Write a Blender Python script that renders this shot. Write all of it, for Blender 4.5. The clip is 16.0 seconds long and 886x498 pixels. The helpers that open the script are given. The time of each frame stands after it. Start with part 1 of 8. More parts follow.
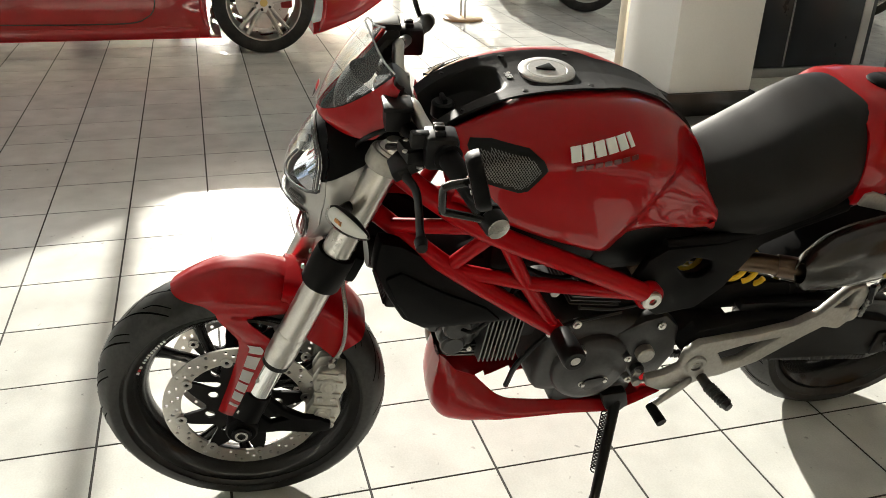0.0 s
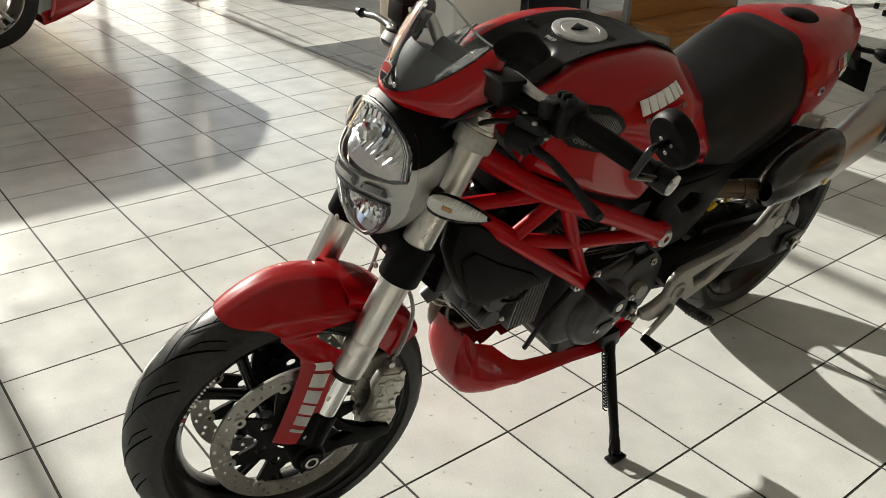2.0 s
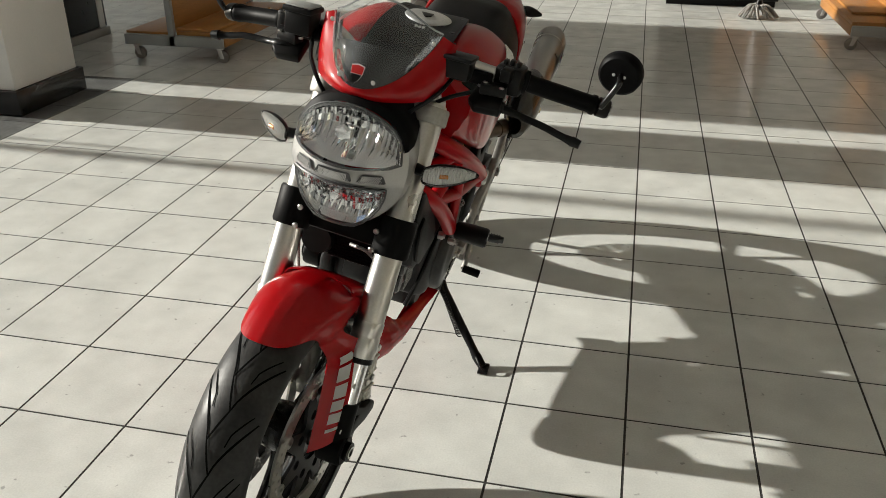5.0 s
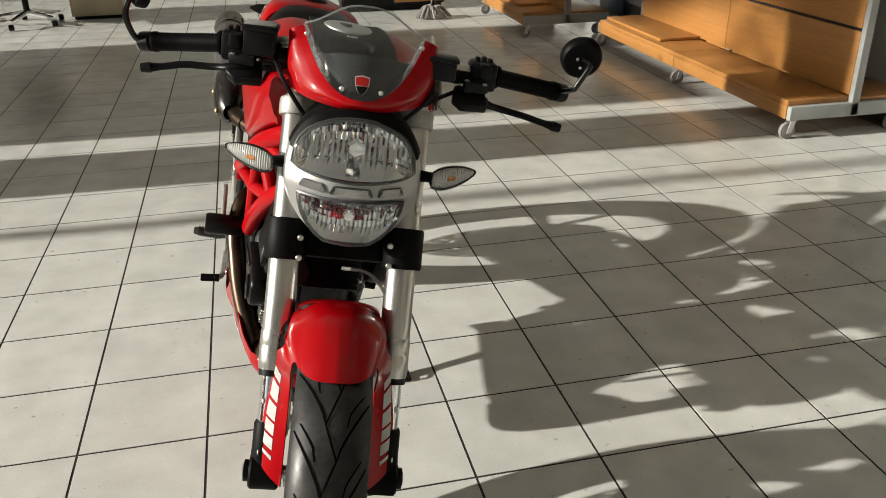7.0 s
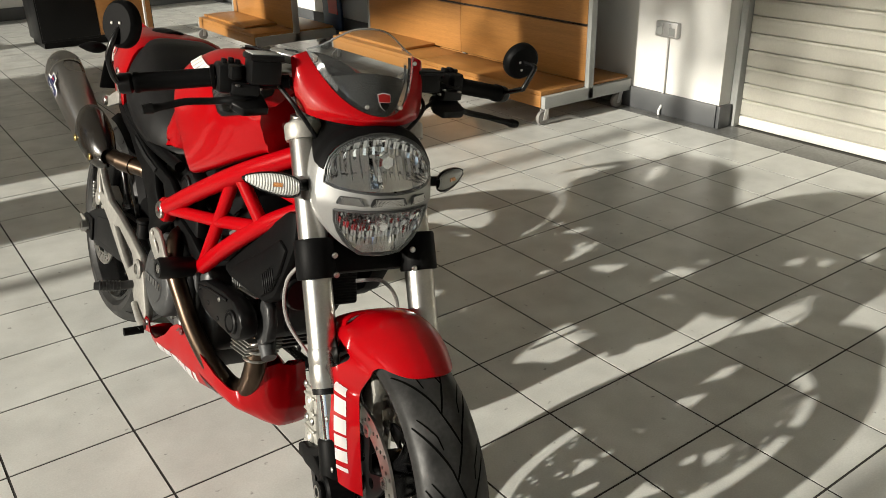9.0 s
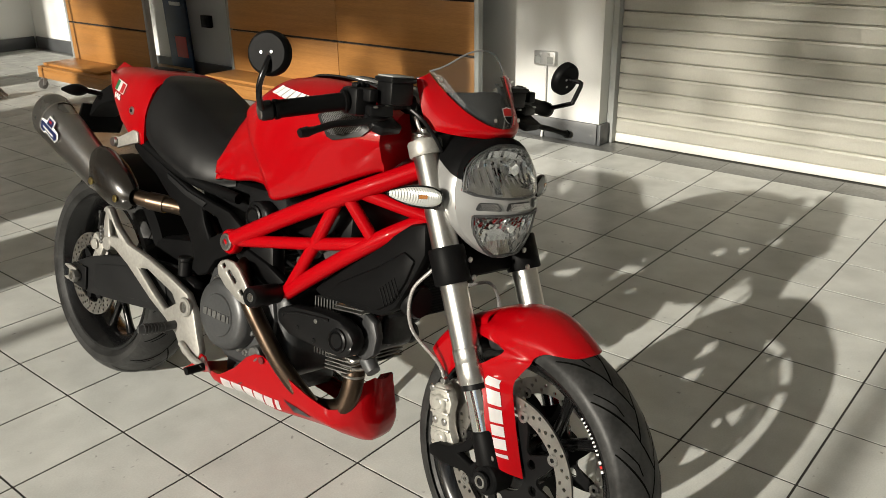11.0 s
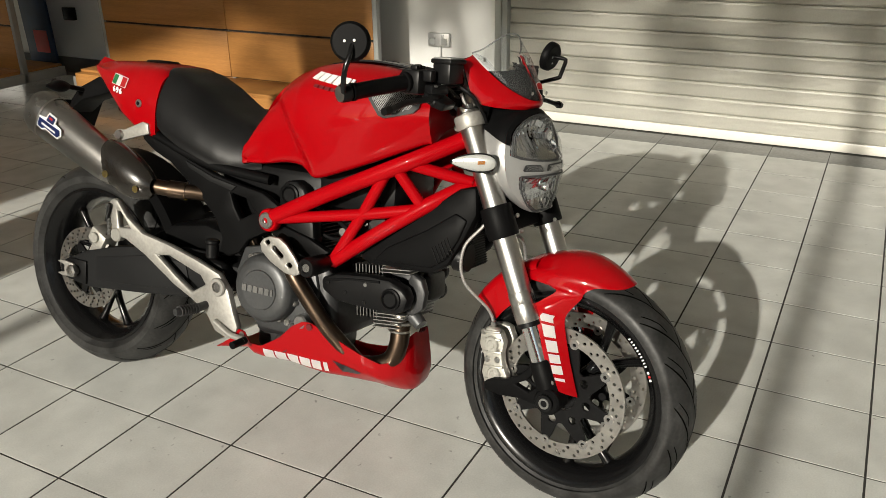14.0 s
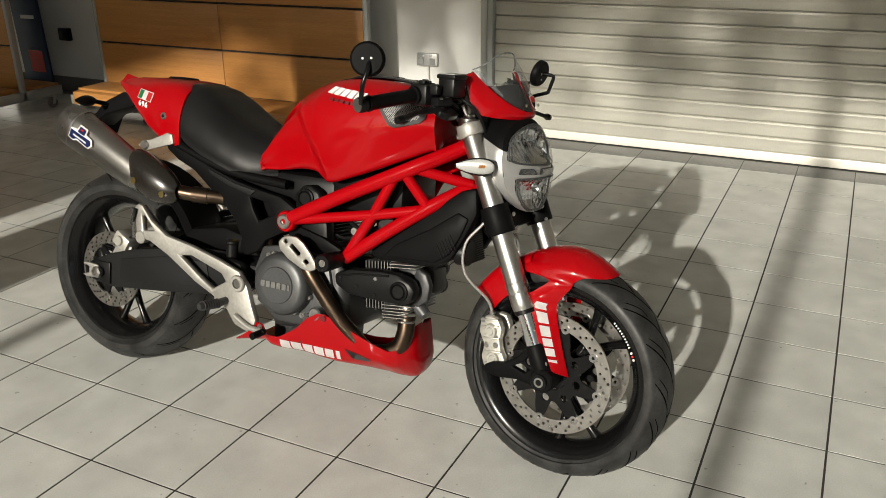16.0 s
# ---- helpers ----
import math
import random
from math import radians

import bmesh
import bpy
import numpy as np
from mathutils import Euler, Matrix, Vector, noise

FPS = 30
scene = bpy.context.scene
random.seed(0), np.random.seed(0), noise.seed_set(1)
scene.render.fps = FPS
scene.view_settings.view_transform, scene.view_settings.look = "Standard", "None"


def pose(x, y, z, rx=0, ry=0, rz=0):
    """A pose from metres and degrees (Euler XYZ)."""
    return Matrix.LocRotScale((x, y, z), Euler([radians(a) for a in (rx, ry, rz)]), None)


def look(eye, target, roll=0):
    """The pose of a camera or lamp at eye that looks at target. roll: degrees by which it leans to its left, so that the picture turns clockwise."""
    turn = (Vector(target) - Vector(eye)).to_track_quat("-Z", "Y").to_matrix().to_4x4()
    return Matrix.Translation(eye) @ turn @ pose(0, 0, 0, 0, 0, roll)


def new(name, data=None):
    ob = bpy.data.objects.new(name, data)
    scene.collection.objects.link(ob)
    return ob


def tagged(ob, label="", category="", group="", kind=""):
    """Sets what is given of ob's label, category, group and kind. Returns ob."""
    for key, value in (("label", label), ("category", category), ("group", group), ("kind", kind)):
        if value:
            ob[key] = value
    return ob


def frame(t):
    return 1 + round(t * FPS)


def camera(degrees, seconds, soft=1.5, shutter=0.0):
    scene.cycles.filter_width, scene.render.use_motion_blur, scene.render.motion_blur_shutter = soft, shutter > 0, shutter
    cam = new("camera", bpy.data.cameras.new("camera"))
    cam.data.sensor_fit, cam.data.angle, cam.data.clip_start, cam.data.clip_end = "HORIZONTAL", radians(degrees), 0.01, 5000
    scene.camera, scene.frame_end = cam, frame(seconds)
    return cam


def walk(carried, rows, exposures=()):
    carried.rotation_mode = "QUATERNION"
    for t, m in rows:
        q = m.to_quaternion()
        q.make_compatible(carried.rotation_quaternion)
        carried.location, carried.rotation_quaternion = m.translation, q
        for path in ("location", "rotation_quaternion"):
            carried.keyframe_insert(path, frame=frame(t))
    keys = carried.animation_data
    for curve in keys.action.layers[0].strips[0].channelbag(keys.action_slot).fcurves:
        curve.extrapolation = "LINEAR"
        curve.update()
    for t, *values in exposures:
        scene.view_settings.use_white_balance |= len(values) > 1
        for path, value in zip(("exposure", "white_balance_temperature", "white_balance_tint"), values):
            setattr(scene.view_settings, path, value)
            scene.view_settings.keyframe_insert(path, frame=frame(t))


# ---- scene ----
from mathutils import bvhtree

cam = camera(56.2, 16.0, 0.5)
PATH = [
    (0, (1.129, -0.277, 1.293), (-0.601, 0.242, 0.434), 1.9),
    (0.5, (1.035, -0.424, 1.275), (-0.642, 0.238, 0.409), 2.0),
    (1, (0.934, -0.539, 1.28), (-0.667, 0.279, 0.402), 2.1),
    (1.5, (0.868, -0.657, 1.269), (-0.636, 0.32, 0.382), 2.0),
    (2, (0.808, -0.811, 1.27), (-0.578, 0.312, 0.367), 1.6),
    (2.5, (0.713, -0.907, 1.259), (-0.55, 0.342, 0.341), 1.2),
    (3, (0.552, -0.988, 1.258), (-0.571, 0.386, 0.336), 0.9),
    (3.5, (0.476, -1.093, 1.266), (-0.488, 0.4, 0.349), 0.7),
    (4, (0.42, -1.236, 1.292), (-0.362, 0.364, 0.382), 0.4),
    (6.5, (-0.226, -1.488, 1.286), (-0.027, 0.306, 0.426), -0.6),
    (7, (-0.392, -1.43, 1.273), (0.005, 0.335, 0.419), -0.8),
    (7.5, (-0.52, -1.4, 1.284), (0.053, 0.318, 0.434), -1.0),
    (8, (-0.7, -1.405, 1.289), (0.054, 0.241, 0.44), -1.1),
    (8.5, (-0.851, -1.409, 1.301), (0.066, 0.158, 0.461), -1.1),
    (9, (-0.973, -1.306, 1.302), (0.089, 0.172, 0.473), -1.2),
    (11.5, (-1.588, -0.954, 1.3), (-0.116, 0.173, 0.549), -1.1),
    (12, (-1.641, -0.916, 1.316), (-0.133, 0.151, 0.551), -1.4),
    (12.5, (-1.748, -0.918, 1.335), (-0.202, 0.086, 0.56), -1.3),
    (13, (-1.867, -0.91, 1.347), (-0.287, 0.034, 0.563), -1.1),
    (13.5, (-1.932, -0.871, 1.342), (-0.326, 0.027, 0.556), -0.9),
    (14, (-1.944, -0.759, 1.345), (-0.321, 0.1, 0.553), -0.9),
    (14.5, (-1.978, -0.74, 1.359), (-0.338, 0.096, 0.576), -0.9),
    (15, (-2.049, -0.761, 1.37), (-0.398, 0.06, 0.597), -0.8),
    (15.5, (-2.112, -0.789, 1.383), (-0.456, 0.03, 0.618), -0.7),
    (16, (-2.163, -0.806, 1.374), (-0.501, 0.018, 0.625), -0.6),
]
walk(cam, [(t, look(eye, target, roll)) for t, eye, target, roll in PATH], [(0, 1.45, 6450, 10), (1.5, 1.05, 6400, 10), (3.5, 0.88, 6260, 10), (6.5, 0.68, 6400, 10), (9, 0.48, 6550, 10), (12.5, 0.26, 6560, 10), (16, 0.20, 6560, 10)])

# ---- world, sun, exposure ----
SUN_ELEV, SUN_AZ = 19.8, -1.5
world = bpy.data.worlds.new("sky")
scene.world = world
world.use_nodes = True
_n = world.node_tree.nodes
_sky = _n.new("ShaderNodeTexSky")
_sky.sky_type, _sky.sun_disc = "NISHITA", False
_sky.sun_elevation, _sky.sun_rotation = radians(SUN_ELEV), radians(-90)
_bg = _n["Background"]
_bg.inputs["Strength"].default_value = 0.085
world.node_tree.links.new(_sky.outputs[0], _bg.inputs[0])
sun_data = bpy.data.lights.new("sun", "SUN")
sun_data.energy, sun_data.angle, sun_data.color = 4.6, radians(0.75), (1.0, 0.945, 0.83)
sun = new("sun", sun_data)
sun.matrix_world = look((-20 * math.cos(radians(SUN_AZ)), -20 * math.sin(radians(SUN_AZ)), 20 * math.tan(radians(SUN_ELEV))), (0, 0, 0))


# ---- materials ----
def mat(name, base, rough=0.5, metal=0.0, vary=0.12, scale=6.0, grain=0.0, grain_scale=120.0, bump=0.0, coat=0.0, rough_vary=0.1, spec=0.5, island=0.0, stretch=None, world_co=False, specks=0.0):
    """Principled material with variation at two scales, fine relief and uneven gloss."""
    m = bpy.data.materials.new(name)
    m.use_nodes = True
    t = m.node_tree
    n, L = t.nodes, t.links
    b = n["Principled BSDF"]
    b.inputs["Metallic"].default_value = metal
    b.inputs["Coat Weight"].default_value = coat
    b.inputs["Coat Roughness"].default_value = 0.045
    b.inputs["Specular IOR Level"].default_value = spec
    co = n.new("ShaderNodeTexCoord")
    src = co.outputs["Object"]
    if world_co:
        src = n.new("ShaderNodeNewGeometry").outputs["Position"]
    if stretch:
        mp = n.new("ShaderNodeMapping")
        mp.inputs["Scale"].default_value = stretch
        L.new(src, mp.inputs[0])
        src = mp.outputs[0]
    big = n.new("ShaderNodeTexNoise")
    big.inputs["Scale"].default_value, big.inputs["Detail"].default_value = scale, 5
    L.new(src, big.inputs["Vector"])
    fine = n.new("ShaderNodeTexNoise")
    fine.inputs["Scale"].default_value, fine.inputs["Detail"].default_value = grain_scale, 3
    L.new(src, fine.inputs["Vector"])
    ramp = n.new("ShaderNodeMapRange")
    ramp.inputs["From Min"].default_value, ramp.inputs["From Max"].default_value = 0.3, 0.7
    ramp.inputs["To Min"].default_value, ramp.inputs["To Max"].default_value = 1 - vary, 1 + vary
    L.new(big.outputs[0], ramp.inputs[0])
    gr = n.new("ShaderNodeMapRange")
    gr.inputs["From Min"].default_value, gr.inputs["From Max"].default_value = 0.3, 0.7
    gr.inputs["To Min"].default_value, gr.inputs["To Max"].default_value = 1 - grain, 1 + grain
    L.new(fine.outputs[0], gr.inputs[0])
    mul = n.new("ShaderNodeMath")
    mul.operation = "MULTIPLY"
    L.new(ramp.outputs[0], mul.inputs[0])
    L.new(gr.outputs[0], mul.inputs[1])
    last = mul.outputs[0]
    if island:
        oi = n.new("ShaderNodeObjectInfo")
        geo = n.new("ShaderNodeNewGeometry")
        add = n.new("ShaderNodeMath")
        add.operation = "ADD"
        L.new(oi.outputs["Random"], add.inputs[0])
        L.new(geo.outputs["Random Per Island"], add.inputs[1])
        fr = n.new("ShaderNodeMath")
        fr.operation = "FRACT"
        L.new(add.outputs[0], fr.inputs[0])
        ir = n.new("ShaderNodeMapRange")
        ir.inputs["To Min"].default_value, ir.inputs["To Max"].default_value = 1 - island, 1 + island
        L.new(fr.outputs[0], ir.inputs[0])
        m2 = n.new("ShaderNodeMath")
        m2.operation = "MULTIPLY"
        L.new(last, m2.inputs[0])
        L.new(ir.outputs[0], m2.inputs[1])
        last = m2.outputs[0]
    if specks:
        # small scattered grime marks and a few faint wide smudges
        for sc, lo_, hi_, dark in ((38.0, 0.70, 0.76, specks), (3.1, 0.60, 0.82, specks * 0.35)):
            nz = n.new("ShaderNodeTexNoise")
            nz.inputs["Scale"].default_value, nz.inputs["Detail"].default_value = sc, 2
            L.new(src, nz.inputs["Vector"])
            sr = n.new("ShaderNodeMapRange")
            sr.inputs["From Min"].default_value, sr.inputs["From Max"].default_value = lo_, hi_
            sr.inputs["To Min"].default_value, sr.inputs["To Max"].default_value = 1.0, 1.0 - dark
            L.new(nz.outputs[0], sr.inputs[0])
            m3 = n.new("ShaderNodeMath")
            m3.operation = "MULTIPLY"
            L.new(last, m3.inputs[0])
            L.new(sr.outputs[0], m3.inputs[1])
            last = m3.outputs[0]
    mix = n.new("ShaderNodeVectorMath")
    mix.operation = "SCALE"
    mix.inputs[0].default_value = base[:3]
    L.new(last, mix.inputs["Scale"])
    L.new(mix.outputs[0], b.inputs["Base Color"])
    rr = n.new("ShaderNodeMapRange")
    rr.inputs["From Min"].default_value, rr.inputs["From Max"].default_value = 0.3, 0.7
    rr.inputs["To Min"].default_value, rr.inputs["To Max"].default_value = max(0.02, rough * (1 - rough_vary)), min(1, rough * (1 + rough_vary))
    L.new(big.outputs[0], rr.inputs[0])
    L.new(rr.outputs[0], b.inputs["Roughness"])
    if bump:
        bp = n.new("ShaderNodeBump")
        bp.inputs["Strength"].default_value, bp.inputs["Distance"].default_value = bump, 0.002
        L.new(fine.outputs[0], bp.inputs["Height"])
        L.new(bp.outputs[0], b.inputs["Normal"])
    return m


def glass_mat(name, tint=(0.9, 0.93, 0.94), rough=0.02, body=0.0, gloss=0.045):
    """Thin clear sheet: see-through with a Fresnel gloss."""
    m = bpy.data.materials.new(name)
    m.use_nodes = True
    t = m.node_tree
    n, L = t.nodes, t.links
    out = n["Material Output"]
    tr = n.new("ShaderNodeBsdfTransparent")
    tr.inputs[0].default_value = (*tint, 1)
    gl = n.new("ShaderNodeBsdfGlossy")
    gl.inputs["Roughness"].default_value = rough
    lw = n.new("ShaderNodeLayerWeight")
    pw5 = n.new("ShaderNodeMath")
    pw5.operation, pw5.inputs[1].default_value = "POWER", 5.0
    L.new(lw.outputs["Facing"], pw5.inputs[0])
    fr = n.new("ShaderNodeMapRange")
    fr.inputs["To Min"].default_value, fr.inputs["To Max"].default_value = gloss, 0.75
    L.new(pw5.outputs[0], fr.inputs[0])
    mx = n.new("ShaderNodeMixShader")
    L.new(fr.outputs[0], mx.inputs[0])
    L.new(tr.outputs[0], mx.inputs[1])
    L.new(gl.outputs[0], mx.inputs[2])
    last = mx.outputs[0]
    if body:
        df = n.new("ShaderNodeBsdfDiffuse")
        df.inputs[0].default_value = (0.75, 0.77, 0.78, 1)
        m2 = n.new("ShaderNodeMixShader")
        tl = n.new("ShaderNodeBsdfTranslucent")
        tl.inputs[0].default_value = (0.75, 0.77, 0.78, 1)
        m3 = n.new("ShaderNodeMixShader")
        L.new(df.outputs[0], m3.inputs[1])
        L.new(tl.outputs[0], m3.inputs[2])
        m2.inputs[0].default_value = body
        L.new(last, m2.inputs[1])
        L.new(m3.outputs[0], m2.inputs[2])
        last = m2.outputs[0]
    L.new(last, out.inputs[0])
    return m


def wood_mat(name, base, rough=0.35):
    """Beech laminate: long fine grain along y."""
    return mat(name, base, rough, 0, vary=0.10, scale=3.0, grain=0.12, grain_scale=40, bump=0.05, stretch=(6, 0.5, 12), spec=0.4)


M_TILE = mat("glazed_tile", (0.60, 0.61, 0.582), 0.15, spec=0.26, vary=0.10, scale=7, grain=0.05, grain_scale=210, bump=0.12, island=0.05, rough_vary=0.3, world_co=True, specks=0.4)
M_GROUT = mat("dark_grout", (0.032, 0.030, 0.027), 0.9, grain=0.3, scale=3)
M_SLATE = mat("slate_tile", (0.115, 0.118, 0.115), 0.35, vary=0.35, scale=9, grain=0.25, grain_scale=60, bump=0.1, island=0.2)
M_WALL = mat("white_emulsion", (0.72, 0.72, 0.70), 0.7, vary=0.03, scale=2, grain=0.02, bump=0.06)
M_PLINTH = mat("grey_plinth", (0.075, 0.079, 0.083), 0.4, vary=0.15, scale=5)
M_CEIL = mat("ceiling_white", (0.78, 0.78, 0.77), 0.8, vary=0.03)
M_SHUTTER = mat("cream_shutter_paint", (0.70, 0.685, 0.615), 0.34, vary=0.05, scale=3, grain=0.03, bump=0.02)
M_ALU = mat("brushed_aluminium", (0.58, 0.58, 0.575), 0.42, 0.75, vary=0.08, scale=8, grain=0.08, grain_scale=200)
M_GREYPAINT = mat("grey_powdercoat", (0.30, 0.31, 0.30), 0.45, vary=0.06, grain=0.04)
M_WOOD = wood_mat("beech_laminate", (0.37, 0.172, 0.05))
M_DARKGAP = mat("dark_groove", (0.03, 0.027, 0.025), 0.8)
M_BLACKPLINTH = mat("black_gloss_plinth", (0.018, 0.018, 0.019), 0.2, vary=0.2)
M_RED = mat("red_lacquer", (0.30, 0.0007, 0.003), 0.35, vary=0.03, scale=5, coat=0.55, grain=0.02, spec=0.05)
M_FRAME = mat("red_frame_enamel", (0.33, 0.0008, 0.0035), 0.38, vary=0.03, scale=5, coat=0.22, grain=0.02, spec=0.05)
M_CARRED = mat("car_red", (0.36, 0.008, 0.012), 0.4, vary=0.05, coat=1.0, spec=0.1)
M_CARWHITE = mat("car_white", (0.72, 0.72, 0.70), 0.3, vary=0.03, coat=1.0)
M_BLACK = mat("black_plastic", (0.005, 0.005, 0.0053), 0.38, vary=0.15, grain=0.1, bump=0.06, spec=0.18)
M_MATT = mat("matt_black", (0.0035, 0.0035, 0.0037), 0.5, vary=0.15, grain=0.12, bump=0.1, grain_scale=300, spec=0.075)
M_PANEL = mat("textured_panel", (0.010, 0.0102, 0.0106), 0.55, vary=0.12, grain=0.15, bump=0.1, grain_scale=400, spec=0.14)
M_INNER = mat("smooth_dark_moulding", (0.020, 0.0205, 0.021), 0.6, vary=0.08, spec=0.12)
M_GLOSSBLACK = mat("gloss_black", (0.004, 0.004, 0.0043), 0.25, vary=0.1, coat=0.15, spec=0.3)
M_SEAT = mat("seat_vinyl", (0.007, 0.007, 0.0073), 0.42, vary=0.12, grain=0.2, grain_scale=450, bump=0.10, spec=0.22)
M_RUBBER = mat("tyre_rubber", (0.021, 0.021, 0.0205), 0.48, vary=0.45, scale=16, grain=0.25, bump=0.12, spec=0.28, rough_vary=0.3)
M_SILVER = mat("anodised_silver", (0.52, 0.51, 0.49), 0.29, 1.0, vary=0.05, grain=0.05, grain_scale=250)
M_CHROME = mat("chrome", (0.78, 0.79, 0.80), 0.09, 1.0, vary=0.04)
M_STEEL = mat("disc_steel", (0.50, 0.48, 0.45), 0.30, 1.0, vary=0.08, scale=30, grain=0.04, grain_scale=400)
M_GREYMET = mat("metallic_grey_paint", (0.36, 0.36, 0.355), 0.36, 0.55, vary=0.05, grain=0.08, grain_scale=600)
M_FOOTPLATE = mat("champagne_cast_alloy", (0.34, 0.33, 0.305), 0.5, 0.6, vary=0.08, grain=0.1, bump=0.1)
M_ENGINE = mat("dark_engine_casting", (0.032, 0.0325, 0.0335), 0.42, 0.3, vary=0.2, grain=0.15, bump=0.2)
M_FIN = mat("engine_fin_alloy", (0.20, 0.20, 0.195), 0.42, 0.9, vary=0.2, grain=0.15)
M_COVER = mat("grey_engine_cover", (0.075, 0.077, 0.079), 0.42, 0.6, vary=0.08, grain=0.08, bump=0.08)
M_PIPE = mat("heat_tinted_steel", (0.085, 0.060, 0.043), 0.34, 1.0, vary=0.25, scale=9, grain=0.06)
M_TITAN = mat("satin_titanium", (0.35, 0.337, 0.32), 0.28, 1.0, vary=0.04, grain=0.02)
M_CARBON = mat("carbon_weave", (0.013, 0.011, 0.009), 0.25, 0.0, vary=0.2, grain=0.4, grain_scale=350, coat=0.22)
M_BRASS = mat("brass", (0.55, 0.42, 0.16), 0.3, 1.0)
M_GOLD = mat("pale_cast_caliper", (0.46, 0.45, 0.41), 0.42, 0.6, vary=0.15, grain=0.1, bump=0.1)
M_YELLOW = mat("yellow_spring", (0.75, 0.50, 0.02), 0.35)
M_WHITE = mat("white_vinyl", (0.80, 0.80, 0.79), 0.35)
M_NAVY = mat("navy_vinyl", (0.02, 0.035, 0.14), 0.3)
M_GREEN = mat("green_vinyl", (0.02, 0.22, 0.07), 0.35)
M_REDVINYL = mat("red_vinyl", (0.55, 0.02, 0.02), 0.35)
M_AMBER = mat("amber_bulb", (0.50, 0.19, 0.04), 0.2)
M_DARKRED = mat("dark_red_print", (0.12, 0.010, 0.012), 0.3, coat=0.5)
M_REFLECT = mat("lamp_reflector", (0.62, 0.63, 0.64), 0.06, 1.0, vary=0.04)
M_LENS = glass_mat("clear_lens", (0.97, 0.975, 0.98), 0.015, 0.0)
M_FROST = glass_mat("frosted_lens", (0.95, 0.96, 0.95), 0.03, 0.035)
M_SATINREF = mat("satin_reflector", (0.66, 0.66, 0.65), 0.25, 0.2, vary=0.05)
M_SCREEN = glass_mat("smoke_tinted_screen", (0.93, 0.955, 0.96), 0.015, 0.03, 0.05)
M_SCREENEDGE = glass_mat("cut_acrylic_edge", (0.55, 0.57, 0.58), 0.05, 0.25)
M_SCREENFOLD = glass_mat("folded_acrylic", (0.88, 0.90, 0.91), 0.05, 0.16)
M_MIRROR = mat("mirror_glass", (0.85, 0.86, 0.87), 0.02, 1.0, vary=0.0)
M_WINDOW = glass_mat("window_glass", (0.96, 0.97, 0.96), 0.0)
M_NAVYCAB = mat("dark_blue_black_panel", (0.022, 0.028, 0.036), 0.3, vary=0.1)
M_MESH = mat("grey_mesh", (0.20, 0.20, 0.20), 0.35, 0.9)
M_BLUEPRINT = mat("poster_blue", (0.012, 0.035, 0.09), 0.4, vary=0.3, scale=9)
M_OUTSIDE = mat("outdoor_paving", (0.30, 0.29, 0.27), 0.85, vary=0.15, grain=0.15)
M_CABLE = mat("braided_hose", (0.32, 0.31, 0.30), 0.4, 0.5, grain=0.4, grain_scale=500)
M_CALIPER_RED = mat("car_caliper_red", (0.45, 0.02, 0.02), 0.35)
M_HAIR = mat("grey_mop_yarn", (0.30, 0.29, 0.27), 0.9, vary=0.3, grain=0.4)


# ---- builders ----
def obj(name, bm, material, parent=None, label="", smooth=True):
    me = bpy.data.meshes.new(name)
    bm.to_mesh(me)
    bm.free()
    me.materials.append(material)
    if smooth:
        me.polygons.foreach_set("use_smooth", [True] * len(me.polygons))
        me.set_sharp_from_angle(angle=radians(38))
    ob = new(name, me)
    if parent:
        ob.parent = parent
    if label:
        tagged(ob, label)
    return ob


part = obj


def thing(name, label, category, m=None, kind="", group=""):
    ob = new(name)
    ob.empty_display_size = 0.1
    if m is not None:
        ob.matrix_world = m
    return tagged(ob, label, category, group, kind)


def join(*bms):
    """Several bmeshes of ONE piece into one."""
    out = bms[0]
    for b in bms[1:]:
        tmp = bpy.data.meshes.new("tmp")
        b.to_mesh(tmp)
        b.free()
        out.from_mesh(tmp)
        bpy.data.meshes.remove(tmp)
    return out


def moved(bm, m):
    bmesh.ops.transform(bm, matrix=m, verts=bm.verts)
    return bm


def bevelled(bm, w, seg=2):
    es = [e for e in bm.edges if len(e.link_faces) == 2 and e.calc_face_angle(0) > 0.6]
    bmesh.ops.bevel(bm, geom=es, offset=w, segments=seg, affect="EDGES", profile=0.5, clamp_overlap=True)
    return bm


def box(x0, x1, y0, y1, z0, z1, bev=0.0, seg=2):
    bm = bmesh.new()
    bmesh.ops.create_cube(bm, size=1)
    bmesh.ops.transform(bm, matrix=Matrix.Translation(((x0 + x1) / 2, (y0 + y1) / 2, (z0 + z1) / 2)) @ Matrix.Diagonal((abs(x1 - x0), abs(y1 - y0), abs(z1 - z0), 1)), verts=bm.verts)
    return bevelled(bm, bev, seg) if bev else bm


def loft(rings, closed=True, caps=True):
    """A skin over rings of equal point count."""
    bm = bmesh.new()
    vs = [[bm.verts.new(p) for p in r] for r in rings]
    n = len(rings[0])
    for a, b in zip(vs, vs[1:]):
        for i in range(n if closed else n - 1):
            j = (i + 1) % n
            bm.faces.new((a[i], a[j], b[j], b[i]))
    if caps and closed:
        bm.faces.new(list(reversed(vs[0])))
        bm.faces.new(vs[-1])
    bmesh.ops.recalc_face_normals(bm, faces=bm.faces)
    return bm


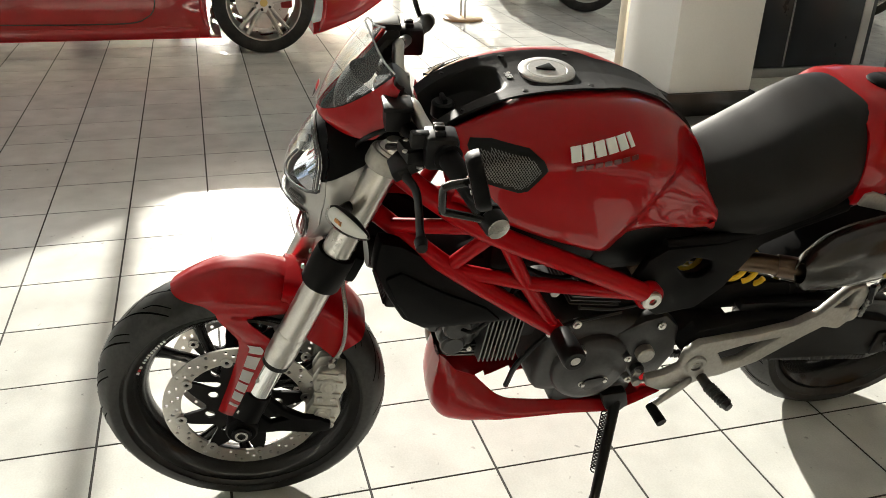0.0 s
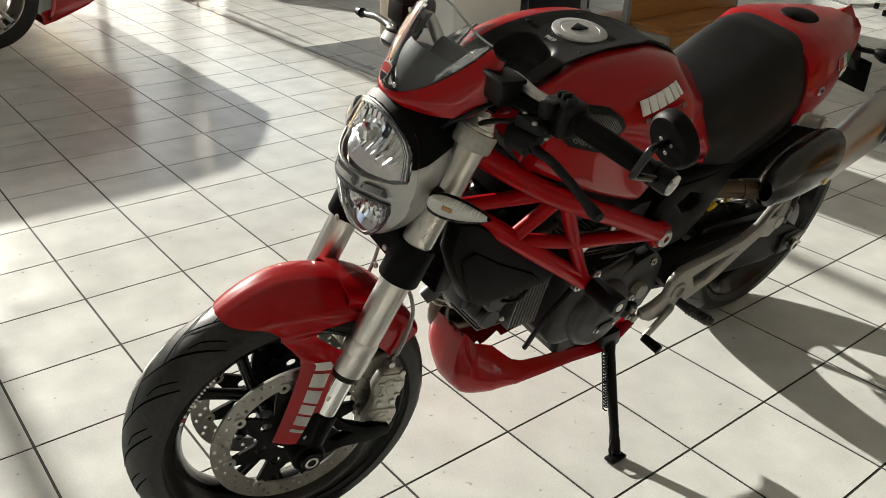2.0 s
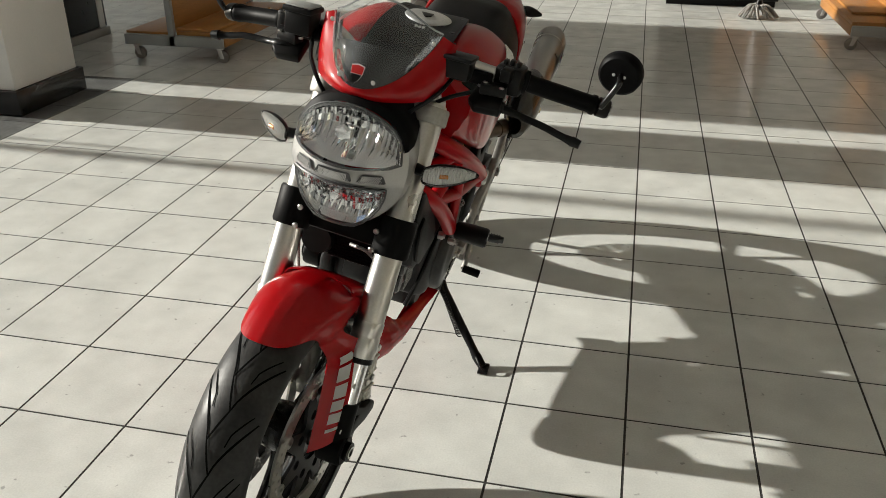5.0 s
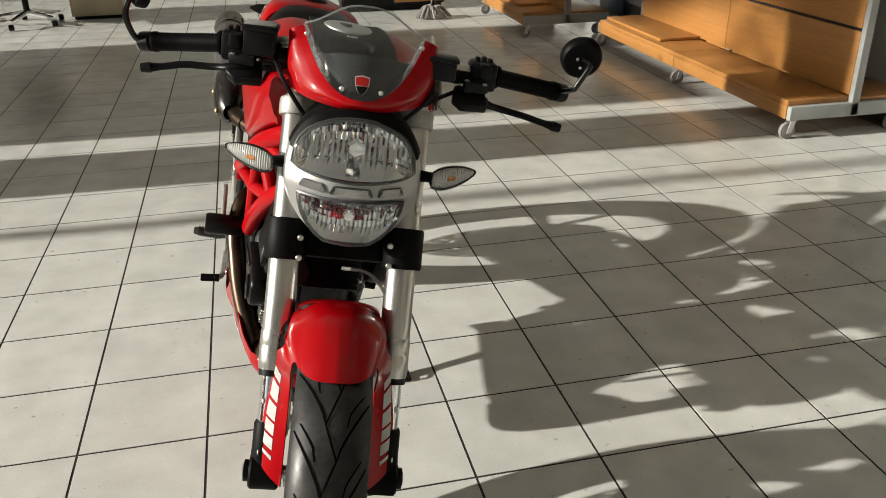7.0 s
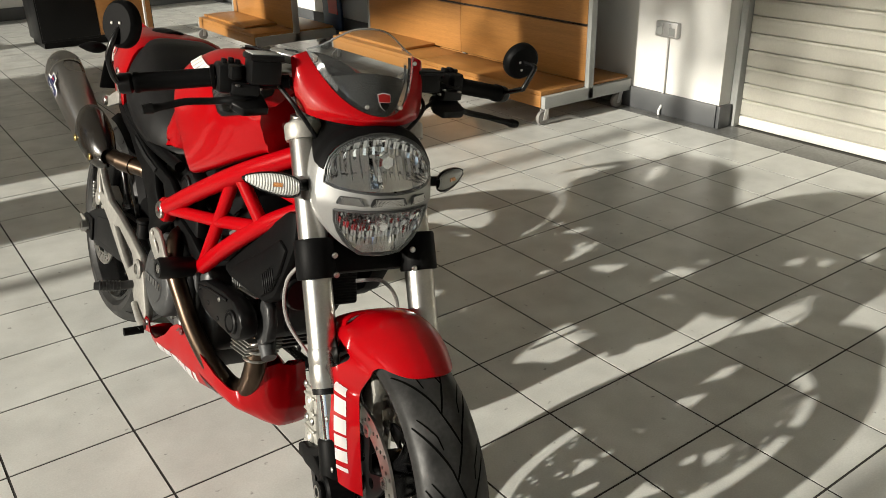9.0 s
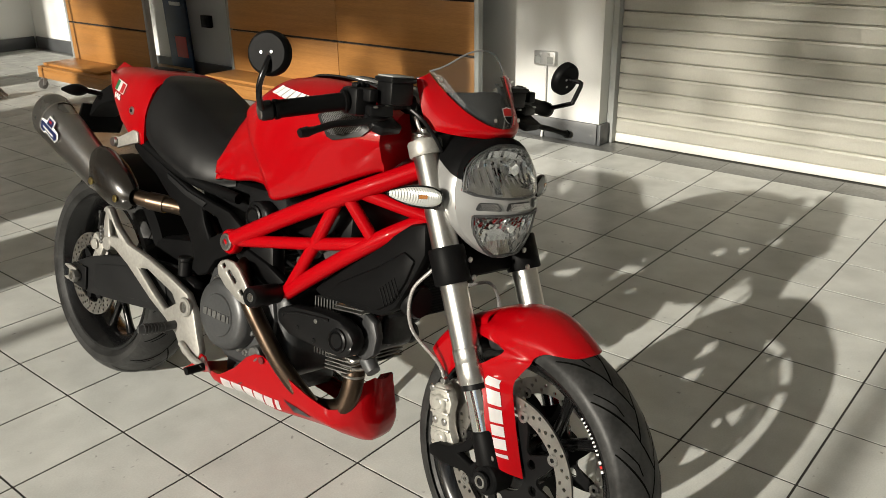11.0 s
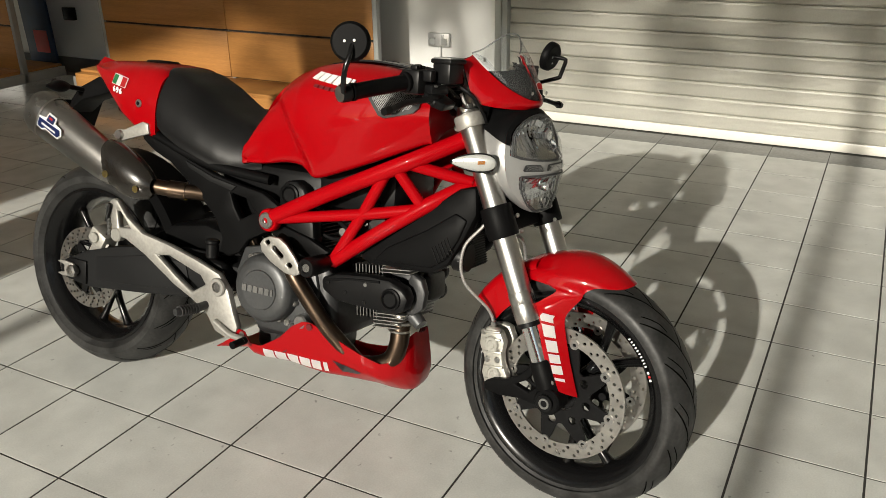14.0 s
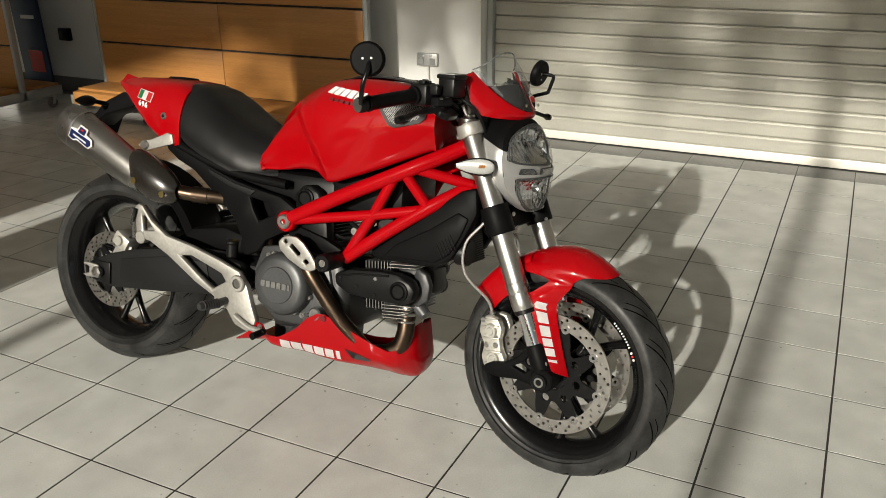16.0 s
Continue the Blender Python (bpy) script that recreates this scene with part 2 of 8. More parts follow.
def tube(path, radius, seg=12, caps=True, flat=1.0):
    """A round bar along a path; radius one number or one a point."""
    pts = [Vector(p) for p in path]
    rs = radius if isinstance(radius, (list, tuple)) else [radius] * len(pts)
    rings, up = [], None
    for i, p in enumerate(pts):
        d = (pts[min(i + 1, len(pts) - 1)] - pts[max(i - 1, 0)]).normalized()
        if up is None:
            up = d.orthogonal().normalized()
        up = (up - d * up.dot(d)).normalized()
        side = d.cross(up)
        rings.append([p + (up * math.cos(a) + side * flat * math.sin(a)) * rs[i] for a in [2 * math.pi * k / seg for k in range(seg)]])
    return loft(rings, True, caps)


def curve(pts, n=8):
    """Catmull-Rom points through pts."""
    P = [Vector(p) for p in pts]
    P = [P[0] * 2 - P[1]] + P + [P[-1] * 2 - P[-2]]
    out = []
    for i in range(1, len(P) - 2):
        a, b, c, d = P[i - 1:i + 3]
        for k in range(n):
            t = k / n
            out.append(0.5 * ((2 * b) + (c - a) * t + (2 * a - 5 * b + 4 * c - d) * t * t + (3 * b - a - 3 * c + d) * t ** 3))
    return out + [P[-2]]


def lathe(profile, seg=32, axis="x", centre=(0, 0, 0), closed=False):
    """Turn (radius, along) points round an axis through centre."""
    rings = []
    for k in range(seg):
        a = 2 * math.pi * k / seg
        c, s = math.cos(a), math.sin(a)
        rings.append([{"x": (h, r * c, r * s), "y": (r * s, h, r * c), "z": (r * c, r * s, h)}[axis] for r, h in profile])
    bm = bmesh.new()
    vs = [[bm.verts.new(p) for p in r] for r in rings]
    n = len(profile)
    for i in range(seg):
        a, b = vs[i], vs[(i + 1) % seg]
        for j in range(n if closed else n - 1):
            k = (j + 1) % n
            bm.faces.new((a[j], b[j], b[k], a[k]))
    bmesh.ops.remove_doubles(bm, verts=bm.verts, dist=1e-5)
    bmesh.ops.recalc_face_normals(bm, faces=bm.faces)
    return moved(bm, Matrix.Translation(centre))


def disc(c, r, h, axis="x", seg=24, bev=0.002):
    """A short solid round with eased rims, from c along the axis by h."""
    b = min(bev, r * 0.4, abs(h) * 0.4)
    s = 1 if h > 0 else -1
    return lathe([(0, 0), (r - b, 0), (r, b * s), (r, h - b * s), (r - b, h), (0, h)], seg, axis, c)


def plate(poly, x0, x1, bev=0.003, holes=(), axis="x"):
    """A plate cut to a (y, z) outline, thick from x0 to x1."""
    bm = bmesh.new()
    vs = [bm.verts.new((0, y, z)) for y, z in poly]
    loops = [[bm.edges.new((vs[i], vs[(i + 1) % len(vs)])) for i in range(len(vs))]]
    for h in holes:
        hv = [bm.verts.new((0, y, z)) for y, z in h]
        loops.append([bm.edges.new((hv[i], hv[(i + 1) % len(hv)])) for i in range(len(hv))])
    bmesh.ops.triangle_fill(bm, use_beauty=True, use_dissolve=False, edges=bm.edges[:])
    ext = bmesh.ops.extrude_face_region(bm, geom=bm.faces[:])
    bmesh.ops.translate(bm, vec=(x1 - x0, 0, 0), verts=[v for v in ext["geom"] if isinstance(v, bmesh.types.BMVert)])
    bmesh.ops.translate(bm, vec=(x0, 0, 0), verts=bm.verts)
    bmesh.ops.recalc_face_normals(bm, faces=bm.faces)
    if bev:
        bevelled(bm, bev, 2)
    return bm


def mirrored(bm):
    m = bm.copy()
    bmesh.ops.scale(m, vec=(-1, 1, 1), verts=m.verts)
    bmesh.ops.reverse_faces(m, faces=m.faces)
    return m


def lettering(name, text, size, m, material, parent, label="", depth=0.0006, shear=0.0, width=1.0, bold=0.035):
    """Raised lettering from the built-in font, centred on m, reading along its x."""
    cu = bpy.data.curves.new("lettering", "FONT")
    cu.body, cu.size, cu.extrude, cu.align_x, cu.align_y, cu.shear = text, size, depth, "CENTER", "CENTER", shear
    cu.resolution_u = 3
    cu.offset = size * bold
    tmp = bpy.data.objects.new("tmp", cu)
    scene.collection.objects.link(tmp)
    me = bpy.data.meshes.new_from_object(tmp.evaluated_get(bpy.context.evaluated_depsgraph_get()))
    bpy.data.objects.remove(tmp)
    bm = bmesh.new()
    bm.from_mesh(me)
    bpy.data.meshes.remove(me)
    return part(name, moved(bm, m @ Matrix.Diagonal((width, 1, 1, 1))), material, parent, label, smooth=False)


def block(name, w, h, m, material, parent, shear=0.12, depth=0.0014):
    """One plain slanted slab, a stand-in for a letter of a maker's name."""
    bm = bmesh.new()
    pts = [(-w / 2 - shear * h / 2, -h / 2), (w / 2 - shear * h / 2, -h / 2), (w / 2 + shear * h / 2, h / 2), (-w / 2 + shear * h / 2, h / 2)]
    lo = [bm.verts.new((x, y, -depth)) for x, y in pts]
    hi = [bm.verts.new((x, y, depth)) for x, y in pts]
    bm.faces.new(hi)
    bm.faces.new(list(reversed(lo)))
    for k in range(4):
        bm.faces.new((lo[k], lo[(k + 1) % 4], hi[(k + 1) % 4], hi[k]))
    return part(name, moved(bm, m), material, parent, smooth=False)


def ellipse(cy, cz, ry, rz, n=20, a0=0.0):
    return [(cy + ry * math.cos(a0 + 2 * math.pi * k / n), cz + rz * math.sin(a0 + 2 * math.pi * k / n)) for k in range(n)]


def axes(o, x, y):
    """A frame at o whose x and y point along the given ways."""
    x = Vector(x).normalized()
    z = x.cross(Vector(y)).normalized()
    y = z.cross(x)
    m = Matrix((x, y, z)).transposed().to_4x4()
    m.translation = o
    return m

# ---- the showroom's structure ----
S = 0.30
XF, XW, XS, YN, YS, ZC = -8.2, 2.80, 2.94, 8.3, -7.0, 6.2
floor = tagged(obj("floor", box(XF, XS + 0.05, YS, YN, -0.12, -0.0011), M_GROUT, smooth=False), "pale glazed ceramic tile floor with dark joints", "floor", kind="structure")
ground = tagged(obj("ground", box(-400, XF - 0.005, -400, 400, -0.3, -0.05), M_OUTSIDE, smooth=False), "grey paving outside the showroom glass", "ground", kind="structure")
obj_wall = lambda name, bm, label: tagged(obj(name, bm, M_WALL, smooth=False), label, "wall", kind="structure")
wall_east = obj_wall("wall_east", box(XW, XW + 0.4, 1.37, YN, 0, ZC), "white painted wall beside the roller shutter")
wall_east_header = obj_wall("wall_east_header", box(XW, XW + 0.4, -3.2, 1.37, 2.9, ZC), "white painted wall above the roller shutter")
wall_east_end = obj_wall("wall_east_end", box(XW, XW + 0.4, YS, -3.2, 0, ZC), "white painted wall past the roller shutter")
wall_north = obj_wall("wall_north", box(XF, XW + 0.4, YN, YN + 0.2, 0, ZC), "white painted wall at the end of the showroom")
wall_south = obj_wall("wall_south", box(XF, XW + 0.4, YS - 0.2, YS, 0, ZC), "white painted wall behind the viewer")
ceiling = tagged(obj("ceiling", box(XF, XW + 0.4, YS - 0.2, YN + 0.2, ZC, ZC + 0.2), M_CEIL, smooth=False), "plain white showroom ceiling", "ceiling", kind="structure")


def baseboard(name, bm, label="dark grey plinth along the wall"):
    return tagged(obj(name, bm, M_PLINTH), label, "baseboard", kind="structure")


baseboard("baseboard_east", box(XW - 0.022, XW - 0.002, 1.372, YN - 0.03, 0, 0.125, 0.004))
baseboard("baseboard_reveal", box(XW - 0.022, XS - 0.06, 1.345, 1.367, 0, 0.125, 0.004))
baseboard("baseboard_north", box(XF + 0.05, XW - 0.03, YN - 0.022, YN - 0.002, 0, 0.125, 0.004))

# glazed front: mullions, panes, a head beam
front = thing("glazed_front", "tall glazed shop front with slim grey mullions", "window", kind="structure")
front.name = "window_1"
BAYS = [YS, -5.1, -2.76, -0.43, 1.9, 4.66, 5.54, YN]
for y in BAYS:
    part("mullion", box(XF - 0.10, XF, y - 0.04, y + 0.04, -0.05, ZC, 0.004), M_GREYPAINT, front)
part("pier", box(XF - 0.09, XF - 0.002, 4.68, 5.52, -0.05, ZC, 0.004), M_GREYPAINT, front)
part("sill", box(XF - 0.10, XF, YS, YN, -0.05, 0.06, 0.004), M_GREYPAINT, front)
part("head", box(XF - 0.12, XF + 0.02, YS, YN, ZC - 0.12, ZC, 0.004), M_GREYPAINT, front)
for y0, y1 in zip(BAYS, BAYS[1:]):
    if y1 - y0 < 1:
        continue
    y0, y1 = y0 + 0.03, y1 - 0.03
    p = part("pane", box(XF - 0.055, XF - 0.047, y0, y1, 0.06, ZC - 0.12), M_WINDOW, front, smooth=False)
    p.visible_shadow = False

# roller shutter: curved slats between side tracks
shutter = thing("roller_shutter", "closed cream roller shutter with curved horizontal slats", "shutter", kind="structure")
shutter.name = "door_1"
z = 0.058
while z < 3.0:
    prof = [(XS + 0.010, z), (XS + 0.004, z + 0.0015), (XS - 0.002, z + 0.0035), (XS - 0.0035, z + 0.010), (XS - 0.004, z + 0.040), (XS - 0.0035, z + 0.070), (XS - 0.0045, z + 0.0715), (XS - 0.0035, z + 0.0735), (XS - 0.003, z + 0.083), (XS + 0.002, z + 0.0855), (XS + 0.010, z + 0.0865)]
    bm = bmesh.new()
    rows = [[bm.verts.new((x, yy, zz)) for x, zz in prof] for yy in (-3.15, 1.325)]
    for i in range(len(prof) - 1):
        bm.faces.new((rows[0][i], rows[1][i], rows[1][i + 1], rows[0][i + 1]))
    bmesh.ops.solidify(bm, geom=bm.faces[:], thickness=0.002)
    bmesh.ops.recalc_face_normals(bm, faces=bm.faces)
    part("slat", bm, M_SHUTTER, shutter)
    z += 0.089
part("bottom_rail", box(XS - 0.012, XS + 0.03, -3.15, 1.325, 0.002, 0.0565, 0.006), M_SHUTTER, shutter)
for y in (1.325, -3.2):
    part("side_track", box(XS - 0.05, XS + 0.05, y + 0.002, y + 0.042, 0, 2.9, 0.004), M_GREYPAINT, shutter)
obj_wall("wall_behind_shutter", box(XS + 0.1, XS + 0.21, -3.2, 1.37, 0, 3.0), "plain wall that closes the shutter opening")

# white pillar with a black base, on a dark tile surround
pillar = thing("pillar", "square white pillar with a glossy black base", "pillar", kind="structure")
part("shaft", box(-3.43, -2.87, 2.195, 2.715, 0.13, ZC, 0.006), M_WALL, pillar)
part("base", box(-3.455, -2.845, 2.17, 2.74, 0, 0.13, 0.006), M_BLACKPLINTH, pillar)

# ---- the motorcycle: x to its left, y to its rear, z up; it leans on the side stand ----
bike = thing("motorcycle", "red naked motorcycle leaning on its side stand on the tiles", "motorcycle", pose(-0.41, 0, 0, 0, 12.6, 0))
AX = Vector((0, 0.407, 0.9135)).normalized()
HEAD = Vector((0, 0.045, 0.9))
STEER = Matrix.Translation(HEAD) @ Matrix.Rotation(radians(-8.5), 4, AX) @ Matrix.Translation(-HEAD)
FA = Vector((0, -0.250, 0.293))
RA = Vector((0, 1.238, 0.312))


def fork_pt(z, x=0.0):
    return Vector((x, FA.y + (z - FA.z) * 0.4455, z))


def front(name, bm, material, parent=bike, label=""):
    return part(name, moved(bm, STEER), material, parent, label)


def both(fn):
    for s in (1, -1):
        fn(s)


def bolt(p, r, h, axis="x", parent=bike, material=None, steer=False, name="bolt", hexed=True):
    bm = join(disc(p, r, h, axis, 16, 0.0012), lathe([(0, 0), (r * 0.55, 0), (r * 0.55, h * 0.25), (0, h * 0.25)], 6 if hexed else 12, axis, Vector(p) + Vector({"x": (h, 0, 0), "y": (0, h, 0), "z": (0, 0, h)}[axis])))
    return (front if steer else part)(name, bm, material or M_SILVER, parent)


# -- wheels --
def tyre_bm(c, R, half, rim_r):
    """A rounded motorcycle tyre."""
    p = []
    n = 14
    for k in range(n + 1):
        a = -1.12 + 2.24 * k / n
        p.append((R - half * 1.0 * (1 - math.cos(a)) * 0.95, half * math.sin(a) / math.sin(1.12)))
    side = [(R - half * 0.62 - 0.012, half * 0.985), (rim_r + 0.022, half * 0.90), (rim_r + 0.006, half * 0.74), (rim_r - 0.004, half * 0.66)]
    prof = [(r, -h) for r, h in reversed(side)] + p + side
    return lathe(prof, 72, "x", c, closed=True)


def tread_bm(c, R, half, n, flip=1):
    """Tread grooves as thin dark slashes a hair proud of the crown, their shade put into the colour."""
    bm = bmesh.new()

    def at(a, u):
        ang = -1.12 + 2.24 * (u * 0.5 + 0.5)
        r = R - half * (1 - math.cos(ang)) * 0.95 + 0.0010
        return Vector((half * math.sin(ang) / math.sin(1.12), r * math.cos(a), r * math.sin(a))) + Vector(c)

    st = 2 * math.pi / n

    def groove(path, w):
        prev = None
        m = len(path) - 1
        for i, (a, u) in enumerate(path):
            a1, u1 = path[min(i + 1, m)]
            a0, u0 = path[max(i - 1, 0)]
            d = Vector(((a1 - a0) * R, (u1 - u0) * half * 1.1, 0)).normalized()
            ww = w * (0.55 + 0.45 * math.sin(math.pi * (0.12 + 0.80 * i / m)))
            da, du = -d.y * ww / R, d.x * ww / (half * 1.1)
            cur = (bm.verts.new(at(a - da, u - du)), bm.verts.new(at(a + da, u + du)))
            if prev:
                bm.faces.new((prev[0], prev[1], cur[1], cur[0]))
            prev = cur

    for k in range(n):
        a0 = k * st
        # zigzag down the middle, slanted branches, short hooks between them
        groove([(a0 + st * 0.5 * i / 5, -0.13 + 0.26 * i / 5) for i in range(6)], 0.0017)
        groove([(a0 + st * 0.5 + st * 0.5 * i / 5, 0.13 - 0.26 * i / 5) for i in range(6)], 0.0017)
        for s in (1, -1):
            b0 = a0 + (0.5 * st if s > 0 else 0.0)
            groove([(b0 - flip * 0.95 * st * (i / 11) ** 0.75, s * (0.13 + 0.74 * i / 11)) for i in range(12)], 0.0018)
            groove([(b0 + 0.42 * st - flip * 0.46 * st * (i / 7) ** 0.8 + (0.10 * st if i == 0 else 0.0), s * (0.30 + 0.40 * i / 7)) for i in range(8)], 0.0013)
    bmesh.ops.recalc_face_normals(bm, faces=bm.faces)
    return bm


# near-black colour stands for the shade inside the tread grooves
M_GROOVESHADE = mat("tyre_groove_shade", (0.002, 0.002, 0.002), 0.95, spec=0.05)


def rim_bm(c, r, half, hub_half, hub_r=0.042):
    well = [(r + 0.012, half * 0.98), (r + 0.013, half * 1.04), (r + 0.004, half * 1.05), (r - 0.006, half * 0.9), (r - 0.022, half * 0.6), (r - 0.030, half * 0.2),
            (r - 0.030, -half * 0.2), (r - 0.022, -half * 0.6), (r - 0.006, -half * 0.9), (r + 0.004, -half * 1.05), (r + 0.013, -half * 1.04), (r + 0.012, -half * 0.98), (r - 0.012, -half * 0.4), (r - 0.012, half * 0.4)]
    return lathe(well, 64, "x", c, closed=True)


def spokes(c, r, n, hub_half, parent, mk, a0=0.2):
    for k in range(n):
        a = a0 + 2 * math.pi * k / n
        at = lambda rr, da: Vector((0, rr * math.cos(a + da), rr * math.sin(a + da)))
        arms = [tube(curve([at(0.042, 0), at(r * 0.38, d * 0.25), at(r * 0.62, d * 0.75), at(r - 0.022, d * 1.1)], 4), [0.018, 0.016, 0.0145, 0.0135, 0.0125, 0.0118, 0.0112, 0.0108, 0.0105, 0.0105, 0.011, 0.0125, 0.016], 10) for d in (-0.26, 0.26)]
        mk("spoke", moved(join(*arms), Matrix.Translation(c)), M_GLOSSBLACK, parent)
    mk("hub", lathe([(0.016, -hub_half), (0.040, -hub_half), (0.046, -hub_half * 0.6), (0.050, 0), (0.046, hub_half * 0.6), (0.040, hub_half), (0.016, hub_half)], 28, "x", c, closed=True), M_GLOSSBLACK, parent)


def brake_disc(c, x, R, r, thick, parent, mk, rows=3):
    """Drilled steel ring."""
    holes = []
    n = 72
    for k in range(n):
        a = 2 * math.pi * k / n
        f = (0.22, 0.5, 0.78)[k % 3]
        rr = r + (R - r) * f
        holes.append(ellipse(c[1] + rr * math.cos(a), c[2] + rr * math.sin(a), 0.0041, 0.0041, 6))
    holes.append(ellipse(c[1], c[2], r, r, 48))
    mk("brake_disc", plate(ellipse(c[1], c[2], R, R, 72), x - thick / 2, x + thick / 2, 0, holes), M_STEEL, parent, "drilled steel brake disc")
    # petal-shaped carrier and float buttons
    star = []
    for k in range(192):
        a = 2 * math.pi * k / 192
        lobe = max(0.0, math.cos(4 * (a - 0.2)) ** 2) ** 1.5
        rr = r * 0.60 + (r * 0.45) * lobe
        star.append((c[1] + rr * math.cos(a + 0.08 * (1 - lobe)), c[2] + rr * math.sin(a + 0.08 * (1 - lobe))))
    cuts = [ellipse(c[1] + r * 0.56 * math.cos(q), c[2] + r * 0.56 * math.sin(q), r * 0.085, r * 0.085, 12) for q in [2 * math.pi * k / 8 + 0.2 for k in range(8)]]
    mk("disc_carrier", plate(star, x - 0.003, x + 0.003, 0, [ellipse(c[1], c[2], r * 0.34, r * 0.34, 32)] + cuts), M_BLACK, parent)
    for k in range(8):
        a = 2 * math.pi * k / 8 + 0.2
        p = (x - 0.006, c[1] + (r + 0.004) * math.cos(a), c[2] + (r + 0.004) * math.sin(a))
        mk("disc_button", lathe([(0.0045, 0), (0.0112, 0), (0.0112, 0.012), (0.0045, 0.012)], 16, "x", p, closed=True), M_SILVER, parent)


wheel_f = front("front_wheel", rim_bm(FA, 0.222, 0.046, 0.05), M_GLOSSBLACK, bike, "black cast alloy front wheel")
front("tyre", tyre_bm(FA, 0.288, 0.0605, 0.222), M_RUBBER, wheel_f, "black rubber road tyre with slanted grooves")
front("tread", tread_bm(FA, 0.288, 0.0605, 17), M_GROOVESHADE, wheel_f)
spokes(FA, 0.222, 3, 0.055, wheel_f, front)
for s in (1, -1):
    brake_disc(FA, 0.0605 * s, 0.157, 0.122, 0.005, wheel_f, front)
front("axle", tube([(-0.125, FA.y, FA.z), (0.125, FA.y, FA.z)], 0.0125, 16), M_SILVER, wheel_f)

for s in (1, -1):
    for i in range(13):
        a = radians(155 - 2.0 * i) if i > 2 else radians(157.5 - 2.3 * i)
        q = Vector((0.0405 * s, FA.y + 0.2135 * math.cos(a), FA.z + 0.2135 * math.sin(a)))
        tang = Vector((0, math.sin(a), -math.cos(a))) * s
        block("rim_mark", 0.0030 if i > 2 else 0.005, 0.0052, STEER @ axes(q, tang, Vector((0, math.cos(a), math.sin(a))) * 1.0), M_WHITE if i != 1 else M_REDVINYL, wheel_f, 0.0, 0.0012)
wheel_r = part("rear_wheel", rim_bm(RA, 0.224, 0.066, 0.06), M_GLOSSBLACK, bike, "black cast alloy rear wheel")
part("tyre", tyre_bm(RA, 0.314, 0.080, 0.224), M_RUBBER, wheel_r, "wide black rubber rear tyre with slanted grooves")
part("tread", tread_bm(RA, 0.314, 0.080, 17, -1), M_GROOVESHADE, wheel_r)
spokes(RA, 0.224, 3, 0.07, wheel_r, part, 0.5)
brake_disc(RA, -0.098, 0.122, 0.085, 0.005, wheel_r, part)
part("sprocket", lathe([(0.05, -0.003), (0.098, -0.003), (0.102, 0), (0.098, 0.003), (0.05, 0.003)], 42, "x", RA + Vector((0.098, 0, 0)), closed=True), M_ENGINE, wheel_r)
part("axle", tube([(-0.15, RA.y, RA.z), (0.15, RA.y, RA.z)], 0.0125, 16), M_SILVER, wheel_r)


# -- fork --
def fork_leg(s):
    x = 0.1035 * s
    leg = front("fork_tube", tube([fork_pt(z, x) for z in (0.899, 0.895, 0.465)], [0.0255, 0.027, 0.027], 28), M_SILVER, bike, "satin silver upside-down fork tube")
    front("slider", tube([fork_pt(z, x) for z in (0.475, 0.36)], 0.0205, 24), M_CHROME, leg)
    front("dust_seal", tube([fork_pt(z, x) for z in (0.458, 0.448)], 0.0262, 24), M_BLACK, leg)
    front("collar", tube([fork_pt(z, x) for z in (0.522, 0.518, 0.500, 0.498, 0.494, 0.492, 0.470, 0.466, 0.458)], [0.0272, 0.0286, 0.0286, 0.0280, 0.0280, 0.0286, 0.0286, 0.0280, 0.0270], 28), M_SILVER, leg)
    lug = join(tube([fork_pt(z, x) for z in (0.375, 0.37, 0.335, 0.30, 0.285)], [0.023, 0.0255, 0.0255, 0.027, 0.02], 20), disc((x - 0.026, FA.y, FA.z), 0.031, 0.052, "x", 24, 0.004),
               plate([(-0.262, 0.330), (-0.215, 0.398), (-0.196, 0.396), (-0.196, 0.360), (-0.170, 0.330), (-0.130, 0.305), (-0.100, 0.300), (-0.078, 0.286), (-0.080, 0.268), (-0.120, 0.264), (-0.175, 0.272), (-0.225, 0.268)], x - 0.010, x + 0.008, 0.004, [[(-0.205, 0.345), (-0.190, 0.322), (-0.160, 0.304), (-0.195, 0.294), (-0.214, 0.312)]]))
    front("axle_lug", lug, M_MATT, leg)
    front("axle_cap", lathe([(0, 0), (0.010, 0), (0.010, -0.003 * s), (0.017, -0.003 * s), (0.019, 0.002 * s), (0.019, 0.008 * s), (0, 0.008 * s)], 20, "x", (x + 0.027 * s, FA.y, FA.z)), M_BLACK, leg)
    front("axle_end", lathe([(0.008, 0.002 * s), (0.008, 0.010 * s), (0.0125, 0.010 * s), (0.0125, 0.002 * s)], 20, "x", (x + 0.027 * s, FA.y, FA.z), closed=True), M_SILVER, leg)
    front("fork_cap", lathe([(0, 0.016), (0.012, 0.016), (0.013, 0.008), (0.022, 0.006), (0.023, -0.01), (0, -0.01)], 24, "z", fork_pt(0.902, x)), M_SILVER, leg)


both(fork_leg)


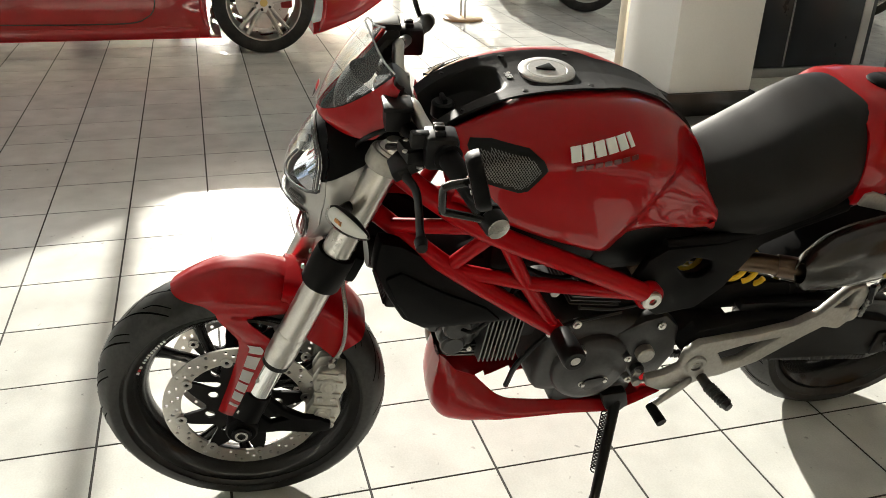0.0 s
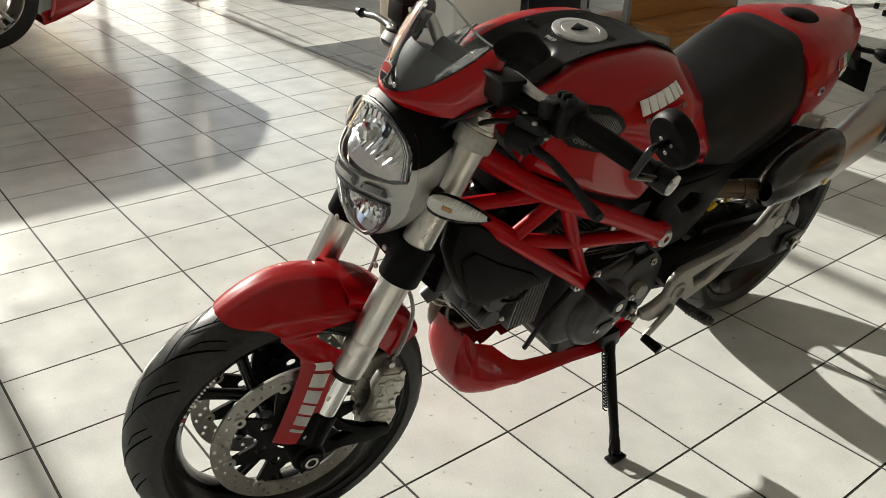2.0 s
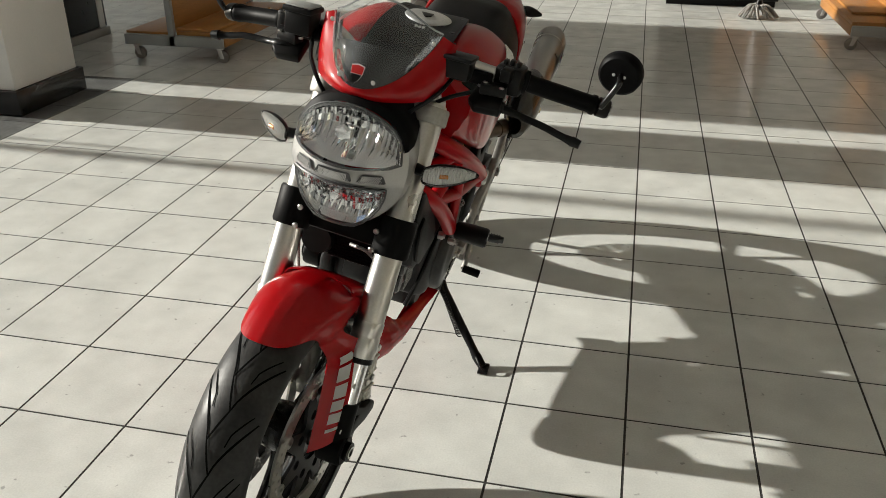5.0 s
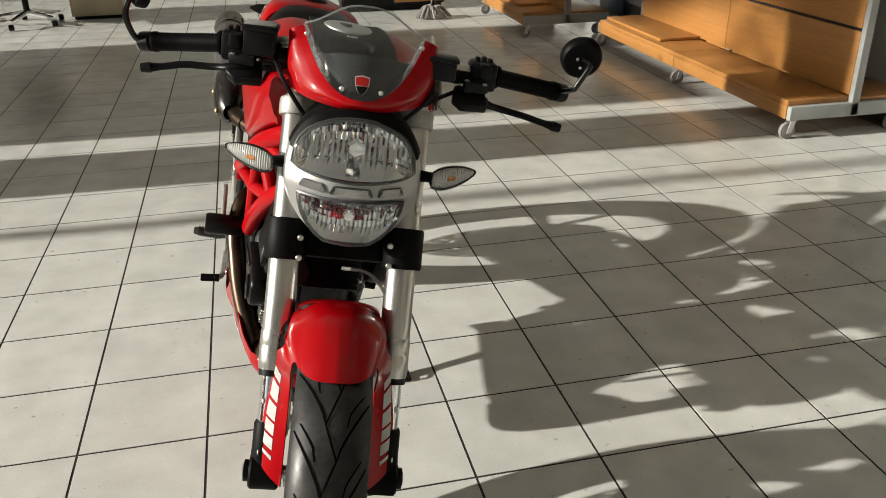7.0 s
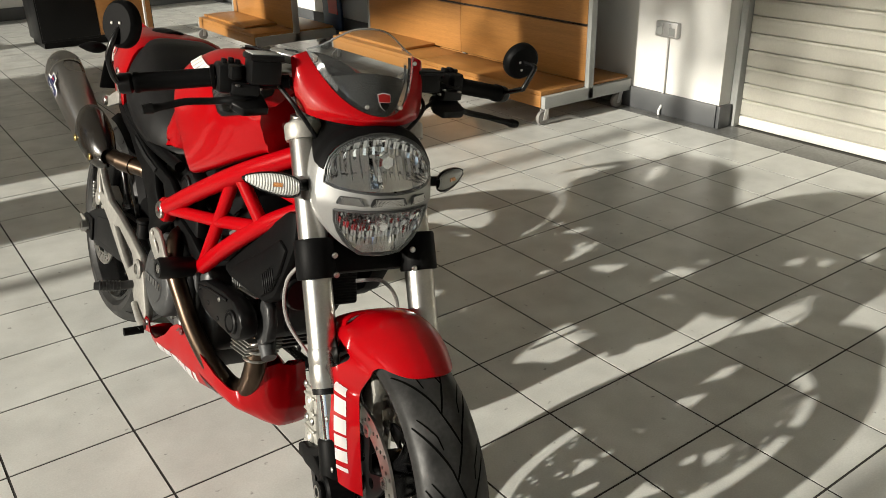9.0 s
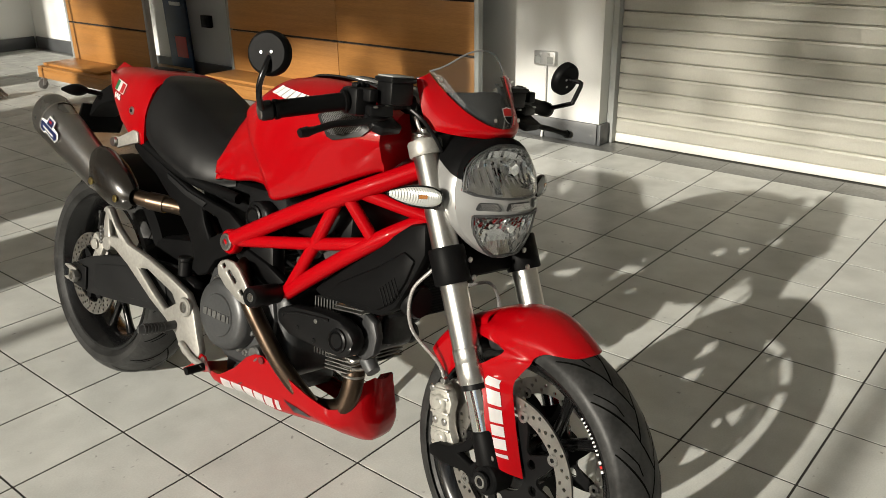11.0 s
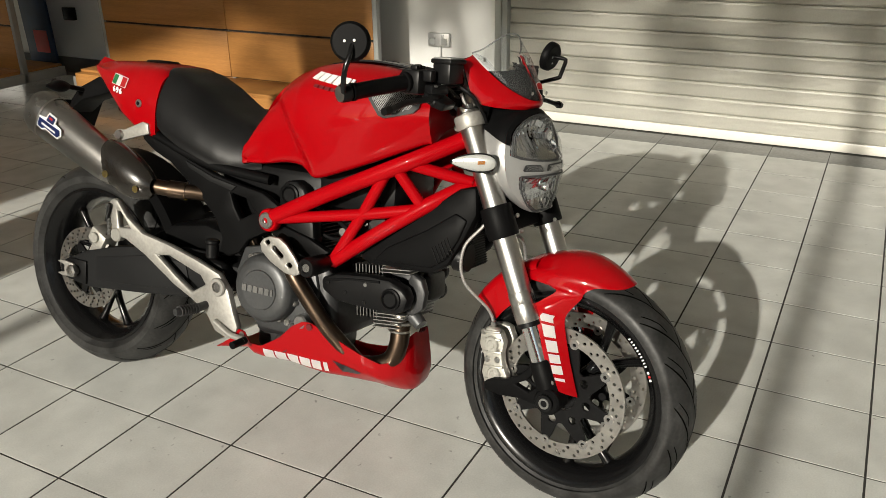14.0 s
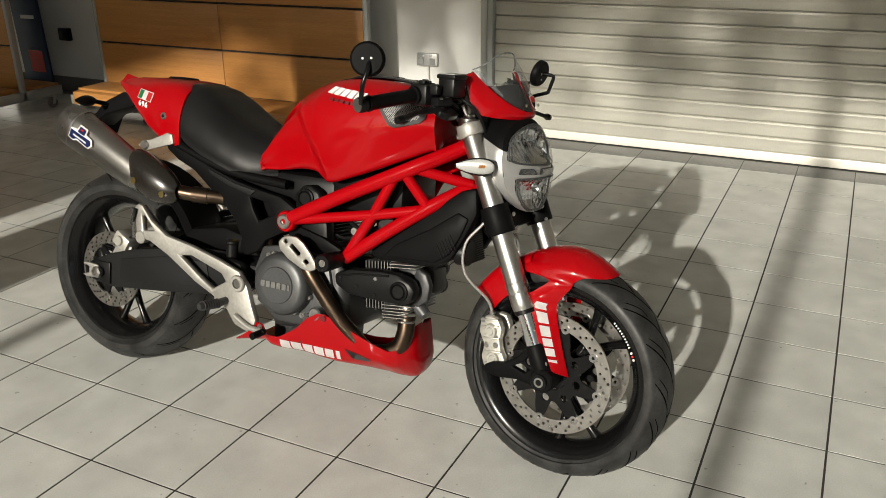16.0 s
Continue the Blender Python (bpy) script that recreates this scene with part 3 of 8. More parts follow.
def clamp_bm(z, h, r):
    parts = []
    for s in (1, -1):
        parts.append(tube([fork_pt(z + d, 0.1035 * s) for d in (-h / 2, -h / 2 + 0.004, h / 2 - 0.004, h / 2)], [r * 0.95, r, r, r * 0.95], 28))
    c = fork_pt(z)
    parts.append(moved(box(-0.09, 0.09, 0.0, 0.062, -h / 2 + 0.004, h / 2 - 0.004, 0.01), Matrix.Translation(c) @ Matrix.Rotation(radians(-24), 4, "X")))
    return join(*parts)


triple = front("lower_fork_clamp", clamp_bm(0.668, 0.066, 0.036), M_MATT, bike, "black lower fork clamp")
for s in (1, -1):
    for dz in (-0.016, 0.016):
        p = fork_pt(0.668 + dz, 0.078 * s)
        bolt((p.x, p.y - 0.034, p.z), 0.0055, -0.005, "y", triple, M_SILVER, True)
top = front("top_fork_clamp", clamp_bm(0.880, 0.028, 0.034), M_FOOTPLATE, bike, "grey cast upper fork clamp")
front("steering_stem", tube([HEAD + AX * d + Vector((0, -0.005, 0)) for d in (-0.22, 0.02)], 0.03, 20), M_MATT, bike)

# -- mudguard: arc shell with two arms that carry the maker's name --
def shelled(bm, thick):
    """Give an open sheet a wall thickness, inwards along its normals."""
    bmesh.ops.recalc_face_normals(bm, faces=bm.faces)
    top_f = max(bm.faces, key=lambda f: f.calc_center_median().z)
    if top_f.normal.z < 0:
        bmesh.ops.reverse_faces(bm, faces=bm.faces)
    bm.normal_update()
    bm.verts.index_update()
    outer = list(bm.verts)
    pts = [v.co - v.normal * thick for v in outer]
    faces = [[v.index for v in f.verts] for f in bm.faces]
    rim = [(e.verts[0].index, e.verts[1].index) for e in bm.edges if e.is_boundary]
    inner = [bm.verts.new(p) for p in pts]
    for f in faces:
        bm.faces.new([inner[i] for i in reversed(f)])
    for a, b in rim:
        bm.faces.new((outer[a], outer[b], inner[b], inner[a]))
    bmesh.ops.recalc_face_normals(bm, faces=bm.faces)
    return bm


# down the sheet from the crest to the foot of the arm: front edge (x, y, z), rear edge (x, y, z), swell between them (x, y, z)
SHEET = [((0.000, -0.373, 0.5625), (0.000, -0.160, 0.5915), (0, -0.004, 0.034)), ((0.024, -0.368, 0.5605), (0.024, -0.160, 0.5900), (0, -0.003, 0.0335)), ((0.042, -0.355, 0.5580), (0.044, -0.160, 0.5840), (0.002, -0.002, 0.0295)),
         ((0.056, -0.333, 0.5570), (0.060, -0.162, 0.5740), (0.006, -0.002, 0.020)), ((0.0645, -0.308, 0.5540), (0.073, -0.155, 0.5650), (0.009, -0.002, 0.010)), ((0.069, -0.288, 0.5400), (0.081, -0.152, 0.5490), (0.008, -0.002, 0.004)),
         ((0.071, -0.282, 0.525), (0.086, -0.228, 0.541), (0.004, -0.002, 0.0)), ((0.072, -0.262, 0.498), (0.097, -0.200, 0.511), (0.004, -0.003, 0.0)), ((0.072, -0.249, 0.468), (0.106, -0.170, 0.480), (0.005, -0.004, 0)),
         ((0.072, -0.265, 0.400), (0.118, -0.206, 0.408), (0.005, -0.0035, 0)), ((0.0725, -0.281, 0.350), (0.120, -0.228, 0.358), (0.005, -0.0035, 0)), ((0.073, -0.299, 0.300), (0.120, -0.248, 0.326), (0.0045, -0.003, 0))]


def sheet_pt(key, w):
    f, r, b = (Vector(v) for v in key)
    return f.lerp(r, w) + b * math.sin(math.pi * w) ** 0.9


def guard_bm():
    cols = []
    nw = 16
    for j in range(nw + 1):
        cols.append(curve([sheet_pt(k, j / nw) for k in SHEET], 5))
    bm = loft(cols, closed=False, caps=False)
    bm = join(bm, mirrored(bm))
    # rear half behind the fork
    rows = []
    for k in range(17):
        t = k / 16
        a = radians(73.5 - 36.5 * t)
        R = float(np.interp(t, [0, 0.5, 1.0], [0.3115, 0.309, 0.302]))
        half = float(np.interp(t, [0, 0.5, 1.0], [0.072, 0.077, 0.070]))
        drop = float(np.interp(t, [0, 0.25, 0.5, 1.0], [0.036, 0.060, 0.082, 0.080]))
        row = []
        for i in range(21):
            u = -1 + 2 * i / 20
            rr = R - 0.030 * abs(u) ** 2.2 - max(0, drop - 0.030) * max(0, (abs(u) - 0.75) / 0.25) ** 1.2
            x = half * min(1, math.sin(min(abs(u), 0.86) / 0.86 * math.pi / 2) ** 0.85) * (1 if u >= 0 else -1)
            row.append((x, FA.y + rr * math.cos(a), FA.z + rr * math.sin(a)))
        rows.append(row)
    bmesh.ops.remove_doubles(bm, verts=bm.verts, dist=2e-4)
    return join(shelled(bm, 0.003), shelled(loft(rows, closed=False, caps=False), 0.003))


guard = front("front_mudguard", guard_bm(), M_RED, bike, "glossy red front mudguard with fork arms")
for s in (1, -1):
    for i, (key, w) in enumerate(((8.9, 0.86), (10.6, 0.80))):
        k0 = int(key)
        p = sheet_pt(SHEET[k0], w).lerp(sheet_pt(SHEET[k0 + 1], w), key - k0)
        front("arm_screw", disc((s * (p.x + 0.0005), p.y, p.z), 0.006, 0.004 * s, "x", 12), M_SILVER, guard)
    for i in range(6):
        key = 7.95 + 2.35 * i / 5
        k0 = int(key)
        bm = bmesh.new()
        quad = []
        for r in range(4):
            kk = key + (0.19 if i < 5 else 0.075) * (r / 1.5 - 1)
            row_at = lambda w: sheet_pt(SHEET[int(kk)], w).lerp(sheet_pt(SHEET[int(kk) + 1], w), kk - int(kk))
            nrm = (row_at(0.6) - row_at(0.4)).cross(sheet_pt(SHEET[10], 0.5) - sheet_pt(SHEET[8], 0.5)).normalized()
            nrm = nrm if nrm.x > 0 else -nrm
            for w in (0.32, 0.43, 0.55, 0.66):
                p = row_at(w) + nrm * 0.0014
                quad.append(bm.verts.new((p.x * s, p.y, p.z)))
        for r in range(3):
            for c in range(3):
                bm.faces.new((quad[r * 4 + c], quad[r * 4 + c + 1], quad[r * 4 + c + 5], quad[r * 4 + c + 4]))
        bmesh.ops.solidify(bm, geom=bm.faces[:], thickness=0.0006)
        bmesh.ops.recalc_face_normals(bm, faces=bm.faces)
        front("name_block", bm, M_WHITE, guard)


# -- brake calipers and hoses --
def caliper(s):
    x = 0.0605 * s
    c = Vector((x, -0.086, 0.338))
    M = Matrix.Translation(c) @ Matrix.Rotation(radians(-9), 4, "X") @ Matrix.Diagonal((1.0, 1.12, 1.28, 1))
    half = [(-0.026, -0.055), (0.008, -0.062), (0.024, -0.052), (0.031, -0.026), (0.022, -0.004), (0.023, 0.006), (0.031, 0.026), (0.025, 0.050), (0.006, 0.062), (-0.022, 0.055), (-0.031, 0.032), (-0.023, 0.010), (-0.023, -0.008), (-0.032, -0.030)]
    lumps = [plate(half, 0.011, 0.034, 0.006), plate(half, -0.034, -0.011, 0.006)]
    for dz in (-0.045, 0.0, 0.045):
        lumps.append(box(-0.020, 0.020, 0.004, 0.026, dz - 0.009, dz + 0.009, 0.004))
    for dz in (-0.029, 0.029):
        lumps.append(lathe([(0, 0.0075), (0.007, 0.0075), (0.009, 0.0055), (0.0135, 0.0055), (0.0155, 0.003), (0.0165, -0.004)] if s > 0 else [(0, -0.0075), (0.007, -0.0075), (0.009, -0.0055), (0.0135, -0.0055), (0.0155, -0.003), (0.0165, 0.004)], 20, "x", (0.034 * s, -0.002, dz)))
    cal = front("brake_caliper", moved(join(*lumps), M), M_GOLD, bike, "pale gold four-piston brake caliper")
    for dy, dz in ((0.016, -0.052), (0.016, 0.052), (-0.012, 0.0), (0.012, 0.0)):
        front("caliper_bolt", moved(disc((0.033 * s, dy, dz), 0.0062, 0.006 * s, "x", 10), M), M_SILVER, cal)
    for dz in (-0.052, -0.038, -0.014, 0.014, 0.038, 0.052):
        front("caliper_rib", moved(box(0.030 * s, 0.0385 * s, -0.024, 0.022, dz - 0.0022, dz + 0.0022, 0.0012, 1), M), M_GOLD, cal)
    front("caliper_pin", moved(tube([(-0.03, -0.016, 0.018), (0.036 * s, -0.016, 0.018)], 0.0035, 8), M), M_STEEL, cal)
    front("bleed_nipple", moved(tube([(0.020 * s, 0.0, 0.060), (0.020 * s, 0.004, 0.078)], [0.005, 0.0035], 8), M), M_BLACK, cal)
    hose = curve([(x + 0.02 * s, c.y + 0.010, c.z + 0.080), (x + 0.03 * s, -0.062, 0.455), (0.125 * s, -0.012, 0.52), (0.128 * s, -0.01, 0.60), (0.10 * s, -0.055, 0.68), (0.09 * s, -0.03, 0.80), (0.12 * s, 0.03, 0.94)] if s < 0 else
                 [(x + 0.02 * s, c.y + 0.010, c.z + 0.080), (x + 0.02 * s, -0.055, 0.465), (0.09 * s, -0.05, 0.545), (0.05, -0.055, 0.60), (0.0, -0.04, 0.60)], 8)
    front("brake_hose", tube(hose, 0.0038, 8), M_CABLE, bike, "braided brake hose")
    front("hose_banjo", disc((x + 0.014 * s, c.y + 0.010, c.z + 0.082), 0.007, 0.014 * s, "x", 12), M_SILVER, cal)


both(caliper)


# -- headlamp: two lenses in a grey housing with a black hood --
def lamp_y(x, z):
    """Front surface of the lamp."""
    zs = [0.675, 0.723, 0.782, 0.843, 0.89, 0.92]
    ys = [-0.130, -0.149, -0.160, -0.146, -0.116, -0.084]
    return float(np.interp(z, zs, ys)) + 4.7 * x * x


def lens_outline(kind, n=14):
    up = kind == "upper"
    if up:
        top = [(0.104 * math.cos(a), 0.818 + 0.084 * math.sin(a) ** 0.85) for a in [math.pi * k / n for k in range(n + 1)]]
        low = [(-0.104 + 0.208 * k / n, 0.818 - 0.012 * math.sin(math.pi * k / n) ** 0.45) for k in range(1, n)]
        return top + low
    bot = [(-0.090 * math.cos(a), 0.773 - 0.084 * min(1.0, 1.10 * math.sin(a) ** 1.05)) for a in [math.pi * k / n for k in range(n + 1)]]
    low = [(0.090 - 0.180 * k / n, 0.773 + 0.003 * math.sin(math.pi * k / n)) for k in range(1, n)]
    return bot + low


def patch(outline, off, scale=1.0, rings=6, wave=0.0):
    """A domed patch over an outline, laid on the lamp's front surface."""
    cx, cz = sum(p[0] for p in outline) / len(outline), sum(p[1] for p in outline) / len(outline)
    bm = bmesh.new()
    prev = None
    n = len(outline)
    for r in range(rings + 1):
        f = scale * (1 - r / rings)
        if r == rings:
            cur = [bm.verts.new((cx, lamp_y(cx, cz) + off, cz))]
        else:
            cur = []
            for x, z in outline:
                px, pz = cx + (x - cx) * f, cz + (z - cz) * f
                cur.append(bm.verts.new((px, lamp_y(px, pz) + off + wave * math.sin(px * 520), pz)))
        if prev:
            for i in range(n):
                j = (i + 1) % n
                bm.faces.new((prev[i], prev[j], cur[0]) if len(cur) == 1 else (prev[i], prev[j], cur[j], cur[i]))
        prev = cur
    bmesh.ops.recalc_face_normals(bm, faces=bm.faces)
    return bm


def flutes(outline, deep, n=46):
    """Faceted reflector bowl with stepped vertical flutes inside a lens outline."""
    xs = [p[0] for p in outline]
    x0, x1 = min(xs) * 0.985, max(xs) * 0.985

    def span(x):
        zs = []
        for (ax, az), (bx, bz) in zip(outline, outline[1:] + outline[:1]):
            if (ax > x) != (bx > x):
                zs.append(az + (bz - az) * (x - ax) / (bx - ax))
        return (min(zs), max(zs)) if len(zs) > 1 else None

    cols = []
    m = 7
    for k in range(n + 1):
        x = x0 + (x1 - x0) * k / n
        sp = span(x)
        if not sp:
            continue
        colm = []
        for i in range(m + 1):
            v = i / m
            z = sp[0] + (sp[1] - sp[0]) * v
            bowl = deep * max(0.0, 1 - (x / x1) ** 2) ** 0.6 * max(0.0, math.sin(math.pi * min(1, 0.05 + 0.95 * v))) ** 0.7
            step = (0.0036 if k % 4 < 2 else 0.0) * min(1.0, max(0.0, (v - 0.18) * 8)) * min(1.0, (1 - v) * 6)
            colm.append((x, lamp_y(x, z) + 0.002 + bowl + step, z))
        cols.append(colm)
    return loft(cols, False, False)


def shell_ring(sx, z0, z1, dy, n=40):
    ring = []
    for k in range(n):
        a = 2 * math.pi * k / n
        c, s = math.cos(a), math.sin(a)
        x = sx * abs(c) ** 0.8 * (1 if c >= 0 else -1)
        z = (z0 + z1) / 2 + (z1 - z0) / 2 * abs(s) ** 0.9 * (1 if s >= 0 else -1)
        if s < 0:
            x *= 1 - 0.28 * abs(s) ** 2
        ring.append((x, z, dy))
    return ring


def housing():
    rings = []
    for sx, z0, z1, dy, off in ((0.100, 0.690, 0.904, 0, 0.012), (0.113, 0.684, 0.911, 0, 0.006), (0.118, 0.682, 0.914, 0, 0.012), (0.117, 0.684, 0.914, 0, 0.027), (0.108, 0.70, 0.915, 1, -0.028), (0.092, 0.72, 0.91, 1, -0.005), (0.05, 0.74, 0.88, 1, 0.0)):
        r = []
        for x, z, _ in shell_ring(sx, z0, z1, dy):
            y = lamp_y(x, z) + off if dy == 0 else off + (z - 0.8) * 0.42
            r.append((x, y, z))
        rings.append(r)
    return loft(rings[1:], True, False)


def bezel(off):
    """Face of the lamp round both lenses."""
    bm = bmesh.new()
    for pts in ([(x, z) for x, z, _ in shell_ring(0.114, 0.683, 0.912, 0)], lens_outline("upper"), lens_outline("lower")):
        vs = [bm.verts.new((x, 0, z)) for x, z in pts]
        for k in range(len(vs)):
            bm.edges.new((vs[k], vs[(k + 1) % len(vs)]))
    bmesh.ops.triangle_fill(bm, use_beauty=True, use_dissolve=False, edges=bm.edges[:])
    for _ in range(3):
        bmesh.ops.subdivide_edges(bm, edges=[e for e in bm.edges if e.calc_length() > 0.014], cuts=1)
        bmesh.ops.triangulate(bm, faces=[f for f in bm.faces if len(f.verts) > 4])
    for v in bm.verts:
        v.co.y = lamp_y(v.co.x, v.co.z) + off
    bmesh.ops.recalc_face_normals(bm, faces=bm.faces)
    return bm


def half_shell(bm, upper):
    """Keep what lies above or below the seam between hood and shell."""
    bmesh.ops.bisect_plane(bm, geom=bm.verts[:] + bm.edges[:] + bm.faces[:], plane_co=(0, -0.15, 0.8155), plane_no=(0, -0.40, 1), clear_inner=upper, clear_outer=not upper)
    return bm


lamp = front("headlamp", half_shell(join(housing(), bezel(0.004)), False), M_GREYMET, bike, "round headlamp in a grey metallic shell with two clear lenses")
hood_bm = half_shell(join(housing(), bezel(0.004)), True)
for v in hood_bm.verts:
    v.co += (v.co - Vector((0, -0.06, 0.80))).normalized() * 0.002
front("hood", hood_bm, M_MATT, lamp, "matt black hood over the lamp")
front("lamp_back", lathe([(0, 0.03), (0.05, 0.03), (0.085, 0.0), (0.09, -0.02)], 28, "y", (0, -0.02, 0.80)), M_BLACK, lamp)
for kind in ("upper", "lower"):
    out = lens_outline(kind)
    bowl = front("reflector", flutes(out, 0.045 if kind == "upper" else 0.034), M_REFLECT, lamp)
    for f in bowl.data.polygons:
        f.use_smooth = False
    front("lens", patch(out, -0.004, 1.0, 8), M_LENS, lamp, "clear headlamp lens")
    rim = [(x, lamp_y(x, z) - 0.001, z) for x, z in out]
    rim.append(rim[0])
    front("lens_rim", tube(rim, 0.0022, 6), M_COVER, lamp)
    for f, r in ((0.965, 0.0011), (0.94, 0.0008)):
        mx, mz = sum(p[0] for p in out) / len(out), sum(p[1] for p in out) / len(out)
        rim = [(mx + (x - mx) * f, lamp_y(mx + (x - mx) * f, mz + (z - mz) * f) - 0.002, mz + (z - mz) * f) for x, z in out]
        front("lens_bead", tube(rim + rim[:1], r, 6), M_COVER, lamp)
bulb = front("bulb_cap", lathe([(0, 0), (0.012, 0.001), (0.0165, 0.005), (0.0165, 0.014), (0.012, 0.034)], 6, "y", (0, lamp_y(0, 0.845) + 0.010, 0.858)), M_CHROME, lamp)
front("bulb_cap", lathe([(0, 0), (0.008, 0.001), (0.011, 0.008), (0.008, 0.02)], 10, "y", (0, lamp_y(0, 0.73) + 0.010, 0.742)), M_CHROME, lamp)
for x0, x1 in ((-0.088, -0.044), (-0.036, 0.036), (0.044, 0.088)):
    q = [(x0 + 0.008, 0.799), (x1 - 0.008, 0.799), (x1 - 0.005, 0.797), (x1, 0.7865), (x1 - 0.002, 0.784), (x0 + 0.002, 0.784), (x0, 0.7865), (x0 + 0.005, 0.797)]
    bm = bmesh.new()
    bm.faces.new([bm.verts.new((x, lamp_y(x, z) - 0.0005, z)) for x, z in q])
    bmesh.ops.solidify(bm, geom=bm.faces[:], thickness=0.002)
    bmesh.ops.recalc_face_normals(bm, faces=bm.faces)
    slot = front("position_light", bm, M_COVER, lamp)
    bm = bmesh.new()
    nb = max(8, int((x1 - x0) / 0.0032))
    for k in range(1, nb):
        for dx in (-0.004, 0.004):
            xa = x0 + 0.004 + (x1 - x0 - 0.008) * k / nb
            pts = ((x0 + x1) / 2 + (xa - dx - (x0 + x1) / 2) * 0.80, 0.7975), (xa + dx, 0.7855)
            va = [bm.verts.new((x + o, lamp_y(x, z) - 0.0034, z)) for x, z in pts for o in (-0.0006, 0.0006)]
            bm.faces.new((va[0], va[1], va[3], va[2]))
    front("slot_mesh", bm, M_ALU, slot)


# -- cowl and fly screen --
OUT = [(0.0, -0.112, 0.914), (0.030, -0.106, 0.911), (0.072, -0.078, 0.913), (0.102, -0.045, 0.917), (0.120, -0.014, 0.926), (0.128, 0.004, 0.960), (0.130, 0.024, 1.012)]
INN = [(0.0, -0.122, 0.931), (0.026, -0.114, 0.934), (0.050, -0.094, 0.945), (0.070, -0.065, 0.962), (0.086, -0.034, 0.984), (0.097, -0.008, 1.004), (0.105, 0.016, 1.024)]
TOPE = [(0.0, -0.022, 1.072), (0.018, -0.020, 1.071), (0.036, -0.016, 1.066), (0.054, -0.010, 1.056), (0.070, -0.003, 1.045), (0.086, 0.006, 1.035), (0.103, 0.018, 1.027)]


def blunt(p):
    """Nose of the cowl, pulled back to a blunter bow."""
    return (p[0], p[1] + 0.023 * min(1.0, max(0.0, (0.015 - p[1]) / 0.125)), p[2])


OUT, INN = [blunt(p) for p in OUT], [blunt(p) for p in INN]


def strip(a, b, n=6, bulge=0.0, bx=0.0, solid=True):
    A = [(-x, y, z) for x, y, z in reversed(a[1:])] + a
    B = [(-x, y, z) for x, y, z in reversed(b[1:])] + b
    A, B = curve(A, 3), curve(B, 3)
    rows = []
    for k in range(n + 1):
        t = k / n
        e = math.sin(math.pi * t)
        rows.append([p.lerp(q, t) + Vector((bx * e * (1 if p.x > 0.01 else -1 if p.x < -0.01 else 0), -bulge * e, 0)) for p, q in zip(A, B)])
    bm = loft(rows, closed=False, caps=False)
    if solid:
        bmesh.ops.solidify(bm, geom=bm.faces[:], thickness=0.0028)
    bmesh.ops.recalc_face_normals(bm, faces=bm.faces)
    return bm


cowl = front("headlamp_cowl", strip(OUT, INN, 6, 0.006, 0.004), M_RED, bike, "red nose cowl with a small smoked fly screen")
scr = front("fly_screen", strip([(x, y - 0.003, z + 0.001) for x, y, z in INN], TOPE, 8, 0.010, 0.0, False), M_SCREEN, cowl, "smoke tinted clear fly screen")
edge = [(-x, y, z) for x, y, z in reversed(TOPE[1:])] + TOPE
front("screen_edge", tube(curve(edge, 3), 0.0017, 8), M_SCREENEDGE, cowl)
side_a, side_b = [Vector(p) + Vector((0.0, -0.004, 0.002)) for p in INN[3:]], [Vector(p).lerp(Vector(q), f) + Vector((0.0, -0.010 * math.sin(math.pi * f) - 0.002, 0.002)) for p, q, f in zip(INN[3:], TOPE[3:], (0.10, 0.22, 0.42, 0.8))]
for s in (1, -1):
    fl = loft([[(p.x * s, p.y, p.z) for p in side_a], [(p.x * s, p.y, p.z) for p in side_b]], closed=False, caps=False)
    front("screen_flange", fl, M_SCREENFOLD, scr)
front("cowl_lining", strip([(x * 0.955, y + 0.008, z + 0.002) for x, y, z in OUT], [(x * 0.95, y + 0.006, z - 0.003) for x, y, z in INN], 6, 0.005, 0.003, False), M_INNER, cowl, "dark inner lining of the cowl")
cup = [(0.0, -0.098, 0.925), (0.026, -0.09, 0.928), (0.046, -0.072, 0.938), (0.064, -0.046, 0.953), (0.080, -0.018, 0.972), (0.090, 0.006, 0.990), (0.098, 0.028, 1.008)]
cin = [(0.0, -0.046, 0.996), (0.020, -0.044, 0.9955), (0.040, -0.036, 0.993), (0.060, -0.022, 0.988), (0.075, -0.006, 0.984), (0.087, 0.010, 0.986), (0.097, 0.028, 1.006)]
front("inner_panel", strip([(x, y + 0.006, z - 0.002) for x, y, z in map(blunt, cup)], cin, 6, 0.010, 0.0, False), M_INNER, cowl)
front("instrument_pod", moved(box(-0.055, 0.055, -0.02, 0.025, -0.028, 0.028, 0.012), Matrix.Translation((0, 0.024, 0.958)) @ Matrix.Rotation(radians(-40), 4, "X")), M_BLACK, cowl, "black instrument pod")
for x, y, z in ((0.032, -0.0965, 0.948), (-0.032, -0.0965, 0.948), (0.098, -0.008, 1.014), (-0.098, -0.008, 1.014)):
    front("screen_screw", disc((x, y - 0.002, z), 0.0042, -0.003, "y", 12), M_SILVER, cowl)
# shield badge: plain shape
shield = [(-0.0125, 0.014), (0.0, 0.017), (0.0125, 0.014), (0.0115, 0.0), (0.007, -0.010), (0.0, -0.016), (-0.007, -0.010), (-0.0115, 0.0)]


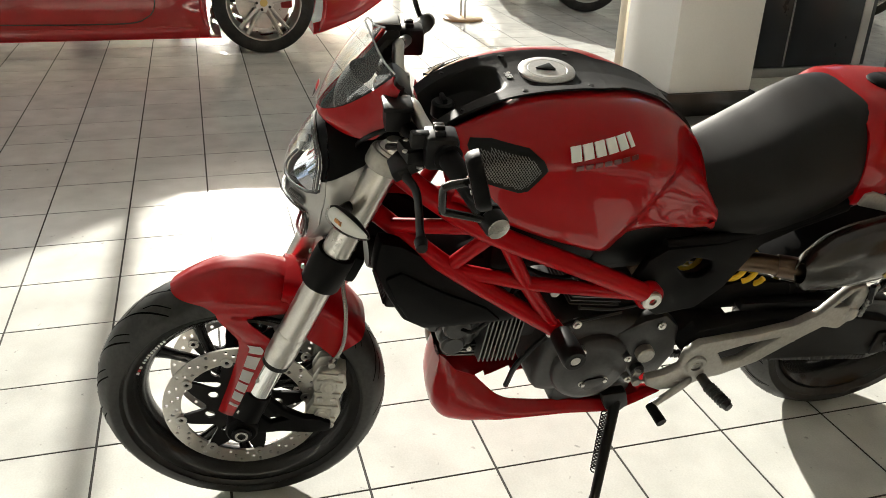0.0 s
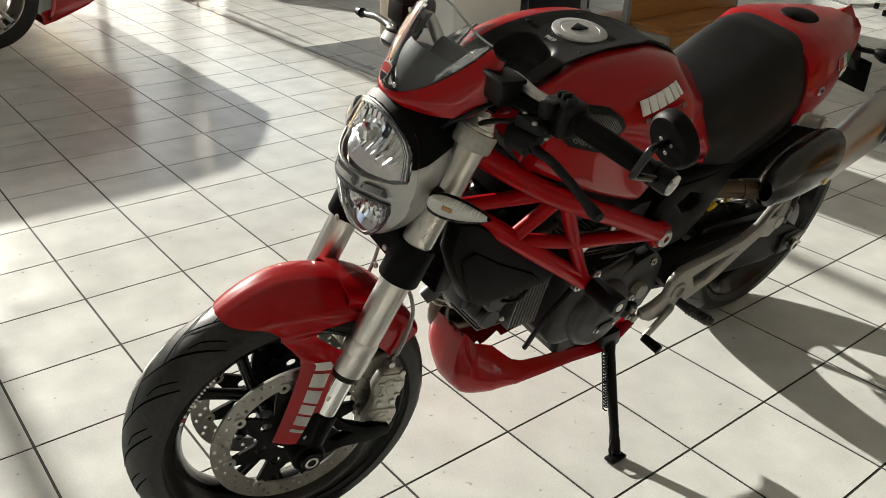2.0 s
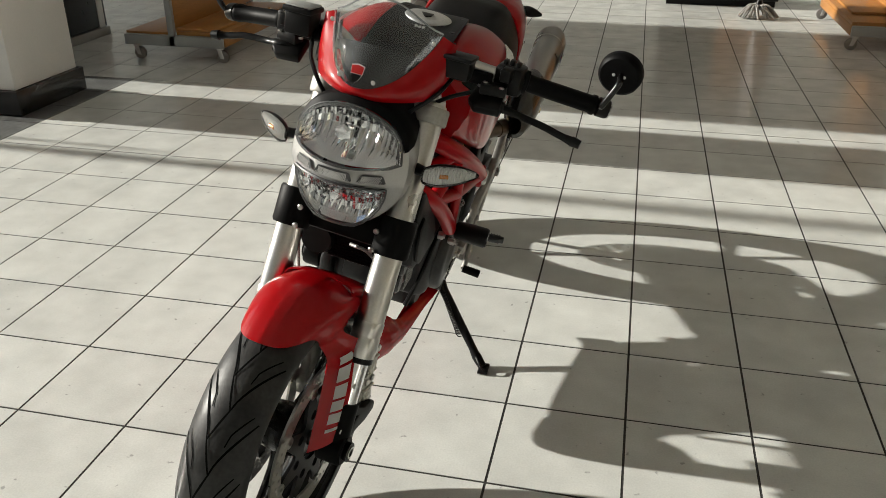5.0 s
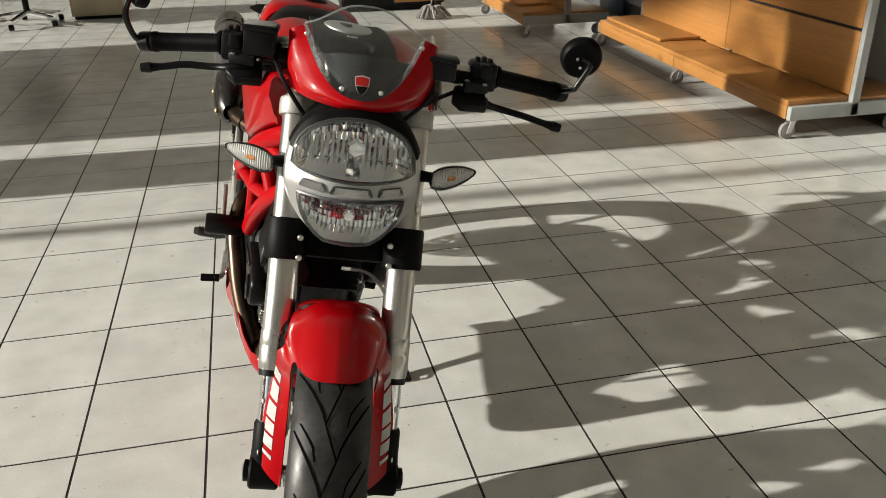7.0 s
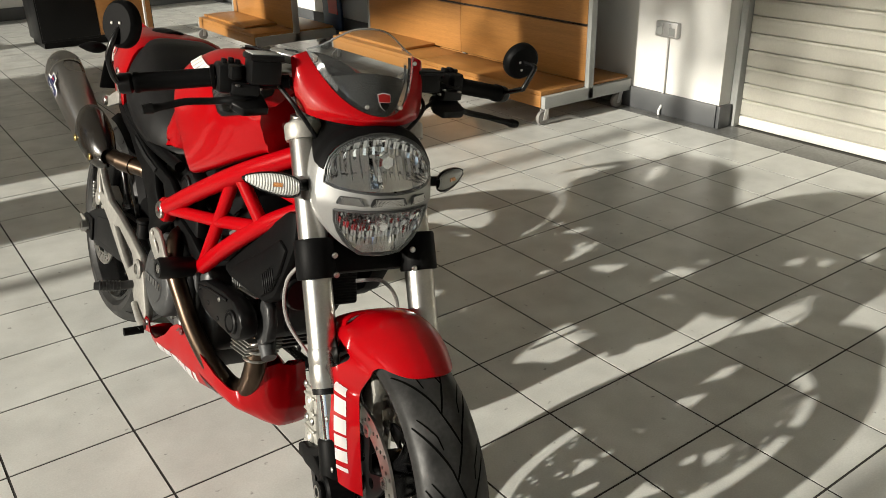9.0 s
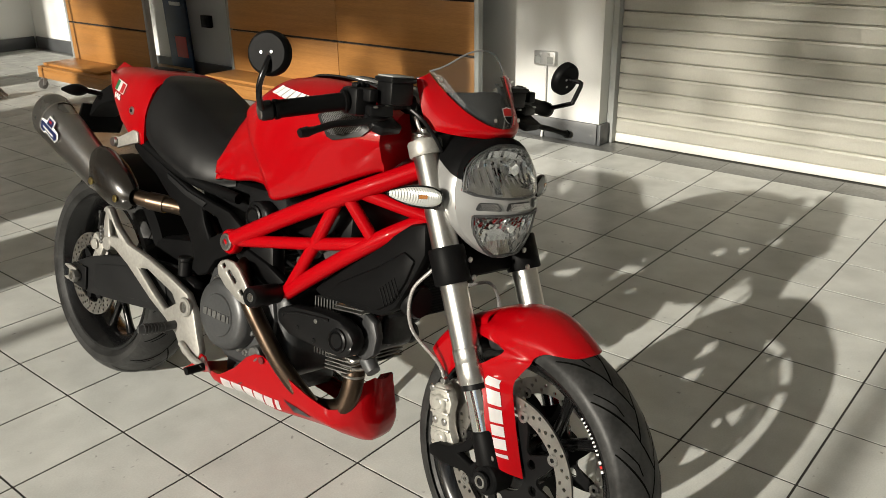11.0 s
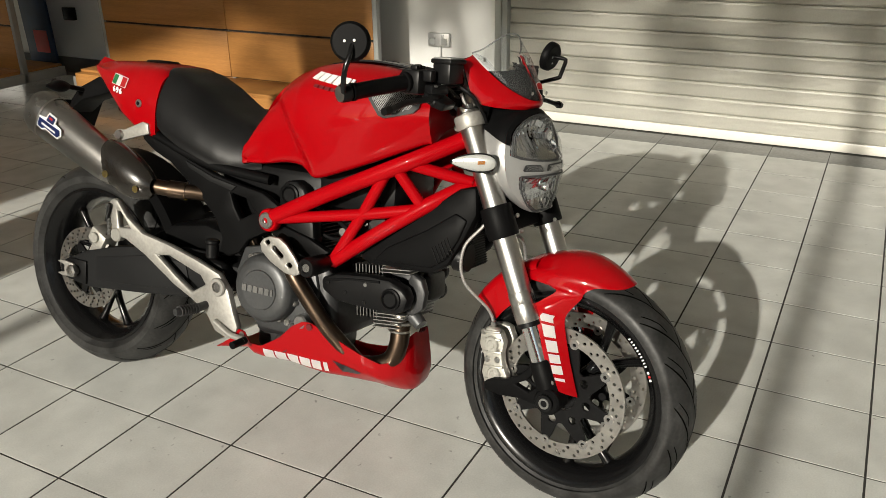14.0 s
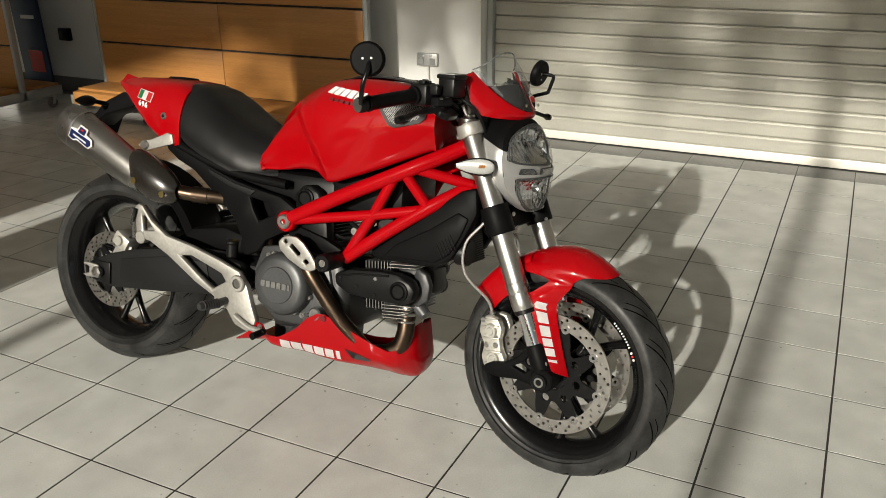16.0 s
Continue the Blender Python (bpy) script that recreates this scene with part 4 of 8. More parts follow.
def badge(name, pts, y, material, par):
    bm = bmesh.new()
    bm.faces.new([bm.verts.new((a, 0, b)) for a, b in pts])
    bmesh.ops.solidify(bm, geom=bm.faces[:], thickness=0.001)
    front(name, moved(bm, Matrix.Translation((0, -0.1000 + y, 0.957)) @ Matrix.Rotation(radians(-22), 4, "X")), material, par)


badge("badge_backing", shield, 0.0, M_WHITE, cowl)
badge("badge_top", [(a * 0.9, b * 0.9) for a, b in shield if b >= 0], -0.0012, M_REDVINYL, cowl)
badge("badge_base", [(a * 0.88, b * 0.9 - 0.001) for a, b in shield if b <= 0], -0.0012, M_BLACK, cowl)


# -- indicators --
def indicator(s):
    c = Vector((0.178 * s, -0.054, 0.803))
    T = [0, 0.04, 0.14, 0.28, 0.42, 0.56, 0.70, 0.84, 0.94, 1.0]
    W = [0.006, 0.0135, 0.0185, 0.0208, 0.0206, 0.0188, 0.0155, 0.0105, 0.0058, 0.001]

    def ring(t, w, a0, a1, n, k=1.0, dy=0.0):
        # the lens looks ahead and a little outwards; its tip sweeps back
        cx, cy, cz = -0.043 + 0.089 * t, -0.026 + 0.046 * t + 0.010 * t * t, -0.002 + 0.006 * t
        return [(s * (cx + 0.04 * w * k * math.cos(a)), cy + dy - 0.80 * w * k * math.cos(a), cz + w * k * math.sin(a)) for a in [a0 + (a1 - a0) * i / n for i in range(n + 1)]]

    ind = front("indicator", moved(loft([ring(t, w, -1.45, 1.45, 14) for t, w in zip(T, W)], False, False), Matrix.Translation(c)), M_FROST, bike, "clear ribbed indicator in a black shell on the fork")
    back = loft([ring(t, w + 0.0012, 1.30, 2 * math.pi - 1.30, 14, 1.0, 0.001) for t, w in zip(T, W)], False, False)
    front("backing", moved(back, Matrix.Translation(c)), M_BLACK, ind)
    ribs = []
    for k in range(41):
        t = 0.04 + 0.90 * k / 40
        w = float(np.interp(t, T, W)) * 0.92
        ribs.append([(x, y + (0.0035 if k % 2 else 0.0065), z) for x, y, z in ring(t, w, -1.4, 1.4, 10, 0.96)])
    front("reflector", moved(loft(ribs, False, False), Matrix.Translation(c)), M_SATINREF, ind)
    front("bulb", moved(tube([(-0.012 * s, -0.013, 0.002), (0.002 * s, -0.006, 0.002)], [0.0042, 0.0038], 12), Matrix.Translation(c + Vector((0, -0.004, 0)))), M_AMBER, ind)
    front("stalk", tube([(0.10 * s, -0.038, 0.795), c + Vector((-0.036 * s, -0.014, 0))], [0.012, 0.009], 10), M_BLACK, ind)


both(indicator)

# -- handlebar, grips, switchgear, levers, mirrors --
BAR = curve([(0.0, 0.045, 0.945), (0.06, 0.043, 0.950), (0.12, 0.045, 0.985), (0.17, 0.058, 0.975), (0.25, 0.086, 0.962), (0.375, 0.125, 0.942)], 5)
bar_pts = [Vector((-p.x, p.y, p.z)) for p in reversed(BAR[1:])] + BAR
bars = front("handlebar", tube(bar_pts, 0.011, 14), M_SILVER, bike, "wide tubular handlebar with black grips")
for s in (1, -1):
    front("riser", tube([fork_pt(0.90, 0.045 * s) + Vector((0, 0.03, 0)), (0.045 * s, 0.044, 0.965)], [0.017, 0.015], 14), M_FOOTPLATE, bars)


def controls(s):
    d = Vector((0.125 * s, 0.039, -0.02)).normalized()
    p0 = Vector((0.245 * s, 0.084, 0.963))
    p1 = Vector((0.375 * s, 0.125, 0.942))
    grip = front("grip", tube([p0.lerp(p1, t) for t in (0, 0.02, 0.05, 0.06, 0.5, 0.93, 0.95, 1)], [0.021, 0.022, 0.022, 0.0165, 0.0165, 0.0165, 0.0185, 0.0185], 20), M_MATT, bars, "black rubber grip")
    front("bar_end", tube([p1, p1 + d * 0.006, p1 + d * 0.022, p1 + d * 0.026], [0.012, 0.018, 0.018, 0.0165], 20), M_BLACK, bars, "black bar-end clamp")
    front("bar_end_cap", tube([p1 + d * 0.0255, p1 + d * 0.0285, p1 + d * 0.0295], [0.0158, 0.0158, 0.006], 20), M_SILVER, bars, "silver bar-end cap")
    sw = join(moved(box(-0.026, 0.026, -0.024, 0.026, -0.026, 0.026, 0.008), Matrix.Translation((0.222 * s, 0.076, 0.964))), moved(box(-0.010, 0.010, -0.03, 0.0, -0.012, 0.012, 0.004), Matrix.Translation((0.222 * s, 0.062, 0.978))))
    swg = front("switch_housing", sw, M_BLACK, bars)
    for dx, dz in ((-0.012, 0.028), (0.012, 0.027), (0.0, 0.030)):
        front("switch", box(0.222 * s + dx - 0.004, 0.222 * s + dx + 0.004, 0.066, 0.082, 0.964 + dz - 0.004, 0.964 + dz + 0.006, 0.002), M_BLACK, swg)
    # master cylinder and reservoir
    mc = front("master_cylinder", tube([(0.195 * s, 0.048, 0.960), (0.13 * s, 0.024, 0.968)], [0.013, 0.012], 12), M_MATT, bars)
    if s < 0:
        front("fluid_reservoir", join(box(-0.205, -0.150, 0.004, 0.050, 0.962, 1.008, 0.006), box(-0.208, -0.147, 0.001, 0.053, 1.004, 1.014, 0.003)), M_BLACK, bars, "black brake fluid reservoir")
    else:
        front("fluid_reservoir", join(box(0.118, 0.165, 0.000, 0.040, 0.958, 0.996, 0.006), box(0.115, 0.168, -0.003, 0.043, 0.992, 1.000, 0.003)), M_BLACK, bars, "black clutch fluid reservoir")
    if s < 0:
        front("reservoir_lid", box(-0.204, -0.151, 0.005, 0.049, 1.0142, 1.0170, 0.001), M_GREYPAINT, bars)
    front("lever_bracket", moved(box(-0.024, 0.024, -0.014, 0.014, -0.010, 0.010, 0.004), Matrix.Translation((0.205 * s, 0.036, 0.950)) @ Matrix.Rotation(radians(14 * s), 4, "Z")), M_BLACK, bars)
    up = 0.020 if s < 0 else 0.0
    lev = curve([(0.190 * s, 0.034, 0.932 + 0.3 * up), (0.225 * s, 0.026, 0.924 + 0.5 * up), (0.258 * s, 0.040, 0.914 + 0.7 * up), (0.306 * s, 0.040, 0.906 + up), (0.338 * s, 0.038, 0.899 + up), (0.370 * s, 0.037, 0.893 + up)], 4)
    front("lever", tube(lev, [0.008] * 4 + [0.0085] * 2 + [0.0068] * (len(lev) - 9) + [0.008, 0.009, 0.0075], 10, flat=0.7), M_BLACK, bars, "black adjustable lever")
    perch = front("lever_perch", moved(plate([(-0.030, -0.030), (0.018, -0.034), (0.034, -0.016), (0.030, 0.018), (0.004, 0.030), (-0.026, 0.024)], -0.009, 0.009, 0.004), Matrix.Translation((0.200 * s, 0.036, 0.930)) @ Matrix.Rotation(radians(90), 4, "Z") @ Matrix.Rotation(radians(62), 4, "Y")), M_BLACK, bars)
    for dx, dy, dz in ((-0.018, 0.000, 0.012), (0.006, 0.010, 0.008), (0.024, 0.016, -0.006)):
        front("perch_bolt", moved(lathe([(0.0022, 0), (0.0052, 0), (0.0058, 0.001), (0.0058, 0.004), (0.0022, 0.004)], 14, "z", closed=True), Matrix.Translation((0.200 * s + dx * s, 0.032 + dy, 0.938 + dz))), M_SILVER, perch)
    front("adjuster_wheel", tube([(0.226 * s, 0.020, 0.920), (0.226 * s, 0.034, 0.928)], 0.008, 12), M_BLACK, bars)
    front("lever_tip", tube([(0.362 * s, 0.037, 0.8945 + up), (0.378 * s, 0.0368, 0.892 + up)], [0.0098, 0.008], 12), M_BLACK, bars)
    for i, (dx, dy, dz) in enumerate(((0.19, 0.030, 0.958), (0.222, 0.026, 0.956))):
        front("pivot_bolt", disc((dx * s, dy, dz), 0.005, 0.004, "z", 10), M_SILVER, bars)
    # bar-end mirror
    root = p1 + d * 0.010
    if s > 0:
        c = Vector((0.409, 0.097, 1.016))
        arm_pts = [root, root.lerp(Vector((0.396, 0.057, 0.963)), 0.94), Vector((0.396, 0.057, 0.963)), Vector((0.399, 0.056, 0.970)), Vector((0.414, 0.052, 1.004)), Vector((0.416, 0.053, 1.010)), Vector((0.415, 0.060, 1.013)), c + Vector((0.002, -0.008, 0))]
    else:
        c = Vector((-0.397, 0.111, 1.041))
        arm_pts = curve([root, root + Vector((-0.022, -0.010, 0.006)), Vector((-0.420, 0.104, 0.985)), Vector((-0.412, 0.098, 1.018)), c + Vector((0.0, -0.006, 0))], 4)
    mir = front("mirror", tube(arm_pts, 0.0055, 10), M_GLOSSBLACK, bars, "round black bar-end mirror")
    m = Matrix.Translation(c) @ Matrix.Rotation(radians(16 if s > 0 else -8), 4, "X") @ Matrix.Rotation(radians(-2 if s > 0 else -58), 4, "Z")
    front("mirror_shell", moved(lathe([(0, -0.0115), (0.0335, -0.0110), (0.0385, -0.0060), (0.0395, 0.002), (0.0395, 0.008), (0.037, 0.009), (0.037, 0.006), (0, 0.006)], 36, "y"), m), M_MATT, mir)
    front("mirror_glass", moved(disc((0, 0.0066, 0), 0.0365, 0.0012, "y", 36, 0.0004), m), M_MIRROR, mir)
    for k in range(3):
        a = 2.1 * k + 0.5
        front("mirror_screw", moved(disc((0.011 * math.cos(a), -0.0115, 0.011 * math.sin(a) - 0.004), 0.003, -0.002, "y", 10), m), M_SILVER, mir)


both(controls)
for s, pts in ((1, [(0.13, 0.03, 0.955), (0.12, -0.02, 0.93), (0.07, -0.03, 0.88), (0.04, 0.06, 0.82)]), (-1, [(-0.15, 0.02, 0.96), (-0.13, -0.015, 0.93), (-0.085, -0.02, 0.87), (-0.04, 0.06, 0.82)]), (1, [(0.20, 0.06, 0.945), (0.13, 0.01, 0.92), (0.06, 0.03, 0.86)])):
    front("control_cable", tube(curve(pts, 6), 0.004, 8), M_BLACK, bike)

# -- tank --
def ip(y, ys, vs):
    return float(np.interp(y, ys, vs))


TY = [0.075, 0.10, 0.14, 0.20, 0.26, 0.32, 0.38, 0.408, 0.44, 0.50, 0.55, 0.59, 0.625, 0.645]
T_TOP = [0.905, 0.930, 0.951, 0.970, 0.978, 0.980, 0.976, 0.971, 0.965, 0.944, 0.912, 0.870, 0.805, 0.74]
T_BOT = [0.830, 0.815, 0.795, 0.768, 0.742, 0.718, 0.696, 0.694, 0.714, 0.717, 0.708, 0.702, 0.700, 0.704]
T_W = [0.135, 0.152, 0.170, 0.186, 0.195, 0.199, 0.200, 0.199, 0.196, 0.182, 0.169, 0.158, 0.146, 0.132]
T_MID = [0.870, 0.872, 0.873, 0.870, 0.862, 0.855, 0.850, 0.847, 0.842, 0.828, 0.805, 0.775, 0.745, 0.72]


T_LINES = [[(p.x, p.z) for p in curve([Vector((a, 0, b)) for a, b in zip(TY, v)], 8)] for v in (T_TOP, T_BOT, T_W, T_MID)]


def tank_half(y):
    t, b, w, m = (ip(y, [q[0] for q in ln], [q[1] for q in ln]) for ln in T_LINES)
    kn = max(0, min(1, (y - 0.42) / 0.12))
    return [(0.0, t - 0.007), (0.045, t - 0.005), (0.085, t - 0.001), (w * 0.61, t - 0.003 - 0.02 * kn), (w * 0.83, t - 0.030 - 0.024 * kn), (w * 0.975, (t + m) / 2), (w, m), (w * 0.962, m - (m - b) * 0.28), (w * (0.915 - 0.01 * kn), m - (m - b) * 0.62), (w * (0.875 + 0.085 * kn), b + 0.016), (w * (0.80 + 0.13 * kn), b), (w * 0.4, b + 0.03), (0, b + 0.04)]


def dip(x, y, wide=0.0):
    """Recess behind the steering head."""
    e = (abs(x) / (0.050 + wide)) ** 4 + (max(0.0, y - 0.08) / (0.125 + wide)) ** 4
    q = max(0.0, min(1.0, (1.45 - e) / 0.8))
    return q * q * (3 - 2 * q)


def tank_top(x, y):
    h = curve([Vector((a, 0, b)) for a, b in tank_half(y)], 3)[:19]
    return float(np.interp(abs(x), [p.x for p in h], [p.z for p in h]))


def tank_side(y, z):
    h = curve([Vector((a, 0, b)) for a, b in tank_half(y)], 3)[6:30]
    return float(np.interp(-z, [-p.z for p in h], [p.x for p in h]))


rings = []
for y in [0.104 + (0.645 - 0.104) * k / 64 for k in range(65)]:
    h = [Vector((x, 0, z)) for x, z in tank_half(y)]
    hh = curve(h, 3)
    hh = [Vector((p.x, 0, p.z - (0.05 * dip(p.x, y, 0.012) if i < 14 else 0))) for i, p in enumerate(hh)]
    full = [(p.x, y, p.z) for p in hh] + [(-p.x, y, p.z) for p in reversed(hh[1:-1])]
    rings.append(full)
tank_bm = loft(rings)
for _ in range(9):
    bmesh.ops.smooth_vert(tank_bm, verts=[v for v in tank_bm.verts if 0.11 < v.co.y < 0.635], factor=0.5, use_axis_x=True, use_axis_y=False, use_axis_z=True)
for _ in range(14):
    bmesh.ops.smooth_vert(tank_bm, verts=[v for v in tank_bm.verts if 0.44 < v.co.y < 0.635 and abs(v.co.x) > 0.08], factor=0.5, use_axis_x=True, use_axis_y=False, use_axis_z=False)
for v in tank_bm.verts:
    # knee recess behind a slanting crease, running out at the shoulder and at the foot
    q = max(0.0, min(1.0, (v.co.y - 0.398 - (v.co.z - 0.745) * 0.62) / 0.042))
    q *= max(0.0, min(1.0, (0.925 - v.co.z) / 0.07)) * max(0.0, min(1.0, (v.co.z - 0.690) / 0.035)) * max(0.0, min(1.0, (0.66 - v.co.y) / 0.09))
    if abs(v.co.x) > 0.09:
        v.co.x -= math.copysign(0.020 * q * q * (3 - 2 * q), v.co.x)
tank = part("fuel_tank", tank_bm, M_RED, bike, "glossy red fuel tank with a black top panel")


def top_patch(x0, x1, y0, y1, off, th, wfun, nx=16, ny=30, skip=None):
    bm = bmesh.new()
    g = {}
    for j in range(ny + 1):
        y = y0 + (y1 - y0) * j / ny
        for i in range(nx + 1):
            u = -1 + 2 * i / nx
            x = u * wfun(y)
            g[i, j] = bm.verts.new((x, y, tank_top(x, y) + off - 0.034 * dip(x, y)))
    for j in range(ny):
        for i in range(nx):
            c = (g[i, j].co + g[i + 1, j + 1].co) / 2
            if skip and skip(c.x, c.y):
                continue
            bm.faces.new((g[i, j], g[i + 1, j], g[i + 1, j + 1], g[i, j + 1]))
    bmesh.ops.delete(bm, geom=[v for v in bm.verts if not v.link_faces], context="VERTS")
    bmesh.ops.solidify(bm, geom=bm.faces[:], thickness=th)
    bmesh.ops.recalc_face_normals(bm, faces=bm.faces)
    return bm


pw = lambda y: ip(y, [0.08, 0.14, 0.30, 0.375, 0.42, 0.52, 0.60, 0.63], [0.080, 0.081, 0.078, 0.074, 0.056, 0.046, 0.040, 0.044])
part("tank_panel", top_patch(-1, 1, 0.085, 0.62, 0.005, -0.004, pw, 64, 130), M_PANEL, tank, "black textured tank top panel")
part("ignition_lock", join(disc((0.0, 0.115, 0.905), 0.020, 0.030, "z", 20, 0.004), box(-0.014, 0.014, 0.111, 0.119, 0.935, 0.944, 0.002)), M_BLACK, tank)
cap_z = tank_top(0, 0.295) + 0.0095
mcap = Matrix.Translation((0, 0.297, cap_z)) @ Matrix.Rotation(radians(2), 4, "X")
cap = part("fuel_cap", moved(lathe([(0, 0.0052), (0.0335, 0.0052), (0.0345, 0.0042), (0.0355, 0.0052), (0.0465, 0.0048), (0.0495, 0.0030), (0.050, -0.002)], 56, "z"), mcap), M_ALU, tank, "round brushed aluminium fuel cap")
bmf = plate([(-0.018, -0.010), (0.016, -0.013), (0.010, 0.012), (-0.008, 0.004)], 0.0053, 0.0078, 0.0008)
for v in bmf.verts:
    v.co = Vector((v.co.z, v.co.y, v.co.x))
bmesh.ops.recalc_face_normals(bmf, faces=bmf.faces)
part("cap_flap", moved(bmf, mcap @ Matrix.Rotation(radians(20), 4, "Z")), M_BLACK, cap, "black lock flap")
for x, y in ((0.068, 0.13), (-0.068, 0.13), (0.067, 0.235), (-0.067, 0.235), (0.062, 0.355), (-0.062, 0.355), (0.036, 0.50), (-0.036, 0.50)):
    part("panel_screw", disc((x, y, tank_top(x, y) + 0.0070), 0.0055, 0.003, "z", 12), M_BLACK, tank)
lettering("model_number", "696", 0.015, Matrix.Translation((0.0, 0.228, tank_top(0, 0.228) + 0.0105)) @ Matrix.Rotation(radians(180), 4, "Z") @ Matrix.Rotation(radians(-8), 4, "X"), M_ALU, tank, depth=0.0004)


def tank_sides(s):
    def on(y, z, d):
        return Vector((s * (tank_side(y, z) + d), y, z))

    def side_patch(poly, off, th, nsub=3):
        cy, cz = sum(p[0] for p in poly) / len(poly), sum(p[1] for p in poly) / len(poly)
        bm = bmesh.new()
        prev = None
        R = 4
        for r in range(R + 1):
            f = 1 - r / R
            cur = [bm.verts.new(on(cy, cz, off))] if r == R else [bm.verts.new(on(cy + (a - cy) * f, cz + (b - cz) * f, off)) for a, b in poly]
            if prev:
                for i in range(len(poly)):
                    j = (i + 1) % len(poly)
                    bm.faces.new((prev[i], prev[j], cur[0]) if len(cur) == 1 else (prev[i], prev[j], cur[j], cur[i]))
            prev = cur
        bmesh.ops.recalc_face_normals(bm, faces=bm.faces)
        bmesh.ops.solidify(bm, geom=bm.faces[:], thickness=th)
        bmesh.ops.recalc_face_normals(bm, faces=bm.faces)
        return bm

    rim = [(0.122, 0.922), (0.128, 0.932), (0.158, 0.938), (0.212, 0.936), (0.232, 0.922), (0.240, 0.906), (0.212, 0.868), (0.198, 0.863), (0.136, 0.880), (0.124, 0.892)]
    dense = [p for i in range(len(rim)) for p in (rim[i], ((rim[i][0] + rim[(i + 1) % len(rim)][0]) / 2, (rim[i][1] + rim[(i + 1) % len(rim)][1]) / 2))]
    duct = part("air_inlet", side_patch(dense, 0.0045, 0.003), M_BLACK, tank, "black air inlet with a grey wire mesh")
    cy, cz = 0.180, 0.903
    inner = [(cy + (a - cy) * 0.82, cz + (b - cz) * 0.78) for a, b in rim]
    bm = bmesh.new()

    def inside(y, z):
        ok = False
        for i in range(len(inner)):
            (y0, z0), (y1, z1) = inner[i], inner[(i + 1) % len(inner)]
            if (z0 > z) != (z1 > z) and y < (y1 - y0) * (z - z0) / (z1 - z0) + y0:
                ok = not ok
        return ok

    def wire(a, b):
        pts = [(a[0] + (b[0] - a[0]) * i / 24, a[1] + (b[1] - a[1]) * i / 24) for i in range(25)]
        run = []
        for p in pts + [None]:
            if p and inside(*p):
                run.append(p)
            else:
                if len(run) > 1:
                    dv = Vector((0, b[1] - a[1], -(b[0] - a[0]))).normalized() * 0.00055
                    vs = [(bm.verts.new(on(*q, 0.0085) + dv), bm.verts.new(on(*q, 0.0085) - dv)) for q in run]
                    for u, v in zip(vs, vs[1:]):
                        bm.faces.new((u[0], u[1], v[1], v[0]))
                run = []

    for k in range(-20, 48):
        o = k * 0.0046
        wire((0.10 + o - 0.04, 0.86), (0.10 + o + 0.04, 0.97))
        wire((0.10 + o + 0.04, 0.86), (0.10 + o - 0.04, 0.97))
    bmesh.ops.recalc_face_normals(bm, faces=bm.faces)
    part("mesh", bm, M_MESH, duct)
    # the maker's and model names as plain slabs
    yc, zc = 0.338, 0.936
    us, wd = [-0.052, -0.0305, -0.009, 0.0125, 0.033, 0.0485], [0.0175, 0.0175, 0.0175, 0.0175, 0.0155, 0.007]
    for i in range(6):
        y, z = yc + us[i] * s, zc + 0.115 * us[i] * s
        tx = (on(y + 0.01, z + 0.0012, 0) - on(y - 0.01, z - 0.0012, 0)) * s
        block("name_block", wd[i], 0.026, axes(on(y, z, 0.0022), tx, on(y, z + 0.008, 0) - on(y, z - 0.008, 0)), M_WHITE, tank)
    for i in range(7):
        u = (-0.050 + 0.0163 * i) * s
        y, z = yc + 0.006 * s + u, zc - 0.023 + 0.115 * u
        tx = (on(y + 0.01, z + 0.0012, 0) - on(y - 0.01, z - 0.0012, 0)) * s
        block("model_block", 0.012, 0.008, axes(on(y, z, 0.0014), tx, on(y, z + 0.005, 0) - on(y, z - 0.005, 0)), M_DARKRED, tank, depth=0.0008)


both(tank_sides)

# -- seat and tail --
SY = [0.605, 0.64, 0.68, 0.72, 0.78, 0.84, 0.90, 0.95, 0.985]
S_TOP = [0.776, 0.793, 0.804, 0.820, 0.850, 0.887, 0.916, 0.925, 0.916]
S_BOT = [0.690, 0.681, 0.676, 0.684, 0.704, 0.724, 0.750, 0.785, 0.835]
S_W = [0.100, 0.122, 0.138, 0.148, 0.154, 0.154, 0.150, 0.142, 0.12]
rings = []
for k in range(31):
    y = 0.605 + 0.38 * k / 30
    t, b, w = ip(y, SY, S_TOP), ip(y, SY, S_BOT), ip(y, SY, S_W)
    h = [Vector(p) for p in ((0, 0, t), (w * 0.4, 0, t - 0.002), (w * 0.68, 0, t - 0.016), (w * 0.90, 0, t - (t - b) * 0.40), (w, 0, t - (t - b) * 0.72), (w * 0.985, 0, b + 0.008), (w * 0.9, 0, b), (0, 0, b + 0.02))]
    hh = curve(h, 3)
    rings.append([(p.x, y, p.z) for p in hh] + [(-p.x, y, p.z) for p in reversed(hh[1:-1])])
seat = part("seat", loft(rings), M_SEAT, bike, "black vinyl rider seat")
TLY = [0.915, 0.95, 1.00, 1.06, 1.12, 1.18, 1.24, 1.285]
TL_T = [0.905, 0.927, 0.931, 0.931, 0.930, 0.927, 0.921, 0.912]
TL_B = [0.735, 0.742, 0.757, 0.788, 0.828, 0.866, 0.892, 0.902]
TL_W = [0.150, 0.153, 0.150, 0.140, 0.122, 0.098, 0.066, 0.030]
rings = []
